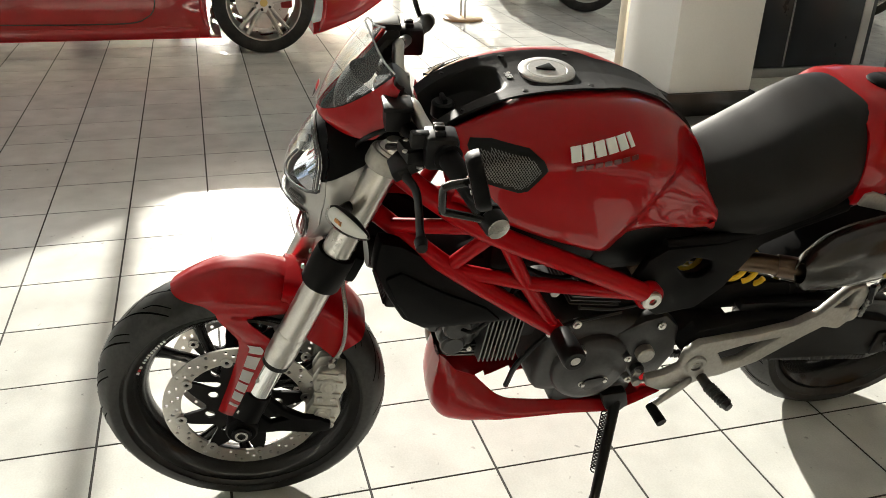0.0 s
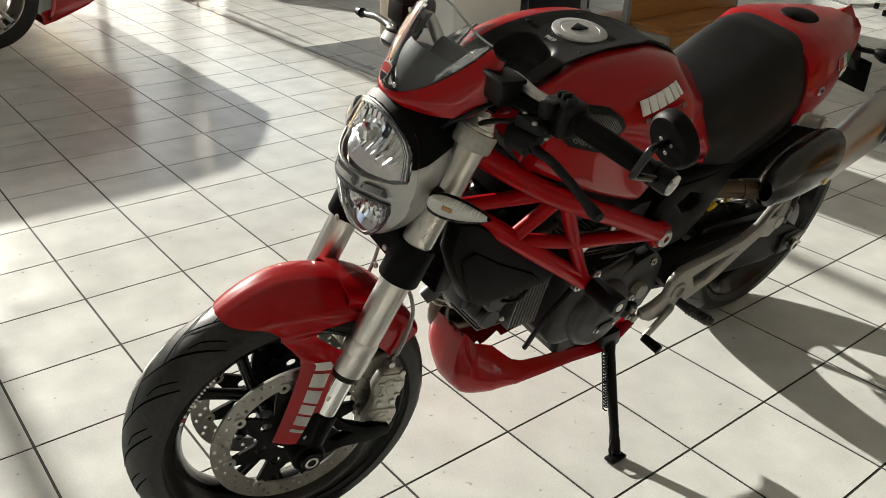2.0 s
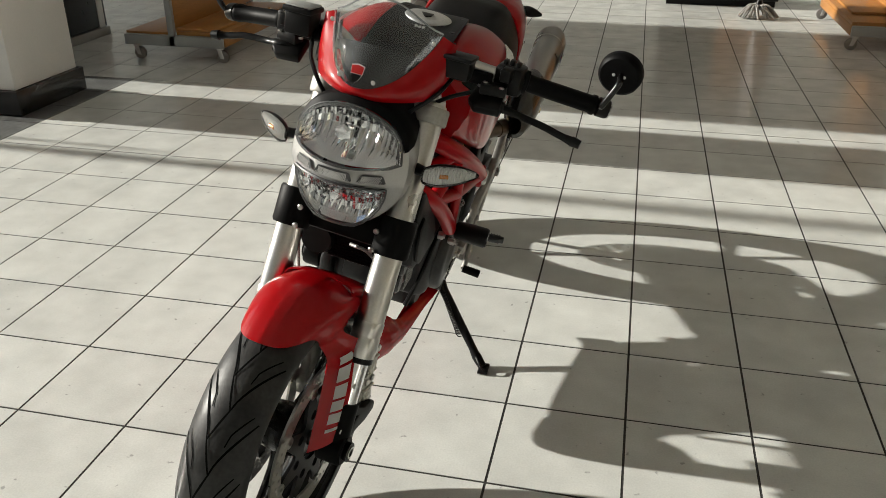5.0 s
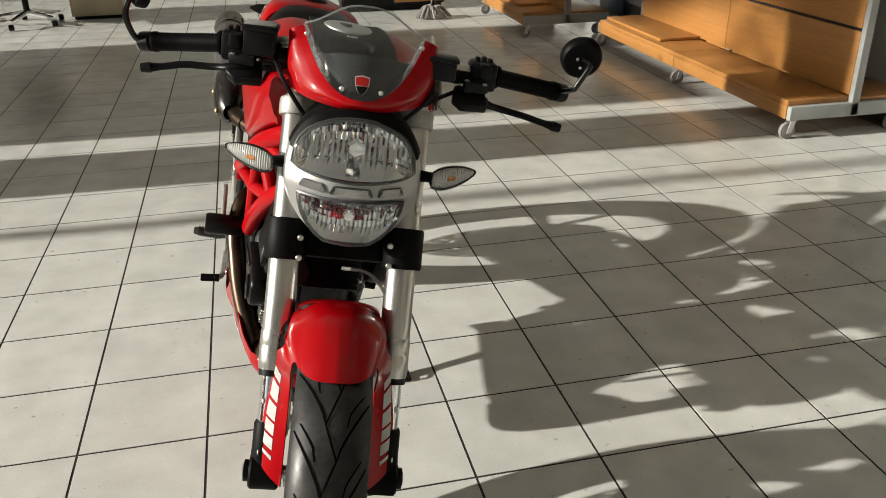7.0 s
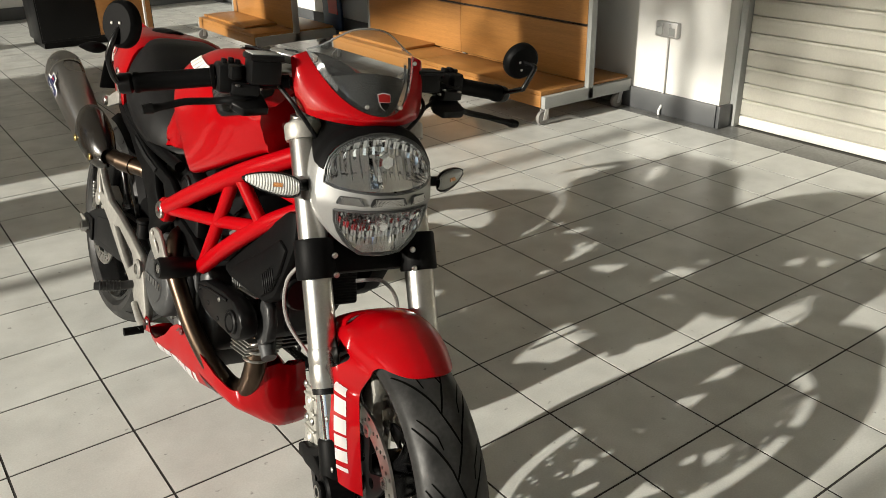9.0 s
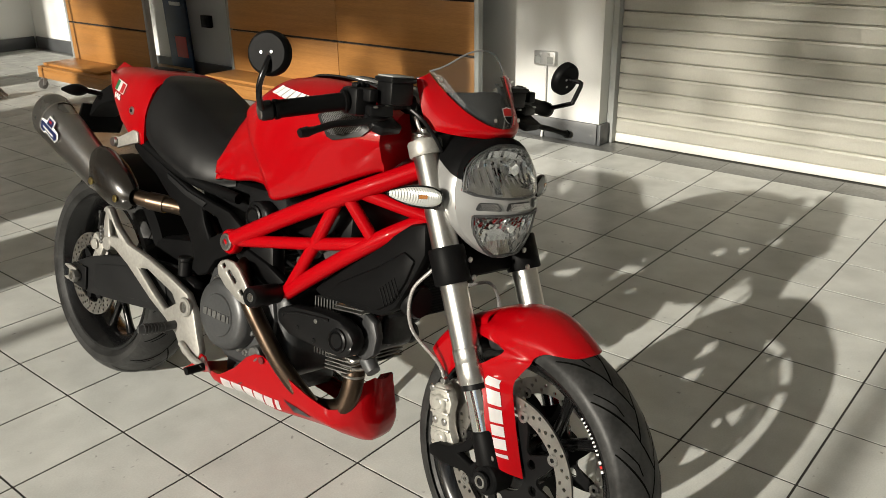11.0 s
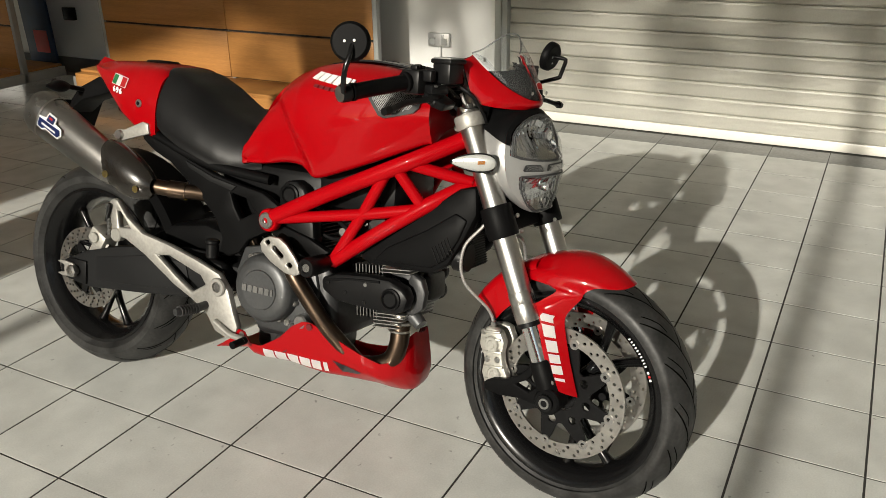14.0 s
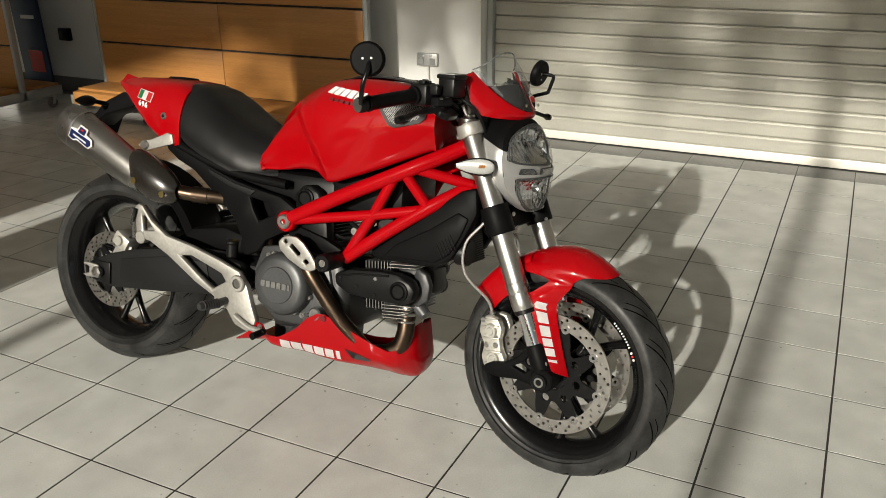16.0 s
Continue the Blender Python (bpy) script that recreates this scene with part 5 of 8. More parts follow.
for k in range(25):
    y = 0.925 + 0.36 * k / 24
    t, b, w = ip(y, TLY, TL_T), ip(y, TLY, TL_B), ip(y, TLY, TL_W)
    h = [Vector(p) for p in ((0, 0, t), (w * 0.5, 0, t - 0.004), (w * 0.80, 0, t - 0.022), (w * 0.97, 0, t - (t - b) * 0.45), (w, 0, t - (t - b) * 0.75), (w * 0.97, 0, b), (w * 0.8, 0, b + 0.006), (0, 0, b + 0.03))]
    hh = curve(h, 3)
    rings.append([(p.x, y, p.z) for p in hh] + [(-p.x, y, p.z) for p in reversed(hh[1:-1])])
tail = part("tail_cowl", loft(rings), M_RED, bike, "red single-seat tail cowl with a flag sticker")
part("tail_pad", loft([[(0.044 * math.cos(a) * f, 1.05 + 0.050 * math.sin(a) * f, z - (0.044 * math.cos(a) * f) ** 2 * 2.0) for a in [2 * math.pi * k / 24 for k in range(24)]] for f, z in ((1.0, 0.925), (0.98, 0.933), (0.9, 0.936), (0.2, 0.937))]), M_MATT, tail, "black grip pad")


def tail_w(y, z):
    t, b, w = ip(y, TLY, TL_T), ip(y, TLY, TL_B), ip(y, TLY, TL_W)
    h = curve([Vector(p) for p in ((0, 0, t), (w * 0.5, 0, t - 0.004), (w * 0.80, 0, t - 0.022), (w * 0.97, 0, t - (t - b) * 0.45), (w, 0, t - (t - b) * 0.75), (w * 0.97, 0, b))], 4)
    return float(np.interp(-z, [-p.z for p in h], [p.x for p in h]))


for s in (1, -1):
    def tp(y, z, d=0.001):
        return Vector((s * (tail_w(y, z) + d), y, z))

    small = lambda v, about: about + (v - about) * 0.80
    bm = bmesh.new()
    bm.faces.new([bm.verts.new(tp(small(a, 1.075), small(b, 0.872), 0.0034)) for a, b in ((1.117, 0.900), (1.031, 0.887), (1.036, 0.852), (1.122, 0.865))])
    bmesh.ops.solidify(bm, geom=bm.faces[:], thickness=0.0008)
    part("flag_backing", bm, M_WHITE, tail)
    for k, mtl in enumerate((M_GREEN, M_WHITE, M_REDVINYL)):
        y0 = 1.108 - 0.026 * k
        bm = bmesh.new()
        bm.faces.new([bm.verts.new(tp(small(a, 1.075), small(b, 0.872), 0.0042)) for a, b in ((y0 + 0.005, 0.897 - 0.004 * k), (y0 - 0.0205, 0.893 - 0.004 * k), (y0 - 0.0155, 0.863 - 0.004 * k), (y0 + 0.010, 0.867 - 0.004 * k))])
        bmesh.ops.solidify(bm, geom=bm.faces[:], thickness=0.0008)
        part("flag_stripe", bm, mtl, tail)
    for i, ch in enumerate("696"):
        y = 1.080 + (-0.017 + 0.017 * i) * s
        z = 0.849 + 0.12 * (y - 1.082)
        lettering("letter", ch, 0.021, axes(tp(y, z, 0.0036), (tp(y + 0.01, z) - tp(y - 0.01, z)) * s, tp(y, z + 0.006) - tp(y, z - 0.006)), M_WHITE, tail, depth=0.0008, width=1.3)
    part("tail_screw", disc(tp(0.985, 0.822, -0.001), 0.011, 0.004 * s, "x", 20), M_SILVER, tail)
    part("tail_screw_core", disc(tp(0.985, 0.822, 0.003), 0.005, 0.0015 * s, "x", 12), M_BLACK, tail)


# -- trellis frame --
def frame_side(s):
    q = lambda x, y, z: (x * s, y, z)
    main = [("main_tube", [q(0.050, -0.004, 0.862), q(0.105, 0.075, 0.812), q(0.150, 0.175, 0.757), q(0.162, 0.36, 0.666), q(0.168, 0.520, 0.582)], 0.0195),
            ("lower_tube", [q(0.045, -0.004, 0.745), q(0.085, 0.045, 0.716), q(0.122, 0.115, 0.668), q(0.140, 0.23, 0.585), q(0.145, 0.340, 0.503)], 0.0175)]
    thin = [("strut", [q(0.150, 0.180, 0.752), q(0.122, 0.118, 0.668)]), ("strut", [q(0.150, 0.200, 0.748), q(0.150, 0.260, 0.632), q(0.144, 0.338, 0.508)]),
            ("strut", [q(0.166, 0.510, 0.584), q(0.150, 0.260, 0.632), q(0.124, 0.122, 0.662)]), ("strut", [q(0.142, 0.155, 0.765), q(0.075, 0.020, 0.735)])]
    f = trellis
    for n, p, r in main:
        part(n, tube(curve(p, 5), r, 20), M_FRAME, f)
    for n, p in thin:
        part(n, tube(p, 0.0138, 18), M_FRAME, f)
    part("pivot_boss", lathe([(0.016, 0), (0.026, 0), (0.029, 0.004 * s), (0.029, 0.022 * s), (0.026, 0.026 * s), (0.016, 0.026 * s)], 28, "x", q(0.152, 0.518, 0.580), closed=True), M_FRAME, f)
    part("pivot_bolt", lathe([(0, 0.004 * s), (0.007, 0.004 * s), (0.008, 0.009 * s), (0.017, 0.009 * s), (0.0205, 0.006 * s), (0.0205, 0), (0, 0)], 20, "x", q(0.1785, 0.518, 0.580)), M_SILVER, f)
    # crash bobbin
    part("crash_bobbin", lathe([(0, 0), (0.019, 0), (0.022, 0.004 * s), (0.024, 0.05 * s), (0.024, 0.074 * s), (0.021, 0.080 * s), (0.013, 0.080 * s), (0.012, 0.078 * s), (0, 0.078 * s)], 28, "x", q(0.160, 0.350 if s > 0 else 0.352, 0.500)), M_BLACK, bike, "black crash protector bobbin")
    part("bobbin_bolt", disc(q(0.238, 0.351, 0.500), 0.010, 0.0015 * s, "x", 20), M_SILVER, f)
    part("bobbin_stem", tube([q(0.135, 0.345, 0.502), q(0.162, 0.351, 0.500)], 0.014, 12), M_FRAME, f)


trellis = part("trellis_frame", tube([HEAD + AX * d for d in (-0.20, -0.02)], 0.036, 24), M_FRAME, bike, "red tubular steel trellis frame")
both(frame_side)

# -- engine: two cylinders in an L, covers, fins --
engine = part("engine", join(moved(box(-0.125, 0.125, -0.13, 0.13, -0.105, 0.105, 0.03, 3), Matrix.Translation((0, 0.475, 0.375)) @ Matrix.Rotation(radians(-6), 4, "X")), box(-0.10, 0.10, 0.40, 0.60, 0.21, 0.30, 0.02, 2)), M_ENGINE, bike, "dark air-cooled twin-cylinder engine")


def fins(o, d, u, n, pitch, w, h, name):
    """Stack of cooling fins from o along d."""
    d, u = Vector(d).normalized(), Vector(u).normalized()
    m = axes(o, (1, 0, 0), u)
    for k in range(n):
        f = box(-w, w, -h, h, -0.0016, 0.0016, 0.0007, 1)
        part(name, moved(f, Matrix.Translation(d * pitch * k) @ m), M_FIN, engine)


fins((0, 0.302, 0.429), (0, -1, 0.10), (0, 0.10, 1), 9, 0.0095, 0.088, 0.066, "cooling_fin")
part("barrel_core", tube([(0, 0.37, 0.425), (0, 0.20, 0.44)], 0.060, 20), M_ENGINE, engine)
head = part("cylinder_head", join(moved(box(-0.070, 0.070, -0.036, 0.044, -0.050, 0.048, 0.018, 3), Matrix.Translation((0, 0.175, 0.450)) @ Matrix.Rotation(radians(-6), 4, "X")), moved(box(-0.042, 0.042, -0.014, 0.02, -0.034, 0.034, 0.012, 2), Matrix.Translation((0, 0.132, 0.456)) @ Matrix.Rotation(radians(-6), 4, "X")),
    disc((0.070, 0.165, 0.475), 0.030, 0.022, "x", 20, 0.005), disc((0.070, 0.160, 0.425), 0.026, 0.018, "x", 20, 0.005), disc((-0.070, 0.160, 0.425), 0.03, -0.02, "x", 20, 0.005)), M_ENGINE, engine)
for y, z in ((0.140, 0.49), (0.196, 0.41)):
    bolt((0.076, y, z), 0.006, 0.010, "x", engine)
for k in range(4):
    part("head_fin", moved(box(-0.078, 0.058, -0.026, 0.046, -0.0016, 0.0016, 0.0007, 1), Matrix.Translation((0, 0.178, 0.505 + 0.009 * k)) @ Matrix.Rotation(radians(-6), 4, "X")), M_FIN, engine)
    part("head_fin", moved(box(-0.080, 0.060, -0.022, 0.05, -0.0016, 0.0016, 0.0007, 1), Matrix.Translation((0, 0.180, 0.398 - 0.009 * k)) @ Matrix.Rotation(radians(-6), 4, "X")), M_FIN, engine)
part("plug_lead", tube(curve([(0.085, 0.17, 0.47), (0.115, 0.19, 0.49), (0.11, 0.24, 0.54), (0.09, 0.28, 0.60)], 5), 0.0045, 8), M_BLACK, engine)
fins((0, 0.46, 0.49), (0, 0.18, 1), (0, 1, -0.18), 9, 0.0095, 0.082, 0.06, "cooling_fin")
part("rear_head", moved(box(-0.085, 0.085, -0.07, 0.07, -0.035, 0.05, 0.016, 2), Matrix.Translation((0, 0.485, 0.615))), M_ENGINE, engine)
# belt covers
part("belt_cover", plate([(0.140, 0.470), (0.128, 0.445), (0.135, 0.418), (0.160, 0.402), (0.25, 0.402), (0.33, 0.405), (0.37, 0.425), (0.375, 0.455), (0.33, 0.474), (0.235, 0.485), (0.18, 0.484)], -0.142, -0.100, 0.010), M_BLACK, engine, "black cam belt cover")
part("belt_cap", lathe([(0, -0.004), (0.016, -0.004), (0.019, 0), (0.022, -0.005), (0.026, -0.003), (0.027, 0.004)], 28, "x", (-0.144, 0.172, 0.440)), M_BLACK, engine)
part("belt_cover_upper", plate([(0.44, 0.668), (0.47, 0.682), (0.50, 0.678), (0.52, 0.655), (0.515, 0.56), (0.49, 0.50), (0.44, 0.48), (0.40, 0.50), (0.41, 0.58)], -0.136, -0.095, 0.010), M_BLACK, engine)
part("belt_cap", lathe([(0, -0.004), (0.016, -0.004), (0.019, 0), (0.022, -0.005), (0.026, -0.003), (0.027, 0.004)], 28, "x", (-0.138, 0.482, 0.645)), M_BLACK, engine)
# clutch cover with a raised name strip
cc = Vector((-0.150, 0.530, 0.400))
clutch = part("clutch_cover", lathe([(0.090, 0.03), (0.088, -0.012), (0.082, -0.024), (0.070, -0.030), (0.052, -0.031), (0.050, -0.034), (0, -0.0345)], 48, "x", cc), M_COVER, engine, "grey round clutch cover")
for k in range(8):
    a = 2 * math.pi * k / 8 + 0.3
    part("cover_bolt", disc(cc + Vector((0.014, 0.088 * math.cos(a), 0.088 * math.sin(a))), 0.007, -0.016, "x", 10), M_SILVER, engine)
for k in range(6):
    block("name_block", 0.0135 if k < 5 else 0.006, 0.017, axes(cc + Vector((-0.0352, 0.045 - 0.0178 * k + (0.003 if k == 5 else 0), 0)), (0, -1, 0), (0, 0, 1)), M_FIN, engine, 0.05)
part("oil_filler", disc((-0.12, 0.415, 0.335), 0.02, -0.045, "x", 20, 0.004), M_FIN, engine)
part("oil_filter_cap", disc((-0.11, 0.47, 0.265), 0.026, -0.05, "x", 24, 0.005), M_ENGINE, engine)
part("engine_lower_lug", disc((-0.115, 0.405, 0.30), 0.016, -0.04, "x", 16, 0.003), M_FIN, engine)
# alternator cover on the other side
part("alternator_cover", lathe([(0.088, -0.03), (0.087, 0.008), (0.080, 0.018), (0.068, 0.022), (0.045, 0.024), (0.040, 0.028), (0, 0.029)], 44, "x", (0.128, 0.455, 0.360)), M_ENGINE, engine, "dark round generator cover")
part("inspection_cap", plate([(0.425, 0.335), (0.44, 0.35), (0.475, 0.352), (0.49, 0.340), (0.478, 0.328), (0.455, 0.322), (0.44, 0.318)], 0.157, 0.161, 0.002), M_ENGINE, engine)
for y, z in ((0.432, 0.336), (0.482, 0.340), (0.525, 0.395), (0.54, 0.33), (0.415, 0.43)):
    bolt((0.140, y, z), 0.0085, 0.018, "x", engine)
part("sprocket_cover", plate([(0.56, 0.47), (0.50, 0.44), (0.53, 0.36), (0.56, 0.31), (0.63, 0.30), (0.66, 0.36), (0.65, 0.44), (0.61, 0.48)], 0.090, 0.130, 0.012), M_ENGINE, engine)
part("clutch_slave", disc((0.128, 0.575, 0.385), 0.020, 0.022, "x", 20, 0.003), M_FOOTPLATE, engine)
part("gear_shaft_cap", disc((0.128, 0.570, 0.335), 0.016, 0.018, "x", 20, 0.003), M_ENGINE, engine)
for y, z in ((0.60, 0.455), (0.345, 0.475), (0.40, 0.49)):
    bolt((0.122, y, z), 0.010, 0.014, "x", engine)
part("air_box", join(moved(box(-0.105, 0.105, -0.10, 0.13, -0.07, 0.06, 0.025, 2), Matrix.Translation((0, 0.30, 0.69))), moved(box(-0.075, 0.075, -0.10, 0.10, -0.06, 0.05, 0.02, 2), Matrix.Translation((0, 0.20, 0.59)))), M_BLACK, bike, "black air box inside the frame")
part("battery_tray", box(-0.10, 0.10, 0.40, 0.74, 0.60, 0.705, 0.02), M_BLACK, bike)
part("injector", join(tube([(-0.10, 0.25, 0.60), (-0.07, 0.29, 0.54)], 0.014, 10), tube([(-0.115, 0.24, 0.612), (-0.10, 0.25, 0.60)], 0.02, 10)), M_FIN, engine)
part("wiring", tube(curve([(-0.11, 0.36, 0.60), (-0.12, 0.30, 0.58), (-0.10, 0.24, 0.60), (-0.09, 0.18, 0.56)], 6), 0.006, 8), M_BLACK, engine)
part("wiring", tube(curve([(0.12, 0.50, 0.50), (0.13, 0.42, 0.50), (0.12, 0.36, 0.47), (0.11, 0.30, 0.38), (0.09, 0.29, 0.29)], 6), 0.006, 8), M_BLACK, engine)

# castings and fittings round the heads and the crankcase
part("cam_end_cover", plate([(0.150, 0.500), (0.120, 0.488), (0.108, 0.455), (0.112, 0.415), (0.140, 0.392), (0.162, 0.400), (0.150, 0.440), (0.158, 0.480)], -0.092, -0.068, 0.006), M_ENGINE, engine, "dark cast cam cover end")
part("spigot", tube([(-0.070, 0.150, 0.395), (-0.076, 0.120, 0.372)], [0.020, 0.016], 18), M_COVER, engine)
for k in range(5):
    part("lower_fin", moved(box(-0.112, -0.03, -0.048 + 0.004 * k, 0.040, -0.0016, 0.0016, 0.0007, 1), Matrix.Translation((0, 0.195, 0.392 - 0.0085 * k)) @ Matrix.Rotation(radians(-6), 4, "X")), M_SILVER, engine)
    part("upper_fin", moved(box(-0.108, -0.02, -0.040, 0.046 - 0.005 * k, -0.0016, 0.0016, 0.0007, 1), Matrix.Translation((0, 0.185, 0.496 + 0.0085 * k)) @ Matrix.Rotation(radians(-6), 4, "X")), M_SILVER, engine)
for y, z in ((0.30, 0.432), (0.245, 0.462), (0.245, 0.418), (0.352, 0.448)):
    part("cover_screw", disc((-0.141, y, z), 0.0055, -0.003, "x", 12), M_SILVER if y == 0.245 and z > 0.44 else M_BLACK, engine)
part("cover_rib", tube([(-0.1425, 0.205, 0.476), (-0.1430, 0.300, 0.466), (-0.1425, 0.355, 0.452)], 0.003, 8), M_BLACK, engine)
for y, z, r in ((0.592, 0.470, 0.008), (0.615, 0.405, 0.008), (0.470, 0.318, 0.009), (0.430, 0.455, 0.007), (0.432, 0.395, 0.006), (0.412, 0.372, 0.007), (0.600, 0.330, 0.008)):
    bolt((-0.124, y, z), r, -0.020, "x", engine)
part("crankcase_flange", plate([(0.405, 0.50), (0.385, 0.42), (0.388, 0.33), (0.42, 0.285), (0.56, 0.285), (0.63, 0.33), (0.645, 0.42), (0.62, 0.49), (0.55, 0.505), (0.47, 0.51)], -0.136, -0.118, 0.006), M_COVER, engine)
for y, z in ((0.425, 0.300), (0.455, 0.295)):
    part("oil_plug", lathe([(0, -0.012), (0.011, -0.012), (0.013, -0.009), (0.0175, -0.009), (0.0185, -0.004), (0.0185, 0)], 20, "x", (-0.138, y - 0.01, z + 0.015)), M_COVER, engine)
for x, pts in ((-0.11, [(0.42, 0.62), (0.36, 0.60), (0.30, 0.62), (0.24, 0.66)]), (-0.09, [(0.44, 0.56), (0.38, 0.545), (0.33, 0.56), (0.29, 0.60)]), (-0.12, [(0.58, 0.60), (0.54, 0.585), (0.50, 0.57), (0.45, 0.555)]), (0.11, [(0.42, 0.62), (0.36, 0.60), (0.30, 0.62), (0.24, 0.66)]), (0.125, [(0.60, 0.50), (0.56, 0.52), (0.48, 0.515), (0.40, 0.53)])):
    part("cable", tube(curve([(x, y, z) for y, z in pts], 6), 0.005, 8), M_BLACK, engine)
for x, y, z in ((-0.118, 0.33, 0.575), (-0.115, 0.40, 0.600), (-0.112, 0.27, 0.615), (0.118, 0.34, 0.575), (0.114, 0.42, 0.600), (-0.120, 0.46, 0.585)):
    part("hose_clip", tube([(x - 0.008, y, z), (x + 0.008, y, z)], 0.010, 14), M_SILVER, engine)
part("throttle_body", join(tube([(-0.095, 0.30, 0.585), (-0.095, 0.335, 0.535)], [0.028, 0.024], 18), disc((-0.112, 0.315, 0.56), 0.012, -0.010, "x", 14)), M_COVER, engine)

# black side covers and oil cooler ahead of the engine
for s in (1, -1):
    part("cooler_shroud", plate([(-0.012, 0.735), (-0.020, 0.670), (0.008, 0.605), (0.040, 0.545), (0.080, 0.517), (0.115, 0.513), (0.25, 0.510), (0.285, 0.520), (0.262, 0.545), (0.15, 0.64), (0.08, 0.685), (0.03, 0.722)], 0.080 * s, 0.124 * s, 0.012), M_MATT, bike, "black moulded side shroud")
    part("shroud_facet", plate([(0.000, 0.655), (0.018, 0.606), (0.046, 0.556), (0.084, 0.530), (0.235, 0.523), (0.200, 0.560), (0.100, 0.618), (0.030, 0.668)], 0.120 * s, 0.131 * s, 0.008), M_MATT, bike)
for k in range(6):
    part("shroud_rib", moved(box(-0.0016, 0.0016, -0.0012, 0.0012, -0.020, 0.020, 0.0006, 1), Matrix.Translation((-0.1315, 0.036 + 0.007 * k, 0.592 - 0.006 * k)) @ Matrix.Rotation(radians(-28), 4, "X")), M_BLACK, bike)
cooler = part("oil_cooler", moved(box(-0.058, 0.058, -0.018, 0.018, -0.056, 0.056, 0.006), Matrix.Translation((0, 0.048, 0.575)) @ Matrix.Rotation(radians(-12), 4, "X")), M_BLACK, bike, "black finned oil cooler")
for k in range(18):
    z = -0.055 + 0.110 * k / 17
    part("cooler_fin", moved(box(-0.052, 0.052, -0.021, -0.017, z * 0.9 - 0.0012, z * 0.9 + 0.0012), Matrix.Translation((0, 0.048, 0.575)) @ Matrix.Rotation(radians(-12), 4, "X")), M_MATT, cooler)
part("horn", lathe([(0, -0.01), (0.032, -0.012), (0.036, -0.004), (0.034, 0.02), (0.01, 0.03)], 24, "y", (-0.078, 0.020, 0.560)), M_BLACK, bike, "round black horn")

# -- belly pan --
def pan_bm():
    PY = [0.132, 0.134, 0.138, 0.145, 0.16, 0.18, 0.21, 0.25, 0.30, 0.40, 0.50, 0.60, 0.675]
    LOW = [0.331, 0.296, 0.242, 0.198, 0.178, 0.172, 0.171, 0.175, 0.180, 0.188, 0.194, 0.202, 0.208]
    WID = [0.030, 0.044, 0.058, 0.072, 0.090, 0.106, 0.122, 0.137, 0.149, 0.166, 0.172, 0.172, 0.168]
    TR = ([0.132, 0.142, 0.158, 0.180, 0.200, 0.25, 0.343, 0.385, 0.405, 0.435, 0.47, 0.525, 0.562, 0.580, 0.600, 0.615, 0.675], [0.337, 0.326, 0.298, 0.268, 0.263, 0.282, 0.326, 0.341, 0.340, 0.322, 0.285, 0.250, 0.250, 0.276, 0.280, 0.256, 0.214])
    # the left wall curls inwards to a rim, then drops to a flat strip that runs back to the stand
    XO = ([0.132, 0.145, 0.17, 0.22, 0.28, 0.44, 0.55, 0.60, 0.675], [0.030, 0.050, 0.073, 0.094, 0.106, 0.120, 0.137, 0.125, 0.105])
    XR = ([0.132, 0.150, 0.180, 0.236, 0.262, 0.30, 0.36, 0.44, 0.55, 0.60, 0.675], [0.016, 0.024, 0.034, 0.046, 0.066, 0.082, 0.088, 0.100, 0.120, 0.110, 0.09])
    ZR = ([0.132, 0.155, 0.185, 0.236, 0.256, 0.28, 0.31, 0.36, 0.43, 0.675], [0.337, 0.326, 0.298, 0.282, 0.265, 0.244, 0.234, 0.227, 0.225, 0.216])
    rows = []
    for k in range(71):
        y = 0.132 + 0.543 * (k / 70) ** 1.4
        lo, w = ip(y, PY, LOW), ip(y, PY, WID)

        def half(tp_):
            v = min(1.0, max(0.0, (y - 0.24) / 0.12))
            h = [(w * 1.0, tp_), (w * (0.92 + 0.03 * v), lo + (tp_ - lo) * 0.58), (w * (0.65 + 0.20 * v), lo + min(0.032, (tp_ - lo) * 0.32)), (w * (0.36 + 0.25 * v), lo + 0.010), (w * (0.14 + 0.12 * v), lo - 0.001), (0, lo - 0.003)]
            return curve([Vector((x, 0, z)) for x, z in h], 3)

        xo, xr, zr = ip(y, *XO), ip(y, *XR), ip(y, *ZR)
        L_ = curve([Vector((x, 0, z)) for x, z in ((xr, zr), (xr + (xo - xr) * 0.55, lo + (zr - lo) * 0.72), (xo, lo + (zr - lo) * 0.34), (xo * 0.86, lo + 0.008), (xo * 0.45, lo - 0.001), (0, lo - 0.003))], 3)
        R_ = half(ip(y, *TR))
        back = lambda z: y + max(0.0, z - 0.235) * 0.22 * max(0.0, 1 - (y - 0.132) / 0.11)
        rows.append([(p.x, back(p.z), p.z) for p in L_] + [(-p.x, back(p.z), p.z) for p in reversed(R_[:-1])])
    # wall thickness: an inner skin a little inside the outer one
    rings = []
    for r in rows:
        inner = []
        for x, y, z in r:
            f = min(1.0, max(0.0, (ip(y, PY, LOW) + 0.03 - z) / 0.03))
            inner.append((x - 0.0032 * (1 if x > 0.004 else -1 if x < -0.004 else 0), y, z + 0.0032 * f))
        rings.append(r + inner[::-1])

    def side(y, z):
        """How far out the wall stands at a height."""
        lo, w, tp_ = ip(y, PY, LOW), ip(y, PY, WID), ip(y, *TR)
        return ip(z, [lo, lo + 0.009, lo + min(0.030, (tp_ - lo) * 0.31), lo + (tp_ - lo) * 0.57, tp_], [0.1 * w, 0.61 * w, 0.85 * w, 0.95 * w, w])

    bm = loft(rings)
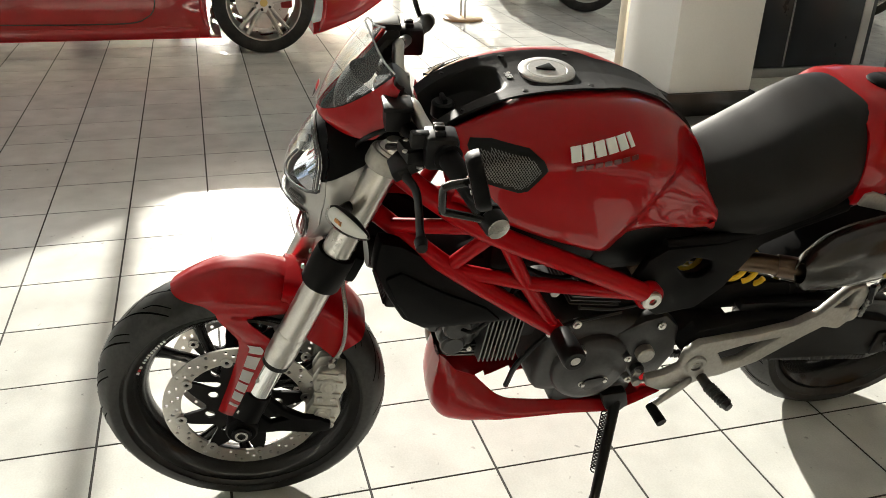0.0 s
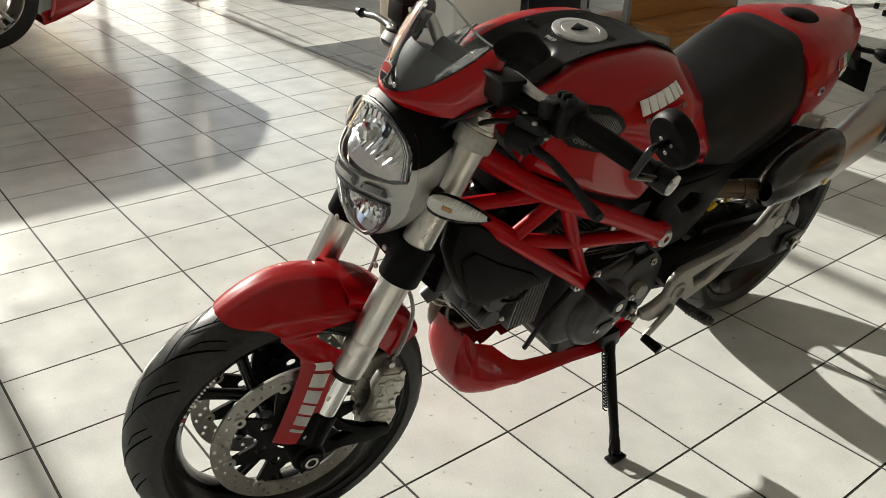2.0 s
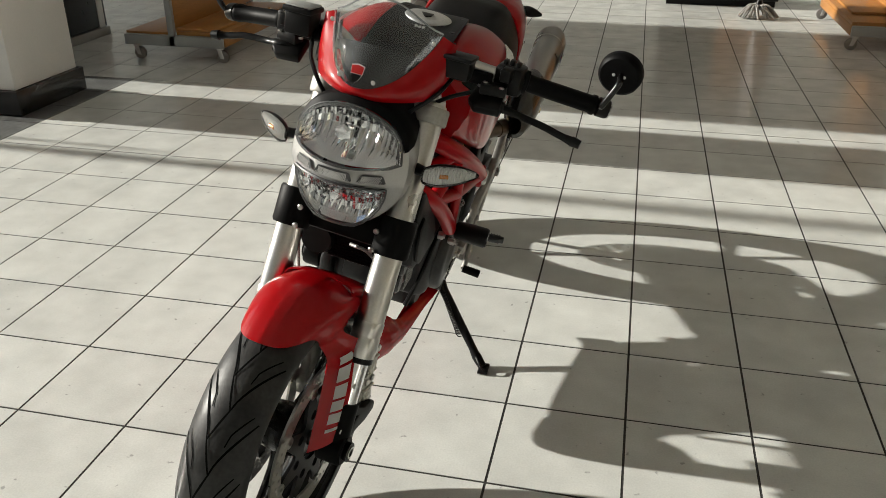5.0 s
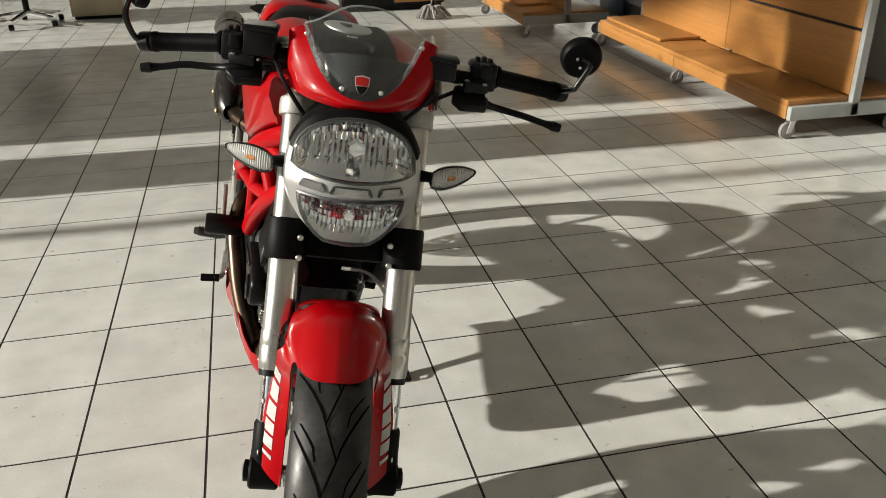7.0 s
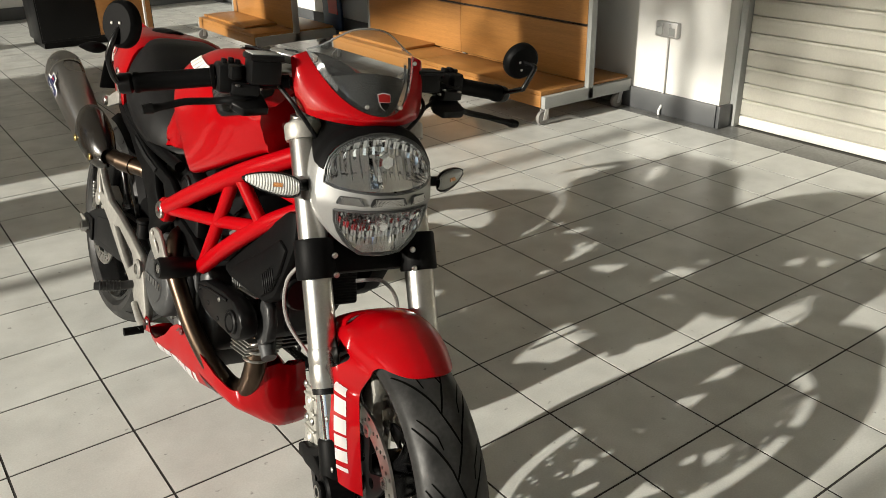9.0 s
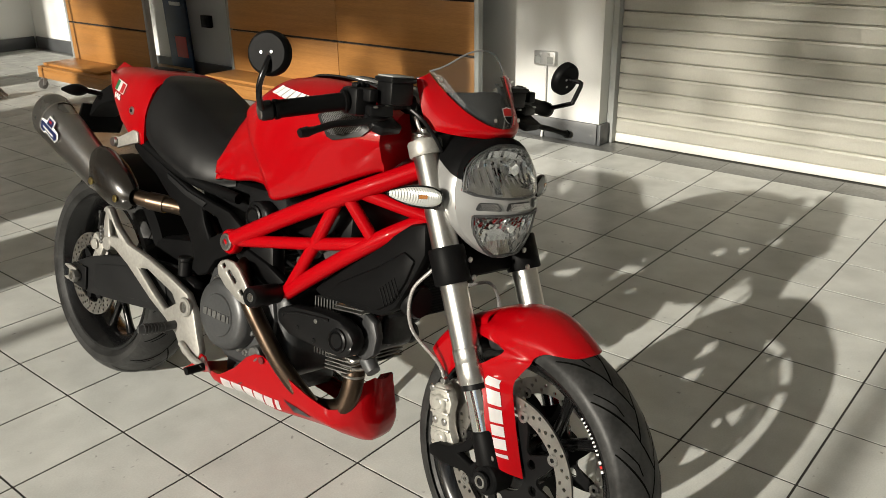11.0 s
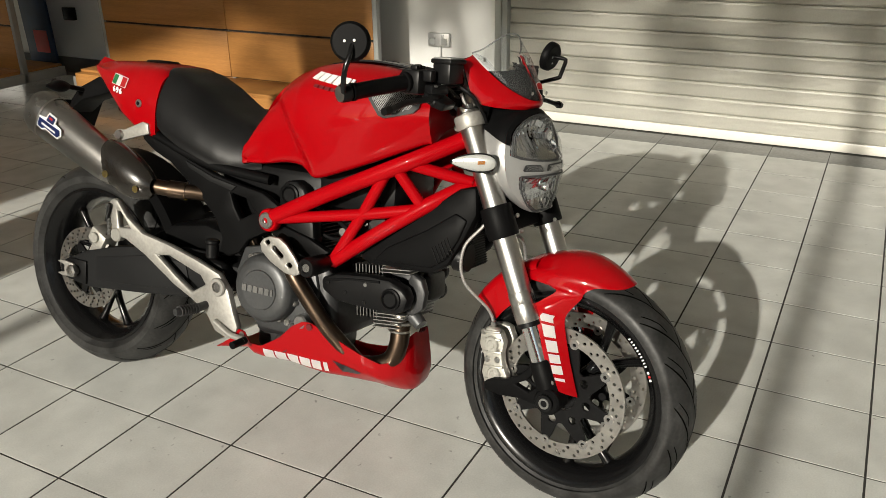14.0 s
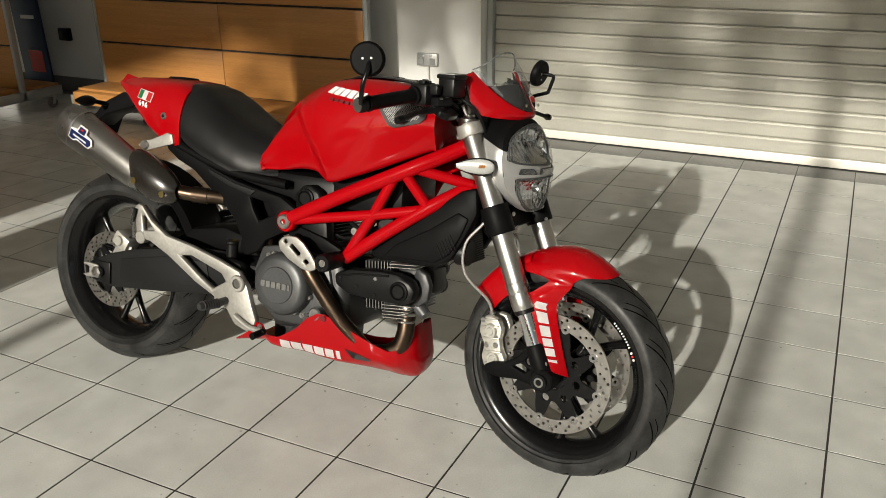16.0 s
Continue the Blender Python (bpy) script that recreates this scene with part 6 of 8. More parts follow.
    # open underside behind the bowl
    hole = [f for f in bm.faces if 0.272 < f.calc_center_median().y < 0.60 and -0.050 < f.calc_center_median().x < 0.064]
    bmesh.ops.delete(bm, geom=hole, context="FACES")
    return bm, PY, WID, side


bm, PY, WID, pan_side = pan_bm()
pan_skin = bvhtree.BVHTree.FromBMesh(bm)
pan = part("belly_pan", bm, M_RED, bike, "red belly pan with a white name strip")
s = -1
us, wd = [-0.085, -0.052, -0.0175, 0.0170, 0.0490, 0.0740], [0.0295, 0.0295, 0.0295, 0.0295, 0.0255, 0.011]
for i in range(6):
    y = 0.420 + us[i] * s
    z = 0.2305 + (y - 0.42) * 0.02
    bm = bmesh.new()
    skin = []
    for r in range(4):
        for c in range(4):
            py, pz = y + wd[i] * (c / 3 - 0.5), z + 0.0265 * (r / 3 - 0.5) + (wd[i] * (c / 3 - 0.5)) * 0.03
            hit = pan_skin.ray_cast(Vector((0.5 * s, py, pz)), Vector((-s, 0, 0)))
            skin.append(bm.verts.new(hit[0] + Vector((0.0016 * s, 0, -0.0006)) if hit[0] else (pan_side(py, pz) * s, py, pz)))
    for r in range(3):
        for c in range(3):
            bm.faces.new((skin[r * 4 + c], skin[r * 4 + c + 1], skin[r * 4 + c + 5], skin[r * 4 + c + 4]))
    bmesh.ops.solidify(bm, geom=bm.faces[:], thickness=0.0006)
    bmesh.ops.recalc_face_normals(bm, faces=bm.faces)
    part("name_block", bm, M_WHITE, pan)
part("pan_screw", disc((ip(0.385, PY, WID) * s, 0.385, 0.330), 0.009, -0.004, "x", 14), M_DARKRED, pan)
part("pan_screw", disc((ip(0.588, PY, WID) * s, 0.588, 0.268), 0.008, 0.004 * s, "x", 14), M_SILVER, pan)
bm = bmesh.new()
skin = lambda a, b: (pan_skin.ray_cast(Vector((0.5 * s, a, b)), Vector((-s, 0, 0)))[0] or Vector((pan_side(a, b) * s, a, b))) + Vector((0.0022 * s, 0, 0))
bm.faces.new([bm.verts.new(skin(a, b)) for a, b in ((0.325, 0.252), (0.305, 0.222), (0.262, 0.222), (0.252, 0.230), (0.288, 0.243))])
bmesh.ops.solidify(bm, geom=bm.faces[:], thickness=0.0016)
bmesh.ops.recalc_face_normals(bm, faces=bm.faces)
part("pan_vent", bm, M_COVER, pan)

# -- exhaust --
exhaust = part("exhaust", tube(curve([(-0.065, 0.180, 0.400), (-0.075, 0.176, 0.355), (-0.080, 0.176, 0.31), (-0.084, 0.195, 0.266), (-0.090, 0.26, 0.240), (-0.085, 0.40, 0.235)], 6), 0.024, 18), M_PIPE, bike, "heat-tinted steel exhaust with twin high silencers")
part("exhaust_flange", join(disc((-0.074, 0.178, 0.366), 0.034, 0.007, "z", 20), disc((-0.070, 0.179, 0.384), 0.029, 0.012, "z", 20), disc((-0.078, 0.177, 0.345), 0.028, 0.006, "z", 20)), M_STEEL, exhaust)
part("down_pipe", tube(curve([(-0.08, 0.50, 0.53), (-0.145, 0.490, 0.525), (-0.168, 0.445, 0.468), (-0.160, 0.395, 0.40), (-0.145, 0.345, 0.335), (-0.120, 0.29, 0.272), (-0.105, 0.272, 0.246), (-0.085, 0.31, 0.236)], 6), 0.021, 18), M_PIPE, exhaust)
gp = [(0.516, 0.527), (0.505, 0.541), (0.486, 0.549), (0.458, 0.549), (0.436, 0.536), (0.412, 0.512), (0.391, 0.486), (0.394, 0.470), (0.412, 0.462), (0.438, 0.466), (0.482, 0.486), (0.510, 0.508)]
slot = lambda cy, cz, ln: [(cy + (ln * c - 0.0055 * q) * 0.79, cz + (ln * c + 0.0075 * q) * 0.61) for c, q in ((-1, -1), (1, -1), (1.15, 0), (1, 1), (-1, 1), (-1.15, 0))]
guardp = plate(gp, -0.206, -0.196, 0.004, [slot(0.461, 0.514, 0.017), slot(0.424, 0.487, 0.006), slot(0.492, 0.533, 0.005)])
part("heat_guard", guardp, M_FOOTPLATE, exhaust, "slotted pale heat guard")
for s in (1, -1):
    a, b = Vector((0.205 * s, 1.005, 0.640)), Vector((0.214 * s, 1.290, 0.772))
    d = (b - a).normalized()
    side = Vector((1, 0, 0))
    up = d.cross(side).normalized()

    def oval(t, rx, rz):
        p = a + d * t
        return [p + side * rx * math.cos(2 * math.pi * k / 32) + up * rz * (1.0 if math.sin(2 * math.pi * k / 32) > 0 else 1.08) * abs(math.sin(2 * math.pi * k / 32)) ** 0.85 * (1 if math.sin(2 * math.pi * k / 32) > 0 else -1) for k in range(32)]

    ln = (b - a).length
    muff = part("silencer", loft([oval(-0.03, 0.022, 0.024), oval(-0.01, 0.036, 0.040), oval(0.02, 0.040, 0.048), oval(ln * 0.5, 0.045, 0.056), oval(ln - 0.045, 0.048, 0.061)], True, False), M_TITAN, exhaust, "satin metal silencer with a carbon heat shield")
    part("end_cap", loft([oval(ln - 0.048, 0.049, 0.062), oval(ln - 0.012, 0.0492, 0.0625), oval(ln + 0.010, 0.043, 0.054), oval(ln + 0.016, 0.030, 0.036), oval(ln + 0.004, 0.024, 0.026), oval(ln - 0.03, 0.022, 0.024)], True, False), M_TITAN, muff)
    part("outlet", loft([oval(ln - 0.028, 0.0215, 0.0235), oval(ln - 0.030, 0.001, 0.001)], True, False), M_DARKGAP, muff)
    part("strap", loft([oval(ln - 0.052, 0.0500, 0.063), oval(ln - 0.046, 0.0500, 0.063)], True, False), M_STEEL, muff)
    # sticker: plain shapes
    mlab = axes(a + d * (ln * 0.68) + side * s * 0.0465 - up * 0.014, d * (-1 if s < 0 else 1), -up)
    for nm_, poly, mt, off in (("label_edge", [(-0.038, -0.022), (-0.020, -0.024), (-0.010, -0.016), (0.030, -0.018), (0.040, -0.004), (0.034, 0.010), (0.014, 0.012), (0.012, 0.026), (-0.014, 0.026), (-0.016, 0.012), (-0.036, 0.006)], M_WHITE, 0.0), ("label_blue", [(-0.034, -0.019), (-0.020, -0.020), (-0.010, -0.012), (0.028, -0.014), (0.036, -0.004), (0.031, 0.006), (-0.033, 0.003)], M_NAVY, 0.0012), ("label_blue", [(-0.012, 0.0062), (0.010, 0.0072), (0.009, 0.022), (-0.011, 0.022)], M_NAVY, 0.0012), ("label_red", [(-0.006, 0.014), (0.004, 0.014), (0.003, 0.019), (-0.006, 0.019)], M_REDVINYL, 0.002), ("label_bar", [(-0.022, -0.009), (0.022, -0.008), (0.022, -0.003), (-0.022, -0.004)], M_WHITE, 0.002)):
        bm = bmesh.new()
        bm.faces.new([bm.verts.new((x * 1.25, y * 1.15, off + 0.006 - 7.0 * y * y)) for x, y in poly])
        bmesh.ops.solidify(bm, geom=bm.faces[:], thickness=0.0008)
        part(nm_, moved(bm, mlab), mt, muff)
    SH = ((0.872, 0.616, 0.020), (0.885, 0.618, 0.036), (0.910, 0.625, 0.050), (0.945, 0.636, 0.061), (0.985, 0.650, 0.065), (1.015, 0.662, 0.061), (1.032, 0.670, 0.052)) if s < 0 else ((0.822, 0.626, 0.024), (0.832, 0.632, 0.044), (0.870, 0.648, 0.062), (0.930, 0.662, 0.071), (0.985, 0.670, 0.073), (1.020, 0.678, 0.067), (1.042, 0.684, 0.056))
    sh = loft([[(s * (0.203 + r * 0.70 * math.cos(an)), y, z + r * math.sin(an)) for an in [2 * math.pi * k / 28 for k in range(28)]] for y, z, r in SH], True, False)
    bmesh.ops.solidify(sh, geom=sh.faces[:], thickness=0.003)
    bmesh.ops.recalc_face_normals(sh, faces=sh.faces)
    part("heat_shield", sh, M_CARBON, muff, "dark carbon heat shield")
    for y, z, x in (((1.000, 0.636, 0.2455), (0.905, 0.608, 0.233)) if s < 0 else ((0.988, 0.640, 0.247), (0.871, 0.632, 0.235))):
        part("brass_bolt", disc((s * x, y, z), 0.0095, 0.006 * s, "x", 16), M_BRASS, muff)
    part("link_pipe", tube(curve([a + d * 0.02, (0.200 * s, 0.94, 0.622), (0.172 * s, 0.84, 0.611), (0.130 * s, 0.76, 0.606), (0.098 * s, 0.700, 0.580), (0.075 * s, 0.655, 0.52), (0.05 * s, 0.60, 0.42)], 6), 0.0205, 18), M_PIPE, exhaust)
    part("pipe_clamp", tube([(0.155 * s, 0.805, 0.6095), (0.175 * s, 0.845, 0.612)], 0.0235, 18), M_PIPE, exhaust)
    hb = plate([(1.075, 0.728), (1.060, 0.745), (1.030, 0.748), (0.965, 0.775), (0.945, 0.772), (0.940, 0.745), (1.0, 0.728), (1.04, 0.716)], 0.146 * s, 0.158 * s, 0.003)
    part("silencer_hanger", hb, M_FOOTPLATE, bike, "pale cast silencer bracket")
    part("hanger_bolt", disc((0.158 * s, 1.045, 0.732), 0.013, 0.010 * s, "x", 18), M_SILVER, exhaust)

# -- rear subframe, shock, swingarm, footrest hangers --
for s in (1, -1):
    if s < 0:
        cover = [(0.974, 0.750), (0.887, 0.722), (0.815, 0.697), (0.716, 0.666), (0.630, 0.650), (0.559, 0.640), (0.505, 0.612), (0.500, 0.560), (0.545, 0.540), (0.600, 0.512), (0.628, 0.474), (0.663, 0.457), (0.691, 0.468), (0.685, 0.504), (0.712, 0.554), (0.759, 0.599), (0.814, 0.638), (0.869, 0.678), (0.927, 0.700), (0.970, 0.728)]
        gaps = [[(0.662, 0.626), (0.605, 0.617), (0.580, 0.588), (0.628, 0.562), (0.648, 0.592)]]
    else:
        cover = [(0.490, 0.600), (0.510, 0.652), (0.545, 0.676), (0.66, 0.676), (0.80, 0.703), (0.93, 0.748), (0.935, 0.728), (0.82, 0.690), (0.755, 0.662), (0.728, 0.610), (0.702, 0.560), (0.650, 0.513), (0.563, 0.503), (0.52, 0.54)]
        gaps = [[(0.578, 0.627), (0.61, 0.647), (0.655, 0.634), (0.662, 0.61), (0.638, 0.595), (0.605, 0.599)]]
    part("side_cover", plate(cover, 0.128 * s, 0.150 * s, 0.006, gaps), M_MATT, bike, "matt black subframe side cover")
    part("seat_rail", tube(curve([(0.130 * s, 0.55, 0.672), (0.136 * s, 0.75, 0.690), (0.136 * s, 0.93, 0.742), (0.10 * s, 1.10, 0.80)], 5), 0.013, 12), M_MATT, bike)
part("cover_trim", plate([(0.812, 0.690), (0.716, 0.659), (0.640, 0.646), (0.655, 0.632), (0.730, 0.648), (0.800, 0.674)], -0.155, -0.149, 0.002), M_PANEL, bike)
part("engine_arm", plate([(0.520, 0.572), (0.415, 0.548), (0.352, 0.522), (0.372, 0.498), (0.484, 0.522), (0.530, 0.538)], -0.146, -0.122, 0.006), M_MATT, bike, "black engine mounting arm")
part("inner_guard", plate([(0.520, 0.575), (0.560, 0.640), (0.680, 0.650), (0.700, 0.560), (0.640, 0.500), (0.560, 0.530)], -0.094, -0.088, 0.003), M_MATT, bike)
shock = part("rear_shock", tube([(0.05, 0.585, 0.61), (0.06, 0.92, 0.495)], 0.019, 14), M_CHROME, bike, "rear shock with a yellow spring")
coil = []
for k in range(140):
    t = k / 139
    c = Vector((0.052, 0.64, 0.591)).lerp(Vector((0.058, 0.850, 0.519)), t)
    an = t * 2 * math.pi * 7
    coil.append(c + Vector((0.034 * math.cos(an), 0.012 * math.sin(an), 0.034 * math.sin(an))))
part("spring", tube(coil, 0.0062, 8), M_YELLOW, shock)
part("shock_reservoir", tube([(0.085, 0.885, 0.53), (0.09, 0.95, 0.51)], 0.022, 16), M_CHROME, shock)
swing = part("swingarm", join(plate([(1.275, 0.345), (1.215, 0.372), (1.10, 0.405), (0.98, 0.428), (0.80, 0.438), (0.70, 0.425), (0.66, 0.38), (0.70, 0.335), (0.80, 0.315), (1.0, 0.288), (1.20, 0.266), (1.28, 0.275)], -0.135, -0.095, 0.008),
                              plate([(1.275, 0.345), (1.215, 0.372), (1.10, 0.405), (0.98, 0.428), (0.80, 0.438), (0.70, 0.425), (0.66, 0.38), (0.70, 0.335), (0.80, 0.315), (1.0, 0.288), (1.20, 0.266), (1.28, 0.275)], 0.095, 0.135, 0.008), box(-0.10, 0.10, 0.66, 0.80, 0.345, 0.42, 0.015)), M_PANEL, bike, "satin black swingarm")
part("swingarm_sticker", plate([(0.985, 0.392), (0.925, 0.398), (0.925, 0.378), (0.985, 0.372)], 0.1352, 0.1362, 0), M_WHITE, swing, "pale sticker on the swingarm")
part("swingarm_rib", plate([(1.16, 0.365), (0.98, 0.402), (0.82, 0.412), (0.80, 0.34), (1.0, 0.31), (1.16, 0.295)], -0.139, -0.135, 0.003), M_PANEL, swing)
for s in (1, -1):
    part("chain_adjuster", plate([(1.27, 0.345), (1.20, 0.345), (1.20, 0.275), (1.27, 0.28), (1.305, 0.295), (1.305, 0.325)], 0.136 * s, 0.143 * s, 0.003), M_BLACK, swing)
    part("adjuster_end", plate([(1.31, 0.33), (1.29, 0.336), (1.245, 0.333), (1.225, 0.312), (1.245, 0.291), (1.29, 0.288), (1.31, 0.294), (1.28, 0.302), (1.28, 0.322)], 0.143 * s, 0.152 * s, 0.003), M_FOOTPLATE, swing)
    part("axle_nut", lathe([(0.010, 0), (0.019, 0), (0.019, 0.012 * s), (0.010, 0.014 * s)], 6, "x", (0.152 * s, RA.y, RA.z), closed=True), M_SILVER, swing)
part("hugger", loft([[(x, RA.y + R * math.cos(a), RA.z + R * math.sin(a)) for x, R in ((-0.092, 0.335), (-0.075, 0.352), (0, 0.36), (0.075, 0.352), (0.092, 0.335))] for a in [radians(92 + 78 * k / 14) for k in range(15)]], False, False), M_MATT, swing, "black rear hugger")
part("swing_brace", join(plate([(0.66, 0.44), (0.72, 0.50), (0.80, 0.515), (0.92, 0.495), (1.02, 0.44), (0.98, 0.42), (0.80, 0.43)], -0.09, 0.09, 0.02)), M_MATT, swing)
chain = []
for k in range(60):
    chain.append((0.098, 0.60 + 0.64 * k / 59, 0.345 - (0.345 - 0.225) * k / 59 + 0.0 - 0.010 * math.sin(math.pi * k / 59)))
part("chain", join(*[box(0.090, 0.106, y - 0.0042, y + 0.0042, z - 0.0065, z + 0.0065, 0.001, 1) for _, y, z in chain]), M_ENGINE, swing, "drive chain")
part("chain_guard", plate([(0.80, 0.47), (1.10, 0.445), (1.22, 0.42), (1.22, 0.405), (1.0, 0.43), (0.80, 0.45)], 0.085, 0.115, 0.003), M_BLACK, swing)
part("warning_label", plate([(0.86, 0.402), (0.965, 0.382), (0.965, 0.352), (0.86, 0.372)], 0.1355, 0.1362, 0), M_WHITE, swing)
rcal = part("rear_caliper", join(moved(box(-0.028, 0.028, -0.030, 0.034, -0.024, 0.024, 0.008), Matrix.Translation((-0.098, 1.175, 0.415)) @ Matrix.Rotation(radians(30), 4, "X")), disc((-0.126, 1.18, 0.418), 0.016, -0.008, "x", 16)), M_GOLD, bike, "small gold rear brake caliper")
part("caliper_bracket", plate([(1.14, 0.40), (1.20, 0.41), (1.235, 0.35), (1.20, 0.33), (1.16, 0.36)], -0.112, -0.104, 0.002), M_FOOTPLATE, rcal)
part("rear_brake_hose", tube(curve([(-0.11, 1.15, 0.43), (-0.13, 1.08, 0.455), (-0.125, 0.95, 0.44), (-0.12, 0.80, 0.445), (-0.13, 0.70, 0.45)], 6), 0.004, 8), M_BLACK, bike)
FP_R = [(1.072, 0.545), (1.058, 0.556), (1.040, 0.552), (1.005, 0.512), (0.945, 0.475), (0.850, 0.460), (0.750, 0.436), (0.672, 0.412), (0.640, 0.372), (0.622, 0.320), (0.606, 0.282), (0.612, 0.252), (0.640, 0.243), (0.682, 0.256), (0.712, 0.296), (0.764, 0.326), (0.829, 0.354), (0.940, 0.418), (1.010, 0.448), (1.060, 0.452), (1.066, 0.490)]
FP_L = [(0.576, 0.338), (0.62, 0.345), (0.652, 0.360), (0.655, 0.400), (0.684, 0.424), (0.811, 0.430), (0.907, 0.442), (0.966, 0.470), (1.013, 0.530), (1.05, 0.540), (1.066, 0.520), (1.069, 0.486), (1.054, 0.438), (1.030, 0.412), (0.985, 0.425), (0.926, 0.392), (0.845, 0.340), (0.76, 0.314), (0.72, 0.312), (0.68, 0.292), (0.615, 0.295), (0.58, 0.315)]
for s, fp in ((-1, FP_R), (1, FP_L)):
    hole = [(0.890, 0.424), (0.847, 0.430), (0.735, 0.396), (0.718, 0.375), (0.765, 0.346), (0.820, 0.378)]
    if s > 0:
        hole = [(0.88, 0.410), (0.80, 0.402), (0.735, 0.388), (0.76, 0.352), (0.80, 0.355)]
    hang = part("footrest_hanger", plate(fp, 0.150 * s, 0.172 * s, 0.006, [hole, [(1.040, 0.525), (1.030, 0.522), (0.992, 0.482), (1.035, 0.476)]]), M_FOOTPLATE, bike, "pale cast alloy footrest hanger")
    y, z = (0.672, 0.378) if s < 0 else (0.685, 0.366)
    part("hanger_boss", lathe([(0.014, 0.002), (0.024, 0.002), (0.025, 0.006), (0.022, 0.010), (0.014, 0.010)] if s > 0 else [(0.014, -0.002), (0.024, -0.002), (0.025, -0.006), (0.022, -0.010), (0.014, -0.010)], 24, "x", (0.170 * s, y, z), closed=True), M_FOOTPLATE, hang)
    bolt((0.168 * s, y, z), 0.013, 0.008 * s, "x", hang)
    peg = tube([(0.165 * s, 0.712, 0.322), (0.195 * s, 0.716, 0.318), (0.245 * s, 0.728, 0.316), (0.262 * s, 0.732, 0.316)], [0.011, 0.012, 0.0125, 0.010], 10)
    part("footrest", peg, M_ENGINE, hang, "ribbed footrest")
    for k in range(7):
        part("footrest_rib", tube([(s * (0.20 + 0.008 * k), 0.7178 + 0.0018 * k, 0.3172), (s * (0.203 + 0.008 * k), 0.718 + 0.0018 * k, 0.3172)], 0.0145, 10), M_ENGINE, hang)
    part("toe_guard", tube([(0.176 * s, 1.075, 0.49), (0.178 * s, 1.06, 0.54)], 0.006, 8), M_BLACK, hang)
    part("rear_peg_clevis", join(disc((0.150 * s, 1.045, 0.455), 0.02, 0.025 * s, "x", 18, 0.003)), M_FOOTPLATE, hang)
    for k in range(9):
        part("peg_tooth", disc((0.172 * s, 1.066 + 0.001 * k, 0.455 + 0.010 * k), 0.006, 0.008 * s, "x", 8), M_FIN, hang)
# gear and brake pedals
gear = part("gear_lever", tube(curve([(0.165, 0.690, 0.312), (0.178, 0.675, 0.318), (0.180, 0.64, 0.29), (0.182, 0.600, 0.262)], 4), 0.008, 10), M_FOOTPLATE, bike, "cast gear lever with a rubber tip")
part("gear_tip", tube([(0.180, 0.600, 0.262), (0.228, 0.606, 0.256)], [0.011, 0.012], 12), M_MATT, gear)
part("gear_rod", tube([(0.172, 0.688, 0.318), (0.160, 0.56, 0.322)], 0.004, 8), M_SILVER, gear)
part("gear_arm", join(disc((0.150, 0.56, 0.322), 0.010, 0.016, "x", 12), tube([(0.15, 0.56, 0.322), (0.15, 0.565, 0.345)], 0.008, 8)), M_FOOTPLATE, gear)
brk = part("brake_pedal", tube(curve([(-0.178, 0.675, 0.285), (-0.182, 0.62, 0.262), (-0.186, 0.575, 0.262), (-0.205, 0.560, 0.262)], 4), 0.008, 10), M_FOOTPLATE, bike, "cast brake pedal")
part("pedal_tip", tube([(-0.190, 0.562, 0.262), (-0.235, 0.566, 0.258)], 0.010, 12), M_MATT, brk)
part("brake_reservoir", join(disc((-0.150, 0.715, 0.445), 0.017, 0.040, "z", 20, 0.003), disc((-0.150, 0.715, 0.484), 0.019, 0.010, "z", 20, 0.002)), M_BLACK, bike, "small round brake fluid pot")
# side stand
stand = part("side_stand", tube([(0.135, 0.545, 0.235), (0.15, 0.535, 0.215), (0.300, 0.446, 0.088)], [0.013, 0.013, 0.0105], 14), M_BLACK, bike, "black side stand resting on the floor")
part("stand_foot", moved(box(-0.012, 0.016, -0.028, 0.020, -0.004, 0.004, 0.0035), Matrix.Translation((0.316, 0.436, 0.0765)) @ Matrix.Rotation(radians(-12.6), 4, "Y")), M_BLACK, stand)
part("stand_lug", tube([(0.276, 0.460, 0.106), (0.292, 0.450, 0.094), (0.314, 0.437, 0.078)], [0.0105, 0.0135, 0.0115], 12), M_BLACK, stand)
part("stand_hook", tube(curve([(0.290, 0.440, 0.100), (0.306, 0.418, 0.094), (0.324, 0.416, 0.078), (0.326, 0.430, 0.074)], 5), 0.0028, 8), M_BLACK, stand)
part("stand_bracket", plate([(0.50, 0.27), (0.56, 0.27), (0.575, 0.225), (0.55, 0.20), (0.52, 0.22)], 0.118, 0.142, 0.004), M_BLACK, stand)
spr = []
for k in range(120):
    t = k / 119
    c = Vector((0.150, 0.512, 0.225)).lerp(Vector((0.228, 0.472, 0.128)), t)
    spr.append(c + Vector((0.006 * math.cos(t * 2 * math.pi * 17), 0.006 * math.sin(t * 2 * math.pi * 17), 0)))
part("stand_spring", tube(spr, 0.0018, 5), M_BLACK, stand)
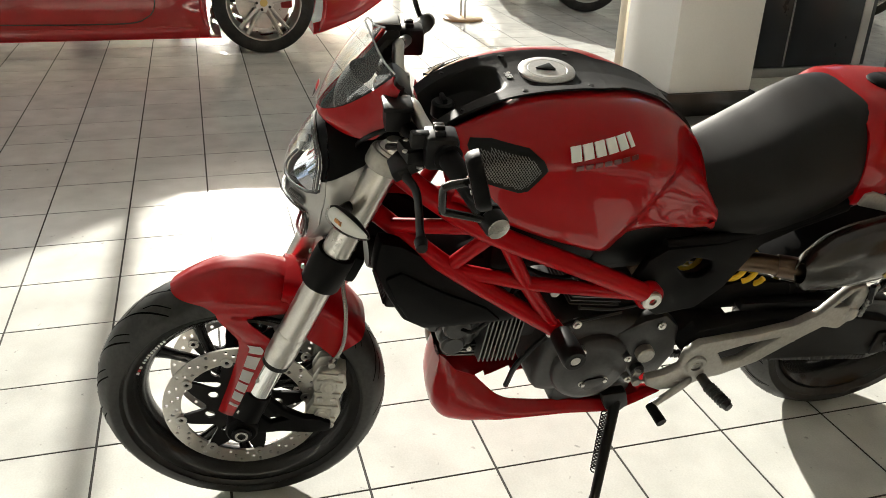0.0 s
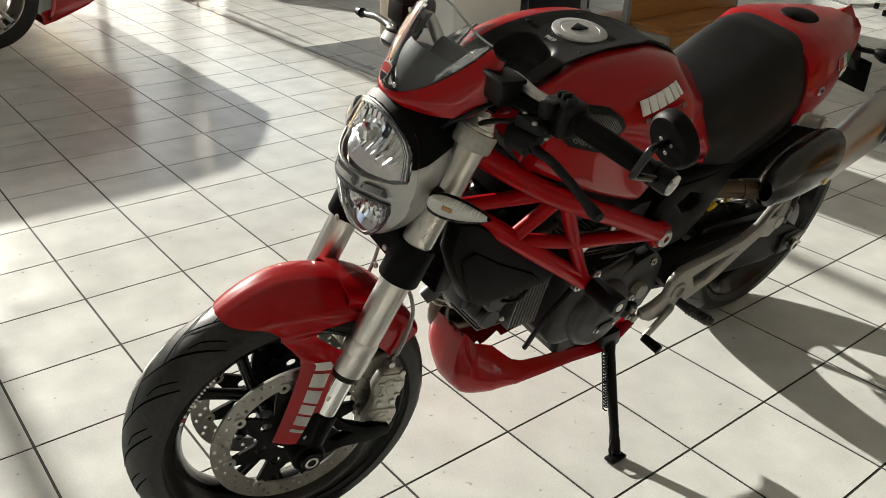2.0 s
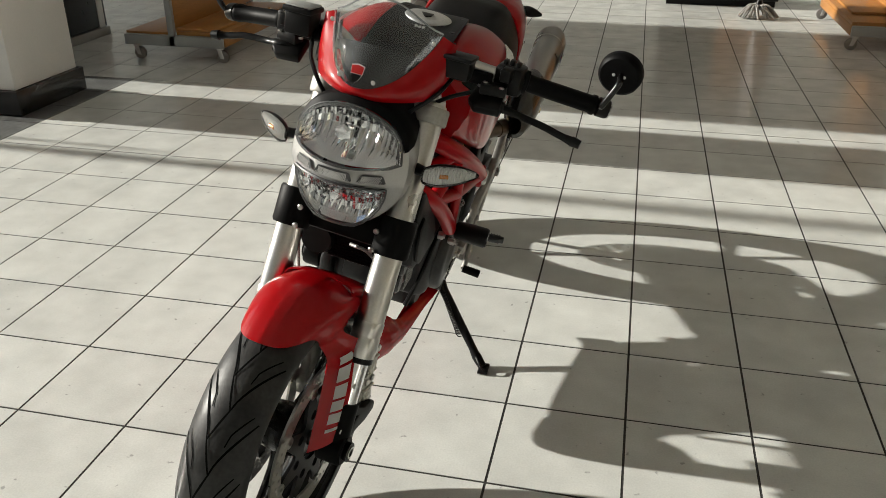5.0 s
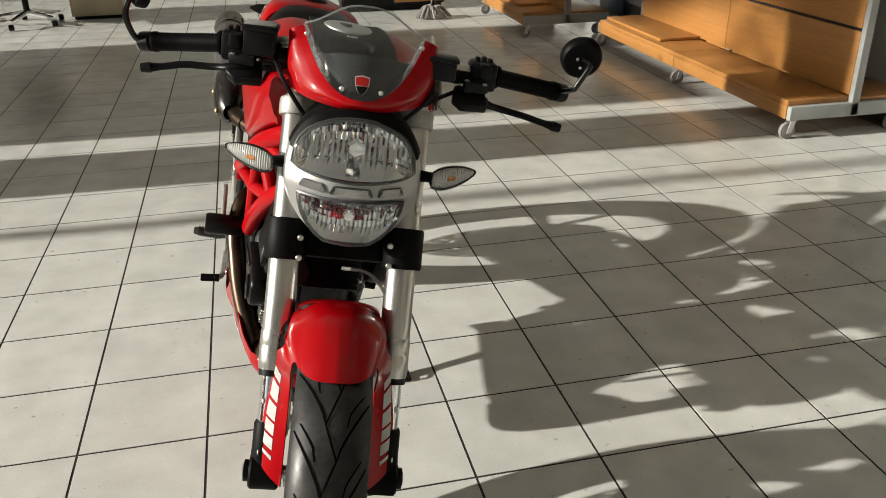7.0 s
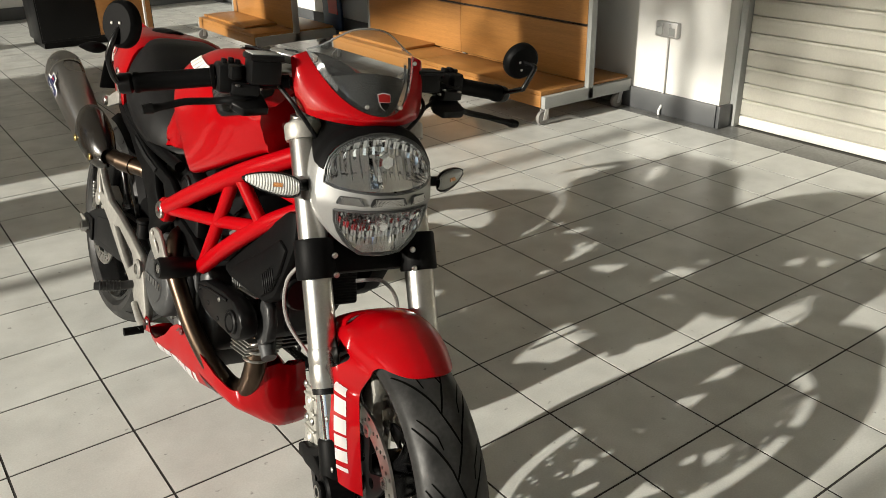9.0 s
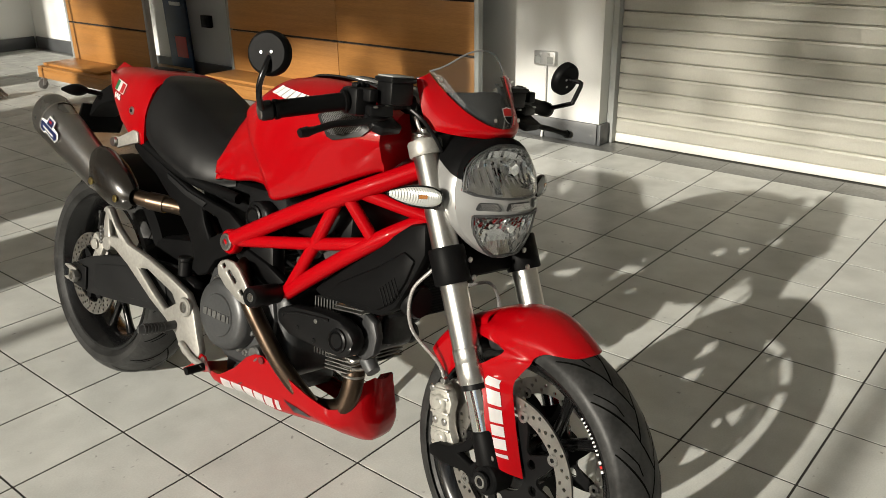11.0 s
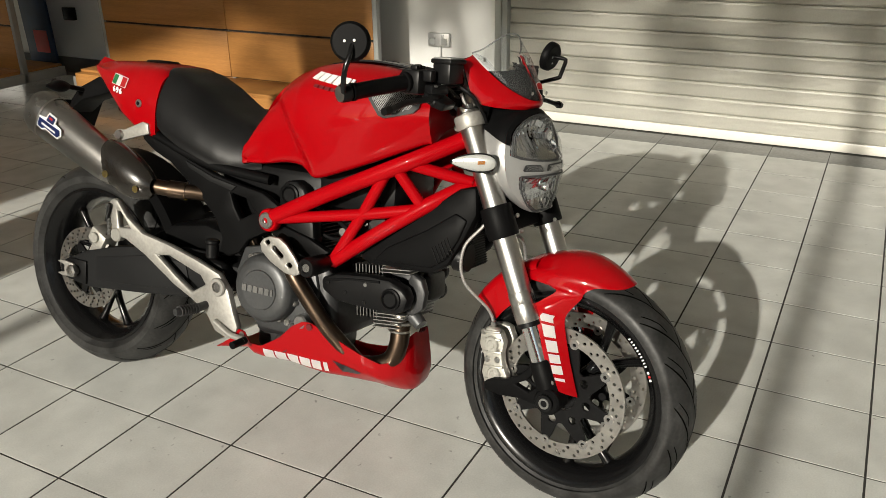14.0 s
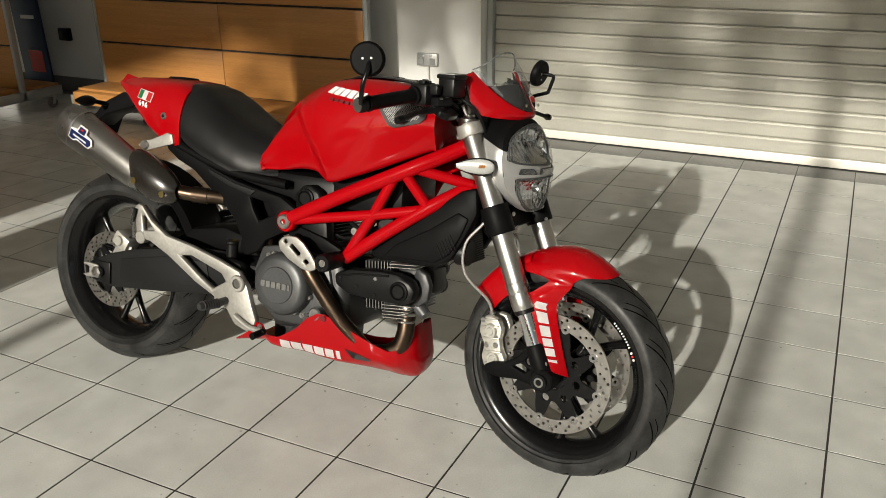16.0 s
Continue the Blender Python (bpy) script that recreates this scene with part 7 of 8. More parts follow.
# number plate holder and rear indicators
holder = part("plate_holder", join(plate([(1.19, 0.862), (1.22, 0.83), (1.33, 0.80), (1.39, 0.755), (1.40, 0.77), (1.345, 0.835), (1.26, 0.875)], -0.045, 0.045, 0.006), moved(box(-0.075, 0.075, -0.004, 0.004, -0.06, 0.04, 0.004), Matrix.Translation((0, 1.395, 0.76)) @ Matrix.Rotation(radians(25), 4, "X"))), M_MATT, bike, "black plastic number plate holder")
for s in (1, -1):
    rings = []
    for k in range(9):
        t = k / 8
        w = 0.0155 * math.sin(math.pi * min(1, 0.1 + 0.86 * t) ** 0.85) + 0.002
        rings.append([(s * (0.085 + 0.075 * t), 1.335 + w * 0.8 * math.cos(a), 0.838 + w * math.sin(a)) for a in [2 * math.pi * i / 14 for i in range(14)]])
    ri = part("rear_indicator", loft(rings), M_BLACK, bike, "dark rear indicator")
    part("stalk", tube([(0.03 * s, 1.32, 0.828), (0.09 * s, 1.335, 0.838)], 0.007, 8), M_BLACK, ri)
part("tail_light", plate([(1.215, 0.880), (1.262, 0.893), (1.258, 0.874), (1.22, 0.856)], -0.036, 0.036, 0.004), M_REDVINYL, bike, "red tail light")

# ---- unseen trees added outside the glass: their crowns shade and dapple the shutter ----
M_BARK = mat("rough_bark", (0.13, 0.10, 0.075), 0.9, vary=0.3, scale=8, grain=0.3, bump=0.5)
M_LEAF = mat("broad_leaves", (0.07, 0.11, 0.03), 0.6, vary=0.25, scale=2, island=0.3)


def tree(m, seed, reach, low, high, leaves):
    """Added shade caster: tapered trunk, forking limbs, and a wide crown of single leaves in uneven clumps with gaps.
    """
    rnd = random.Random(seed)
    t = thing("tree", "unseen tree added outside the glass to shade the shutter", "tree", m, group="trees outside")
    trunk = curve([(0, 0, -0.05), (0.05, 0.03, low * 0.5), (-0.04, 0.06, low + 0.3), (0.05, 0, high - 1.0)], 5)
    part("trunk", tube(trunk, [0.24 - 0.19 * k / (len(trunk) - 1) for k in range(len(trunk))], 12), M_BARK, t)
    clumps = []
    for k in range(22):
        a = 2 * math.pi * (k + rnd.uniform(-0.3, 0.3)) / 22
        r = reach * rnd.uniform(0.5, 1.0)
        z = rnd.uniform(low + 0.5, high - 0.3)
        tip = Vector((0.2 * r * math.cos(a), r * math.sin(a), z))
        z0 = min(low - 0.3 + rnd.uniform(0, 1.2), z)
        limb = curve([(0, 0.03, z0), tip * 0.45 + Vector((0, 0, 0.55 * z0 - 0.05 * z + 0.25)), tip], 4)
        part("limb", tube(limb, [0.085 - 0.070 * i / (len(limb) - 1) for i in range(len(limb))], 7), M_BARK, t)
        for f in (0.35, 0.5, 0.65, 0.8, 0.9, 1.0):
            q = Vector((0, 0.03, z0)).lerp(tip, f) + Vector((rnd.gauss(0, 0.35), rnd.gauss(0, 0.5), rnd.gauss(0, 0.3)))
            if q.z > low:
                clumps.append((q, rnd.uniform(0.35, 0.75)))
    pts, faces = [], []
    for k in range(leaves):
        q, w = clumps[rnd.randrange(len(clumps))]
        c = q + Vector((rnd.gauss(0, w), rnd.gauss(0, w), rnd.gauss(0, w * 0.6)))
        # crown base follows the sun's slope, setting where shade starts on the shutter
        c.z = max(c.z, low - 0.36 * c.x + abs(rnd.gauss(0, 0.35)) - (rnd.uniform(0, 0.95) if k % 9 == 0 else 0))
        e = Euler((rnd.uniform(-1, 1), rnd.uniform(-1, 1), rnd.uniform(0, 6.3))).to_matrix()
        ln = rnd.uniform(0.15, 0.26)
        n = len(pts)
        pts += [c + e @ Vector(v) * ln for v in ((-0.6, 0, 0), (-0.1, 0.32, 0.04), (0.7, 0, -0.05), (-0.1, -0.32, 0.04))]
        faces += [(n, n + 1, n + 2), (n, n + 2, n + 3)]
    me = bpy.data.meshes.new("crown")
    me.from_pydata([tuple(p) for p in pts], [], faces)
    me.materials.append(M_LEAF)
    crown = new("crown", me)
    crown.parent = t
    tagged(crown, "loose crown of small green leaves added to dapple the shutter")
    return t


tree(pose(-15.0, 5.3, -0.05), 5, 6.6, 6.78, 9.6, 6500)
tree(pose(-15.0, -6.9, -0.05), 9, 9.2, 6.78, 9.6, 23000)
tree(pose(-15.6, -2.3, -0.05), 14, 3.5, 7.08, 9.4, 2600)

# ---- shop furniture ----
def castor(parent, x, y, h=0.10):
    """Swivel castor: the wheel trails its pivot."""
    r, wx = 0.041, x - 0.022
    w = part("castor", lathe([(0.008, -0.013), (r * 0.72, -0.013), (r * 0.80, -0.011), (r * 0.95, -0.011), (r, -0.006), (r, 0.006), (r * 0.95, 0.011), (r * 0.80, 0.011), (r * 0.72, 0.013), (0.008, 0.013)], 28, "y", (wx, y, r), closed=True), M_CASTOR, parent)
    for s in (1, -1):
        part("fork", moved(plate([(-0.012, r - 0.012), (0.014, r - 0.010), (0.036, h - 0.004), (0.004, h - 0.004)], -0.0015, 0.0015, 0.0006), Matrix.Translation((wx, y + 0.017 * s, 0)) @ Matrix.Rotation(radians(-90), 4, "Z")), M_ALU, w)
    part("swivel", disc((x, y, h - 0.012), 0.022, 0.012, "z", 20), M_ALU, w)
    part("axle", disc((wx, y - 0.020, r), 0.007, 0.040, "y", 12), M_ALU, w)
    return w


M_CASTOR = mat("grey_castor_tread", (0.22, 0.21, 0.20), 0.6, vary=0.2)


def gondola(label, m, bays, bay=1.175, rows=5, back=True):
    """Shop display: back panels on a wheeled grey frame, a base shelf on each side. Along +y from its end; front faces -x."""
    g = thing("display_gondola", label, "shelving", m, group="display gondolas")
    ln = bays * bay
    for k in range(bays + 1):
        y = k * bay
        part("upright", box(0.330 if k in (0, bays) else 0.353, 0.372, y - 0.016, y + 0.016, 0.10, 1.85, 0.003), M_GREYPAINT, g)
        part("foot_rail", box(0.0, 0.69, y - 0.016, y + 0.016, 0.098, 0.165, 0.003), M_GREYPAINT, g)
        castor(g, 0.04, y + (0.02 if k == 0 else -0.02))
        castor(g, 0.63, y + (0.02 if k == 0 else -0.02))
    for k in range(bays):
        y0, y1 = k * bay + (0.017 if k == 0 else 0.002), (k + 1) * bay - (0.017 if k == bays - 1 else 0.002)
        part("base_shelf", box(0.0, 0.328, y0, y1, 0.165, 0.190, 0.002), M_WOOD, g)
        part("base_front", box(-0.004, 0.016, y0, y1, 0.100, 0.166, 0.002), M_WOOD, g)
        if back:
            part("back_shelf", box(0.374, 0.69, y0, y1, 0.165, 0.180, 0.002), M_WOOD, g)
        for r in range(rows):
            z0 = 0.192 + 0.318 * r
            part("back_panel", box(0.330, 0.350, y0, y1, z0 + 0.005, z0 + 0.308, 0.002), M_WOOD, g)
        part("panel_core", box(0.352, 0.364, y0, y1, 0.19, 1.78), M_DARKGAP, g)
    part("step_board", box(0.05, 0.328, (bays - 1) * bay + 0.30, bays * bay - 0.02, 0.192, 0.210, 0.002), M_WOOD, g)
    return g


gondola("long wheeled display gondola with beech panels beside the shutter", pose(2.10, 2.00, 0), 2)
gondola("short wheeled display gondola with beech panels further back", pose(1.66, 4.76, 0), 1)
gondola("wheeled display gondola with beech panels behind the pillar", pose(-2.33, 4.64, 0, 0, 0, 180), 1)

cab = thing("dark_cabinet", "tall dark blue-black cabinet standing behind the white pillar", "cabinet", pose(-3.62, 2.98, 0))
part("carcass", box(-0.45, 0.0, 0.0, 1.18, 0.06, 2.1, 0.004), M_NAVYCAB, cab)
part("door", box(0.002, 0.020, 0.006, 0.50, 0.07, 2.09, 0.003), M_NAVYCAB, cab)
part("door", box(0.002, 0.020, 0.514, 1.06, 0.07, 2.09, 0.003), M_NAVYCAB, cab)
part("edge_trim", box(0.002, 0.022, 1.064, 1.13, 0.06, 2.1, 0.003), M_WHITE, cab)
part("seam_trim", box(0.012, 0.023, 0.503, 0.511, 0.07, 2.09, 0.001, 1), M_ALU, cab)
part("plinth", box(-0.43, 0.03, 0.01, 1.17, 0.0, 0.058, 0.003), M_GREYPAINT, cab)

board = thing("cream_board", "narrow cream board leaning upright by the pillar", "board", pose(-3.78, 2.32, 0))
part("panel", box(0, 0.09, 0, 0.05, 0, 2.4, 0.004), mat("cream_laminate", (0.62, 0.55, 0.42), 0.5), board)

# barrier stand with a round wooden foot
st = thing("display_stand", "slim metal display stand on a round wooden foot", "stand", pose(-5.93, 1.95, 0))
part("foot", lathe([(0, 0.022), (0.165, 0.022), (0.175, 0.016), (0.175, 0.004), (0.168, 0), (0, 0)], 40, "z"), mat("pine_disc", (0.52, 0.34, 0.17), 0.45, grain=0.1), st)
part("post", tube([(-0.06, 0, 0.02), (-0.05, 0, 1.3)], 0.009, 10), M_ALU, st)
part("post", tube([(0.06, 0, 0.02), (0.05, 0, 1.3)], 0.009, 10), M_ALU, st)
part("sign_panel", box(-0.16, 0.16, -0.006, 0.006, 1.05, 1.45, 0.003), M_WHITE, st)


# ---- parked cars ----
def car_wheel(parent, c, s, r, material):
    w = part("wheel", lathe([(r * 0.70, -0.10), (r * 0.74, -0.112), (r * 0.90, -0.115), (r * 0.98, -0.10), (r, -0.07), (r, 0.07), (r * 0.98, 0.10), (r * 0.90, 0.115), (r * 0.74, 0.112), (r * 0.70, 0.10)], 64, "x", c, closed=True), M_RUBBER, parent)
    rim = part("rim", lathe([(r * 0.74, 0.105 * s), (r * 0.755, 0.112 * s), (r * 0.72, 0.112 * s), (r * 0.66, 0.085 * s), (r * 0.66, -0.08 * s), (r * 0.70, -0.08 * s), (r * 0.70, 0.09 * s)], 56, "x", c, closed=True), material, w)
    for k in range(5):
        a0 = 2 * math.pi * k / 5 + 0.35
        for d in (-0.13, 0.13):
            p0 = Vector((0.075 * s, 0.055 * math.cos(a0 + d * 1.4), 0.055 * math.sin(a0 + d * 1.4)))
            p1 = Vector((0.098 * s, r * 0.69 * math.cos(a0 + d), r * 0.69 * math.sin(a0 + d)))
            part("spoke", moved(tube([p0, p0.lerp(p1, 0.5), p1], [0.022, 0.017, 0.018], 8, flat=0.7), Matrix.Translation(c)), material, w)
    part("hub", disc(Vector(c) + Vector((0.055 * s, 0, 0)), 0.068, 0.035 * s, "x", 28, 0.006), material, w)
    part("hub_badge", disc(Vector(c) + Vector((0.091 * s, 0, 0)), 0.026, 0.003 * s, "x", 20), M_BRASS, w)
    for k in range(5):
        a = 2 * math.pi * k / 5
        part("wheel_nut", disc(Vector(c) + Vector((0.088 * s, 0.047 * math.cos(a), 0.047 * math.sin(a))), 0.010, 0.012 * s, "x", 8), M_ENGINE, w)
    part("brake_disc", lathe([(0.06, -0.012), (r * 0.54, -0.012), (r * 0.54, 0.012), (0.06, 0.012)], 48, "x", c, closed=True), M_STEEL, w)
    part("brake_caliper", moved(box(-0.035, 0.035, -0.13, -0.05, -0.10, 0.10, 0.015), Matrix.Translation(Vector(c) + Vector((0.0, -0.07, 0.05)))), M_CALIPER_RED, w)


def car(label, m, paint, length=4.4, width=1.92, height=1.32):
    """Low coupe, nose to +y, its near side to +x; the origin lies on the floor under its middle."""
    c = thing("car", label, "car", m)
    hw, L = width / 2, length / 2
    fy, ry, r = 1.38, -1.32, 0.342
    NY = 56

    def sec(y):
        t = (y + L) / (2 * L)
        bow = 1 - 0.16 * max(0, (abs(t - 0.5) - 0.30) / 0.20) ** 2 * 1.4
        w = hw * bow
        roof = float(np.interp(t, [0, 0.04, 0.20, 0.34, 0.46, 0.58, 0.70, 0.84, 0.95, 1.0], [0.90, 0.99, 1.03, 1.14, 1.0 * height, 0.99 * height, 0.93 * height, 0.92, 0.72, 0.48]))
        sill = float(np.interp(t, [0, 0.05, 0.12, 0.9, 0.97, 1.0], [0.34, 0.22, 0.13, 0.13, 0.17, 0.26]))
        belt = float(np.interp(t, [0, 0.05, 0.1, 0.3, 0.5, 0.7, 0.9, 1.0], [0.80, 0.90, 0.95, 0.95, 0.86, 0.78, 0.66, 0.44]))
        return w, sill, belt, roof

    rings = []
    for k in range(NY + 1):
        y = -L + 2 * L * k / NY
        w, sill, belt, roof = sec(y)
        h = [Vector(p) for p in ((0, 0, roof), (w * 0.45, 0, roof - 0.015), (w * 0.62, 0, roof - 0.06), (w * 0.80, 0, max(belt + 0.02, roof - 0.30)), (w * 0.95, 0, belt), (w, 0, belt - 0.16), (w * 0.965, 0, (belt + sill) / 2 - 0.02), (w * 0.975, 0, sill + 0.13), (w * 0.99, 0, sill + 0.07), (w * 0.985, 0, sill), (w * 0.9, 0, sill - 0.005), (0, 0, sill))]
        hh = curve(h, 2)
        rings.append([(p.x, y, p.z) for p in hh] + [(-p.x, y, p.z) for p in reversed(hh[1:-1])])
    bm = loft(rings)
    # wheel arches
    kill = []
    for f in bm.faces:
        p = f.calc_center_median()
        if abs(p.x) > hw * 0.55 and min((p.y - fy) ** 2, (p.y - ry) ** 2) + (p.z - r) ** 2 < (r + 0.055) ** 2:
            kill.append(f)
    bmesh.ops.delete(bm, geom=kill, context="FACES")
    body = part("body", bm, paint, c)
    for s in (1, -1):
        for yy in (fy, ry):
            arch = [[(x, yy + (r + 0.075) * math.cos(a), r + (r + 0.075) * math.sin(a)) for x in (hw * 0.52 * s, hw * 0.985 * s)] for a in [radians(-28 + 236 * k / 24) for k in range(25)]]
            part("arch_liner", loft(arch, False, False), M_BLACK, body)
            lip = [(hw * 0.985 * s, yy + (r + 0.072) * math.cos(a), r + (r + 0.072) * math.sin(a)) for a in [radians(-24 + 228 * k / 24) for k in range(25)]]
            part("arch_lip", tube(lip, 0.014, 8), paint, body)
            car_wheel(c, (hw * 0.86 * s, yy, r), s, r, M_SILVER)
        part("sill_skirt", box(hw * 0.90 * s, hw * 0.998 * s, ry + 0.44, fy - 0.44, 0.125, 0.20, 0.012), paint, body)
        dl = [Vector((hw * 0.992 * s, y, z)) for y, z in ((0.86, 0.74), (0.84, 0.45), (0.78, 0.30), (0.66, 0.245), (-0.30, 0.225), (-0.55, 0.26), (-0.62, 0.40), (-0.60, 0.78))]
        part("door_seam", tube(curve(dl, 4), 0.004, 6), M_DARKGAP, body)
        part("side_window", plate([(0.72, 0.86), (0.10, 1.14), (-0.45, 1.12), (-0.70, 0.92), (-0.60, 0.88)], hw * 0.79 * s, hw * 0.80 * s, 0.002), M_GLOSSBLACK, body)
    part("front_splitter", box(-hw * 0.8, hw * 0.8, L - 0.30, L - 0.02, 0.12, 0.17, 0.015), M_BLACK, body)
    for s in (1, -1):
        part("headlight", moved(box(-0.16, 0.16, -0.18, 0.18, -0.04, 0.04, 0.03), Matrix.Translation((hw * 0.62 * s, L - 0.38, 0.60)) @ Matrix.Rotation(radians(-18), 4, "X")), M_LENS, body)
    return c


car("glossy red low sports car with silver five-spoke wheels", pose(-5.72, -1.15, 0, 0, 0, 180), M_CARRED)
car("white low sports car parked behind the pillar", pose(-6.75, 4.75, 0, 0, 0, 168), M_CARWHITE)

# ---- small things at the walls ----
sock = thing("wall_socket", "double metal wall socket fed by a thin conduit", "socket", pose(XW - 0.002, 1.743, 0.482))
part("plate", box(-0.034, 0, -0.075, 0.075, -0.042, 0.042, 0.006), M_ALU, sock)
for s in (1, -1):
    part("outlet", box(-0.037, -0.034, s * 0.042 - 0.02, s * 0.042 + 0.02, -0.030, 0.012, 0.001, 1), M_GREYPAINT, sock)
    part("switch", box(-0.040, -0.034, s * 0.030 - 0.010, s * 0.030 + 0.010, 0.018, 0.032, 0.002), M_ALU, sock)
part("conduit", tube([(-0.012, 0, -0.042), (-0.012, 0, -0.478)], 0.007, 10), M_WALL, sock)
part("conduit_elbow", tube([(-0.012, 0, -0.425), (-0.036, 0, -0.455), (-0.036, 0, -0.478)], 0.0075, 10), M_WALL, sock)

ban = thing("poster_board", "tall blue printed board leaning against the wall", "board", pose(XW - 0.06, 5.47, 0, 0, -2, 0))
part("sheet", box(-0.012, 0.012, -0.16, 0.16, 0.02, 1.7, 0.003), M_BLUEPRINT, ban)
part("red_block", box(-0.016, -0.0125, -0.11, 0.05, 0.16, 0.34), M_REDVINYL, ban)
part("white_block", box(-0.016, -0.0125, -0.10, 0.06, 0.60, 0.63), M_WHITE, ban)
sock2 = thing("black_socket", "black socket box on the wall", "socket", pose(XW - 0.002, 5.12, 0.48))
part("cover", box(-0.04, 0, -0.06, 0.06, -0.05, 0.05, 0.006), M_BLACK, sock2)
part("outlet", box(-0.044, -0.04, -0.03, 0.03, -0.03, 0.03, 0.002), M_BLACK, sock2)

mop = thing("mop", "string mop with a metal handle standing on its head", "mop", pose(1.18, 5.84, 0))
part("handle", tube([(0.0, 0, 0.06), (0.03, 0.05, 1.25)], 0.012, 10), M_ALU, mop)
rr = random.Random(3)
for k in range(46):
    a = rr.uniform(0, 2 * math.pi)
    l = rr.uniform(0.09, 0.17)
    p = [(0, 0, 0.09), (l * 0.5 * math.cos(a), l * 0.5 * math.sin(a), 0.085 + rr.uniform(-0.01, 0.02)), (l * math.cos(a + 0.2), l * 0.7 * math.sin(a + 0.2), 0.012)]
    part("mop_string", tube(curve(p, 3), 0.009, 6), M_HAIR, mop)
part("socket_cone", tube([(0, 0, 0.07), (0.006, 0.01, 0.16)], [0.035, 0.016], 14), M_BLACK, mop)


def sled_chair(m):
    c = thing("sled_chair", "chrome sled-base visitor chair with a black seat", "chair", m)
    for s in (1, -1):
        p = [(0.24 * s, 0.24, 0.44), (0.24 * s, 0.25, 0.03), (0.24 * s, 0.22, 0.012), (0.24 * s, -0.22, 0.012), (0.24 * s, -0.25, 0.03), (0.24 * s, -0.26, 0.44), (0.24 * s, 0.10, 0.45)]
        part("frame_loop", tube(curve(p, 4), 0.011, 10), M_CHROME, c)
    part("cross_bar", tube([(-0.24, -0.24, 0.012), (0.24, -0.24, 0.012)], 0.011, 10), M_CHROME, c)
    part("seat", box(-0.23, 0.23, -0.23, 0.24, 0.45, 0.51, 0.025), M_SEAT, c)
    part("backrest", moved(box(-0.22, 0.22, -0.02, 0.02, 0, 0.38, 0.02), Matrix.Translation((0, 0.26, 0.56)) @ Matrix.Rotation(radians(-10), 4, "X")), M_SEAT, c)
    return c


def swivel_chair(m):
    c = thing("office_chair", "black swivel office chair on a five-star base", "chair", m)
    for k in range(5):
        a = 2 * math.pi * k / 5 + 0.3
        e = Vector((0.29 * math.cos(a), 0.29 * math.sin(a), 0.075))
        leg = part("base_leg", tube([(0, 0, 0.11), e * 0.5 + Vector((0, 0, 0.055)), e], [0.024, 0.02, 0.014], 8), M_CHROME, c)
        part("castor_wheel", lathe([(0.006, -0.02), (0.024, -0.02), (0.027, 0), (0.024, 0.02), (0.006, 0.02)], 16, "x", (e.x, e.y, 0.028), closed=True), M_BLACK, leg)
    part("column", tube([(0, 0, 0.10), (0, 0, 0.42)], 0.026, 14), M_BLACK, c)
    part("seat", box(-0.24, 0.24, -0.24, 0.24, 0.42, 0.50, 0.03), M_SEAT, c)
    part("backrest", box(-0.21, 0.21, 0.22, 0.28, 0.58, 1.05, 0.028), M_SEAT, c)
    return c


sled_chair(pose(-2.85, 6.75, 0, 0, 0, 65))
swivel_chair(pose(-2.25, 6.55, 0, 0, 0, 20))
bx = thing("storage_box", "beige box cabinet on the floor by the office chairs", "cabinet", pose(-1.70, 6.92, 0))
part("carcass", box(-0.22, 0.22, -0.24, 0.24, 0.03, 0.62, 0.006), mat("beige_board", (0.40, 0.33, 0.22), 0.55, grain=0.06), bx)
part("front_panel", box(-0.20, 0.20, -0.252, -0.241, 0.06, 0.59, 0.004), mat("beige_panel", (0.42, 0.35, 0.24), 0.5), bx)
part("plinth", box(-0.20, 0.20, -0.22, 0.22, 0.0, 0.029), M_BLACK, bx)
dk = thing("low_black_cabinet", "low black cabinet behind the mop", "cabinet", pose(0.95, 6.35, 0))
part("carcass", box(-0.5, 0.45, 0, 0.45, 0.05, 0.8, 0.006), M_BLACK, dk)
part("door", box(-0.49, -0.03, -0.014, -0.001, 0.07, 0.78, 0.004), M_BLACK, dk)
part("door", box(-0.02, 0.44, -0.014, -0.001, 0.07, 0.78, 0.004), M_WOOD, dk)
part("plinth", box(-0.48, 0.43, 0.02, 0.43, 0, 0.049), M_BLACK, dk)

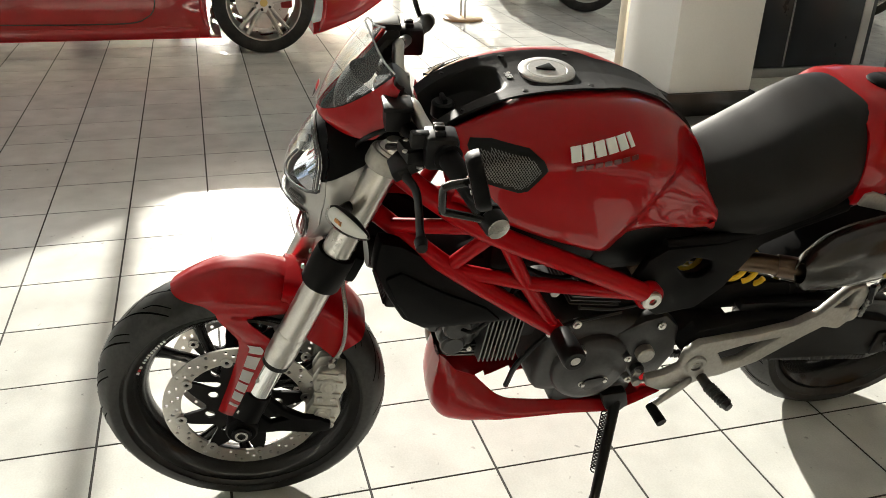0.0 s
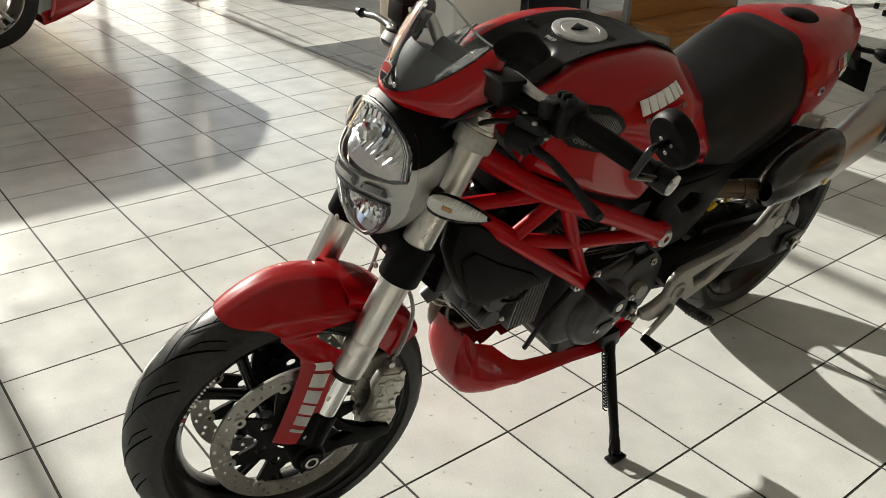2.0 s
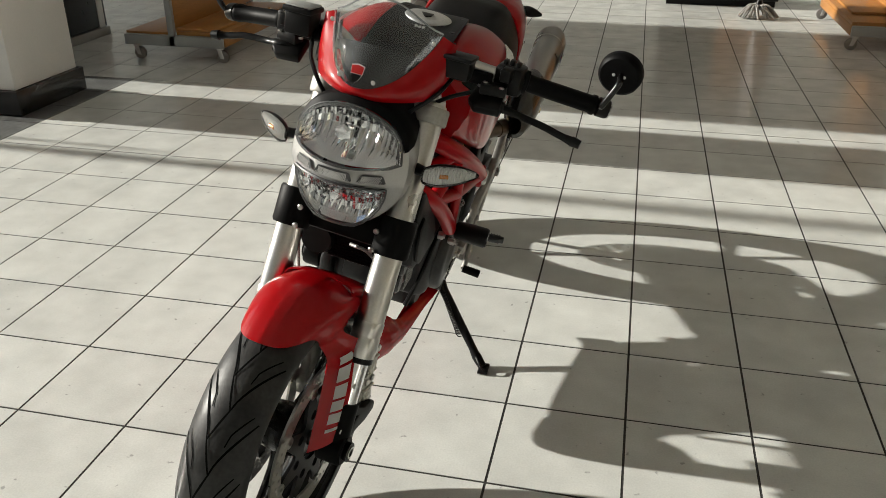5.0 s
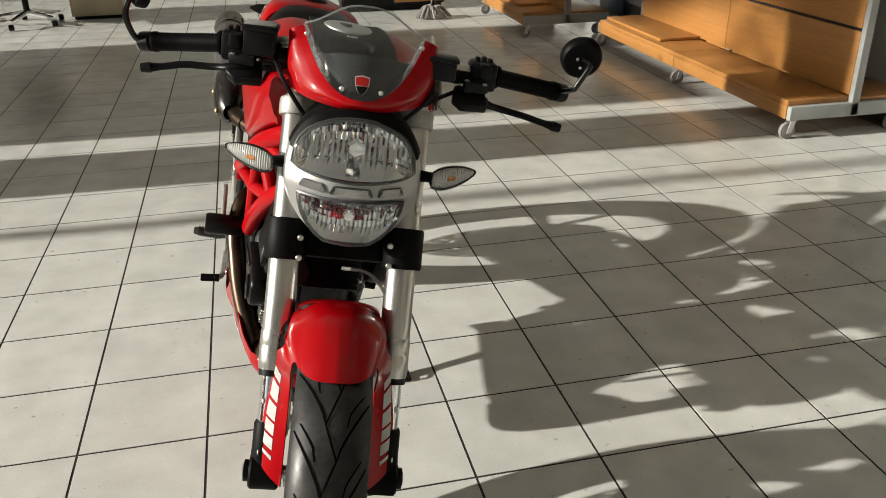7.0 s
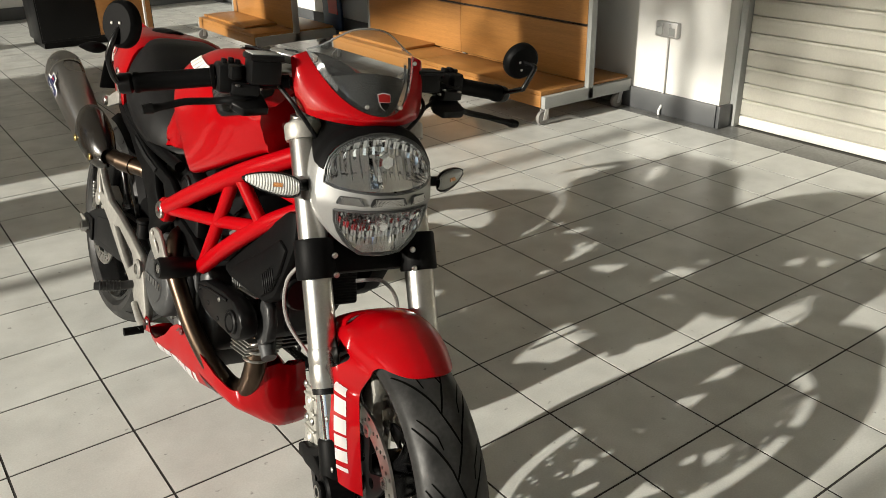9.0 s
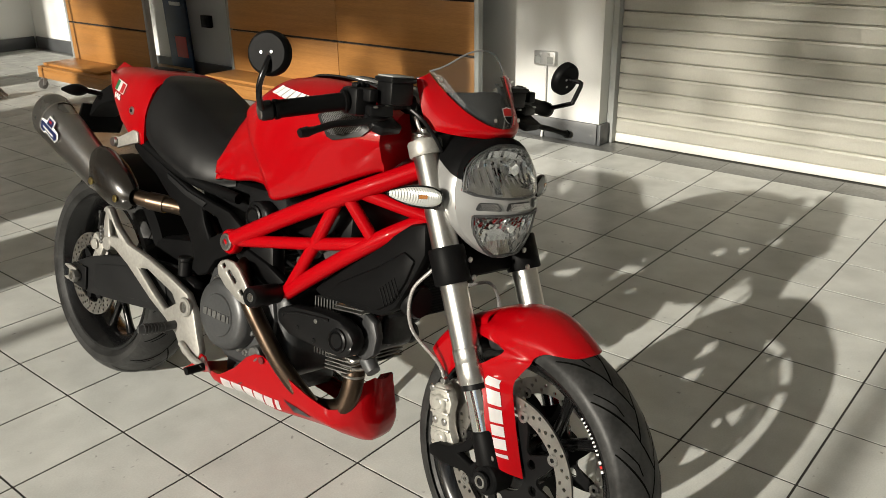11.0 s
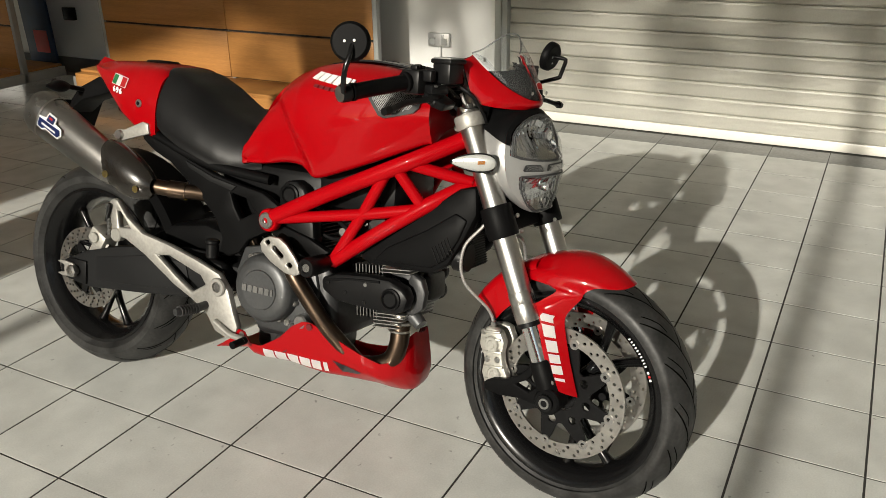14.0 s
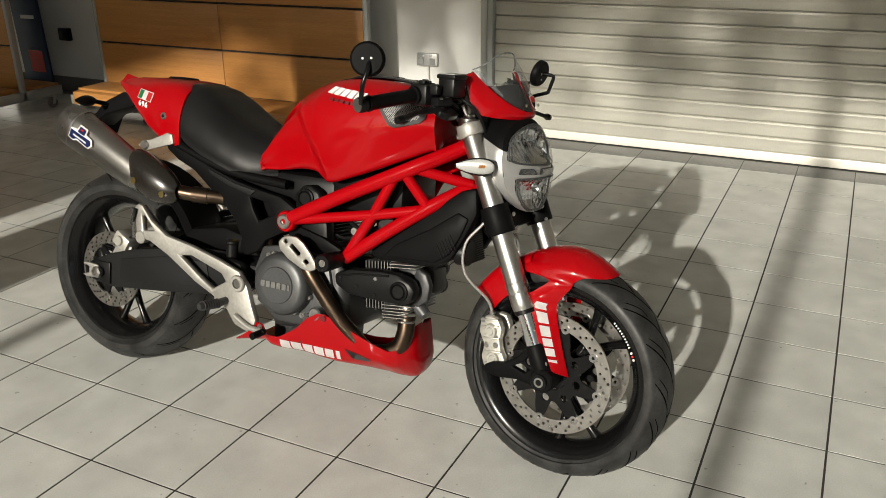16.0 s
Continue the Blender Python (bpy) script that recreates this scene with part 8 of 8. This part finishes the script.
# ---- floor tiles, slate borders (last: many small pieces) ----
rng = random.Random(7)


def tile_mesh(name, w, d, h=0.004):
    bm = box(-w / 2, w / 2, -d / 2, d / 2, -0.004, 0.0)
    me = bpy.data.meshes.new(name)
    bm.to_mesh(me)
    bm.free()
    return me


tile_me = tile_mesh("tile", S - 0.0060, S - 0.0060)
tile_me.materials.append(M_TILE)
far = bmesh.new()
near_count = 0
SURROUND = (-3.9, -2.7, 1.8, 3.0)
for i in range(-28, 9):
    for j in range(-24, 30):
        x, y = (i + 0.5) * S, (j + 0.5) * S
        if x < XF + 0.1:
            continue
        dark = SURROUND[0] < x < SURROUND[1] and SURROUND[2] < y < SURROUND[3]
        if dark:
            continue
        if -8 <= i <= 6 and -6 <= j <= 10 and near_count < 300:
            t = new("tile", tile_me)
            t.parent = floor
            t.location = (x, y, rng.uniform(-0.0001, 0.0001))
            t.rotation_euler = (rng.uniform(-0.0008, 0.0008), rng.uniform(-0.0008, 0.0008), 0)
            near_count += 1
        else:
            h = (S - 0.0062) / 2
            zt = rng.uniform(-0.0003, 0.0003)
            vs = [far.verts.new((x + a * h, y + b * h, zz)) for zz in (-0.0045, zt) for a, b in ((-1, -1), (1, -1), (1, 1), (-1, 1))]
            far.faces.new(vs[4:])
            for a in range(4):
                b = (a + 1) % 4
                far.faces.new((vs[a], vs[b], vs[b + 4], vs[a + 4]))
tagged(obj("floor_tiles", far, M_TILE, floor, smooth=False), "pale glazed floor tiles further off", kind="stuff")
slate_me = tile_mesh("slate", 0.2965, 0.1965)
slate_me.materials.append(M_SLATE)
for j in range(-11, 30):
    t = new("slate_tile", slate_me)
    t.parent = floor
    t.location = (2.70 + 0.10, (j + 0.5) * S, 0.0)
    t.rotation_euler = (0, 0, radians(90))
sl2 = tile_mesh("slate_square", 0.2945, 0.2945)
sl2.materials.append(M_SLATE)
for i in range(-13, -9):
    for j in range(6, 10):
        t = new("slate_tile", sl2)
        t.parent = floor
        t.location = ((i + 0.5) * S, (j + 0.5) * S, 0.0)
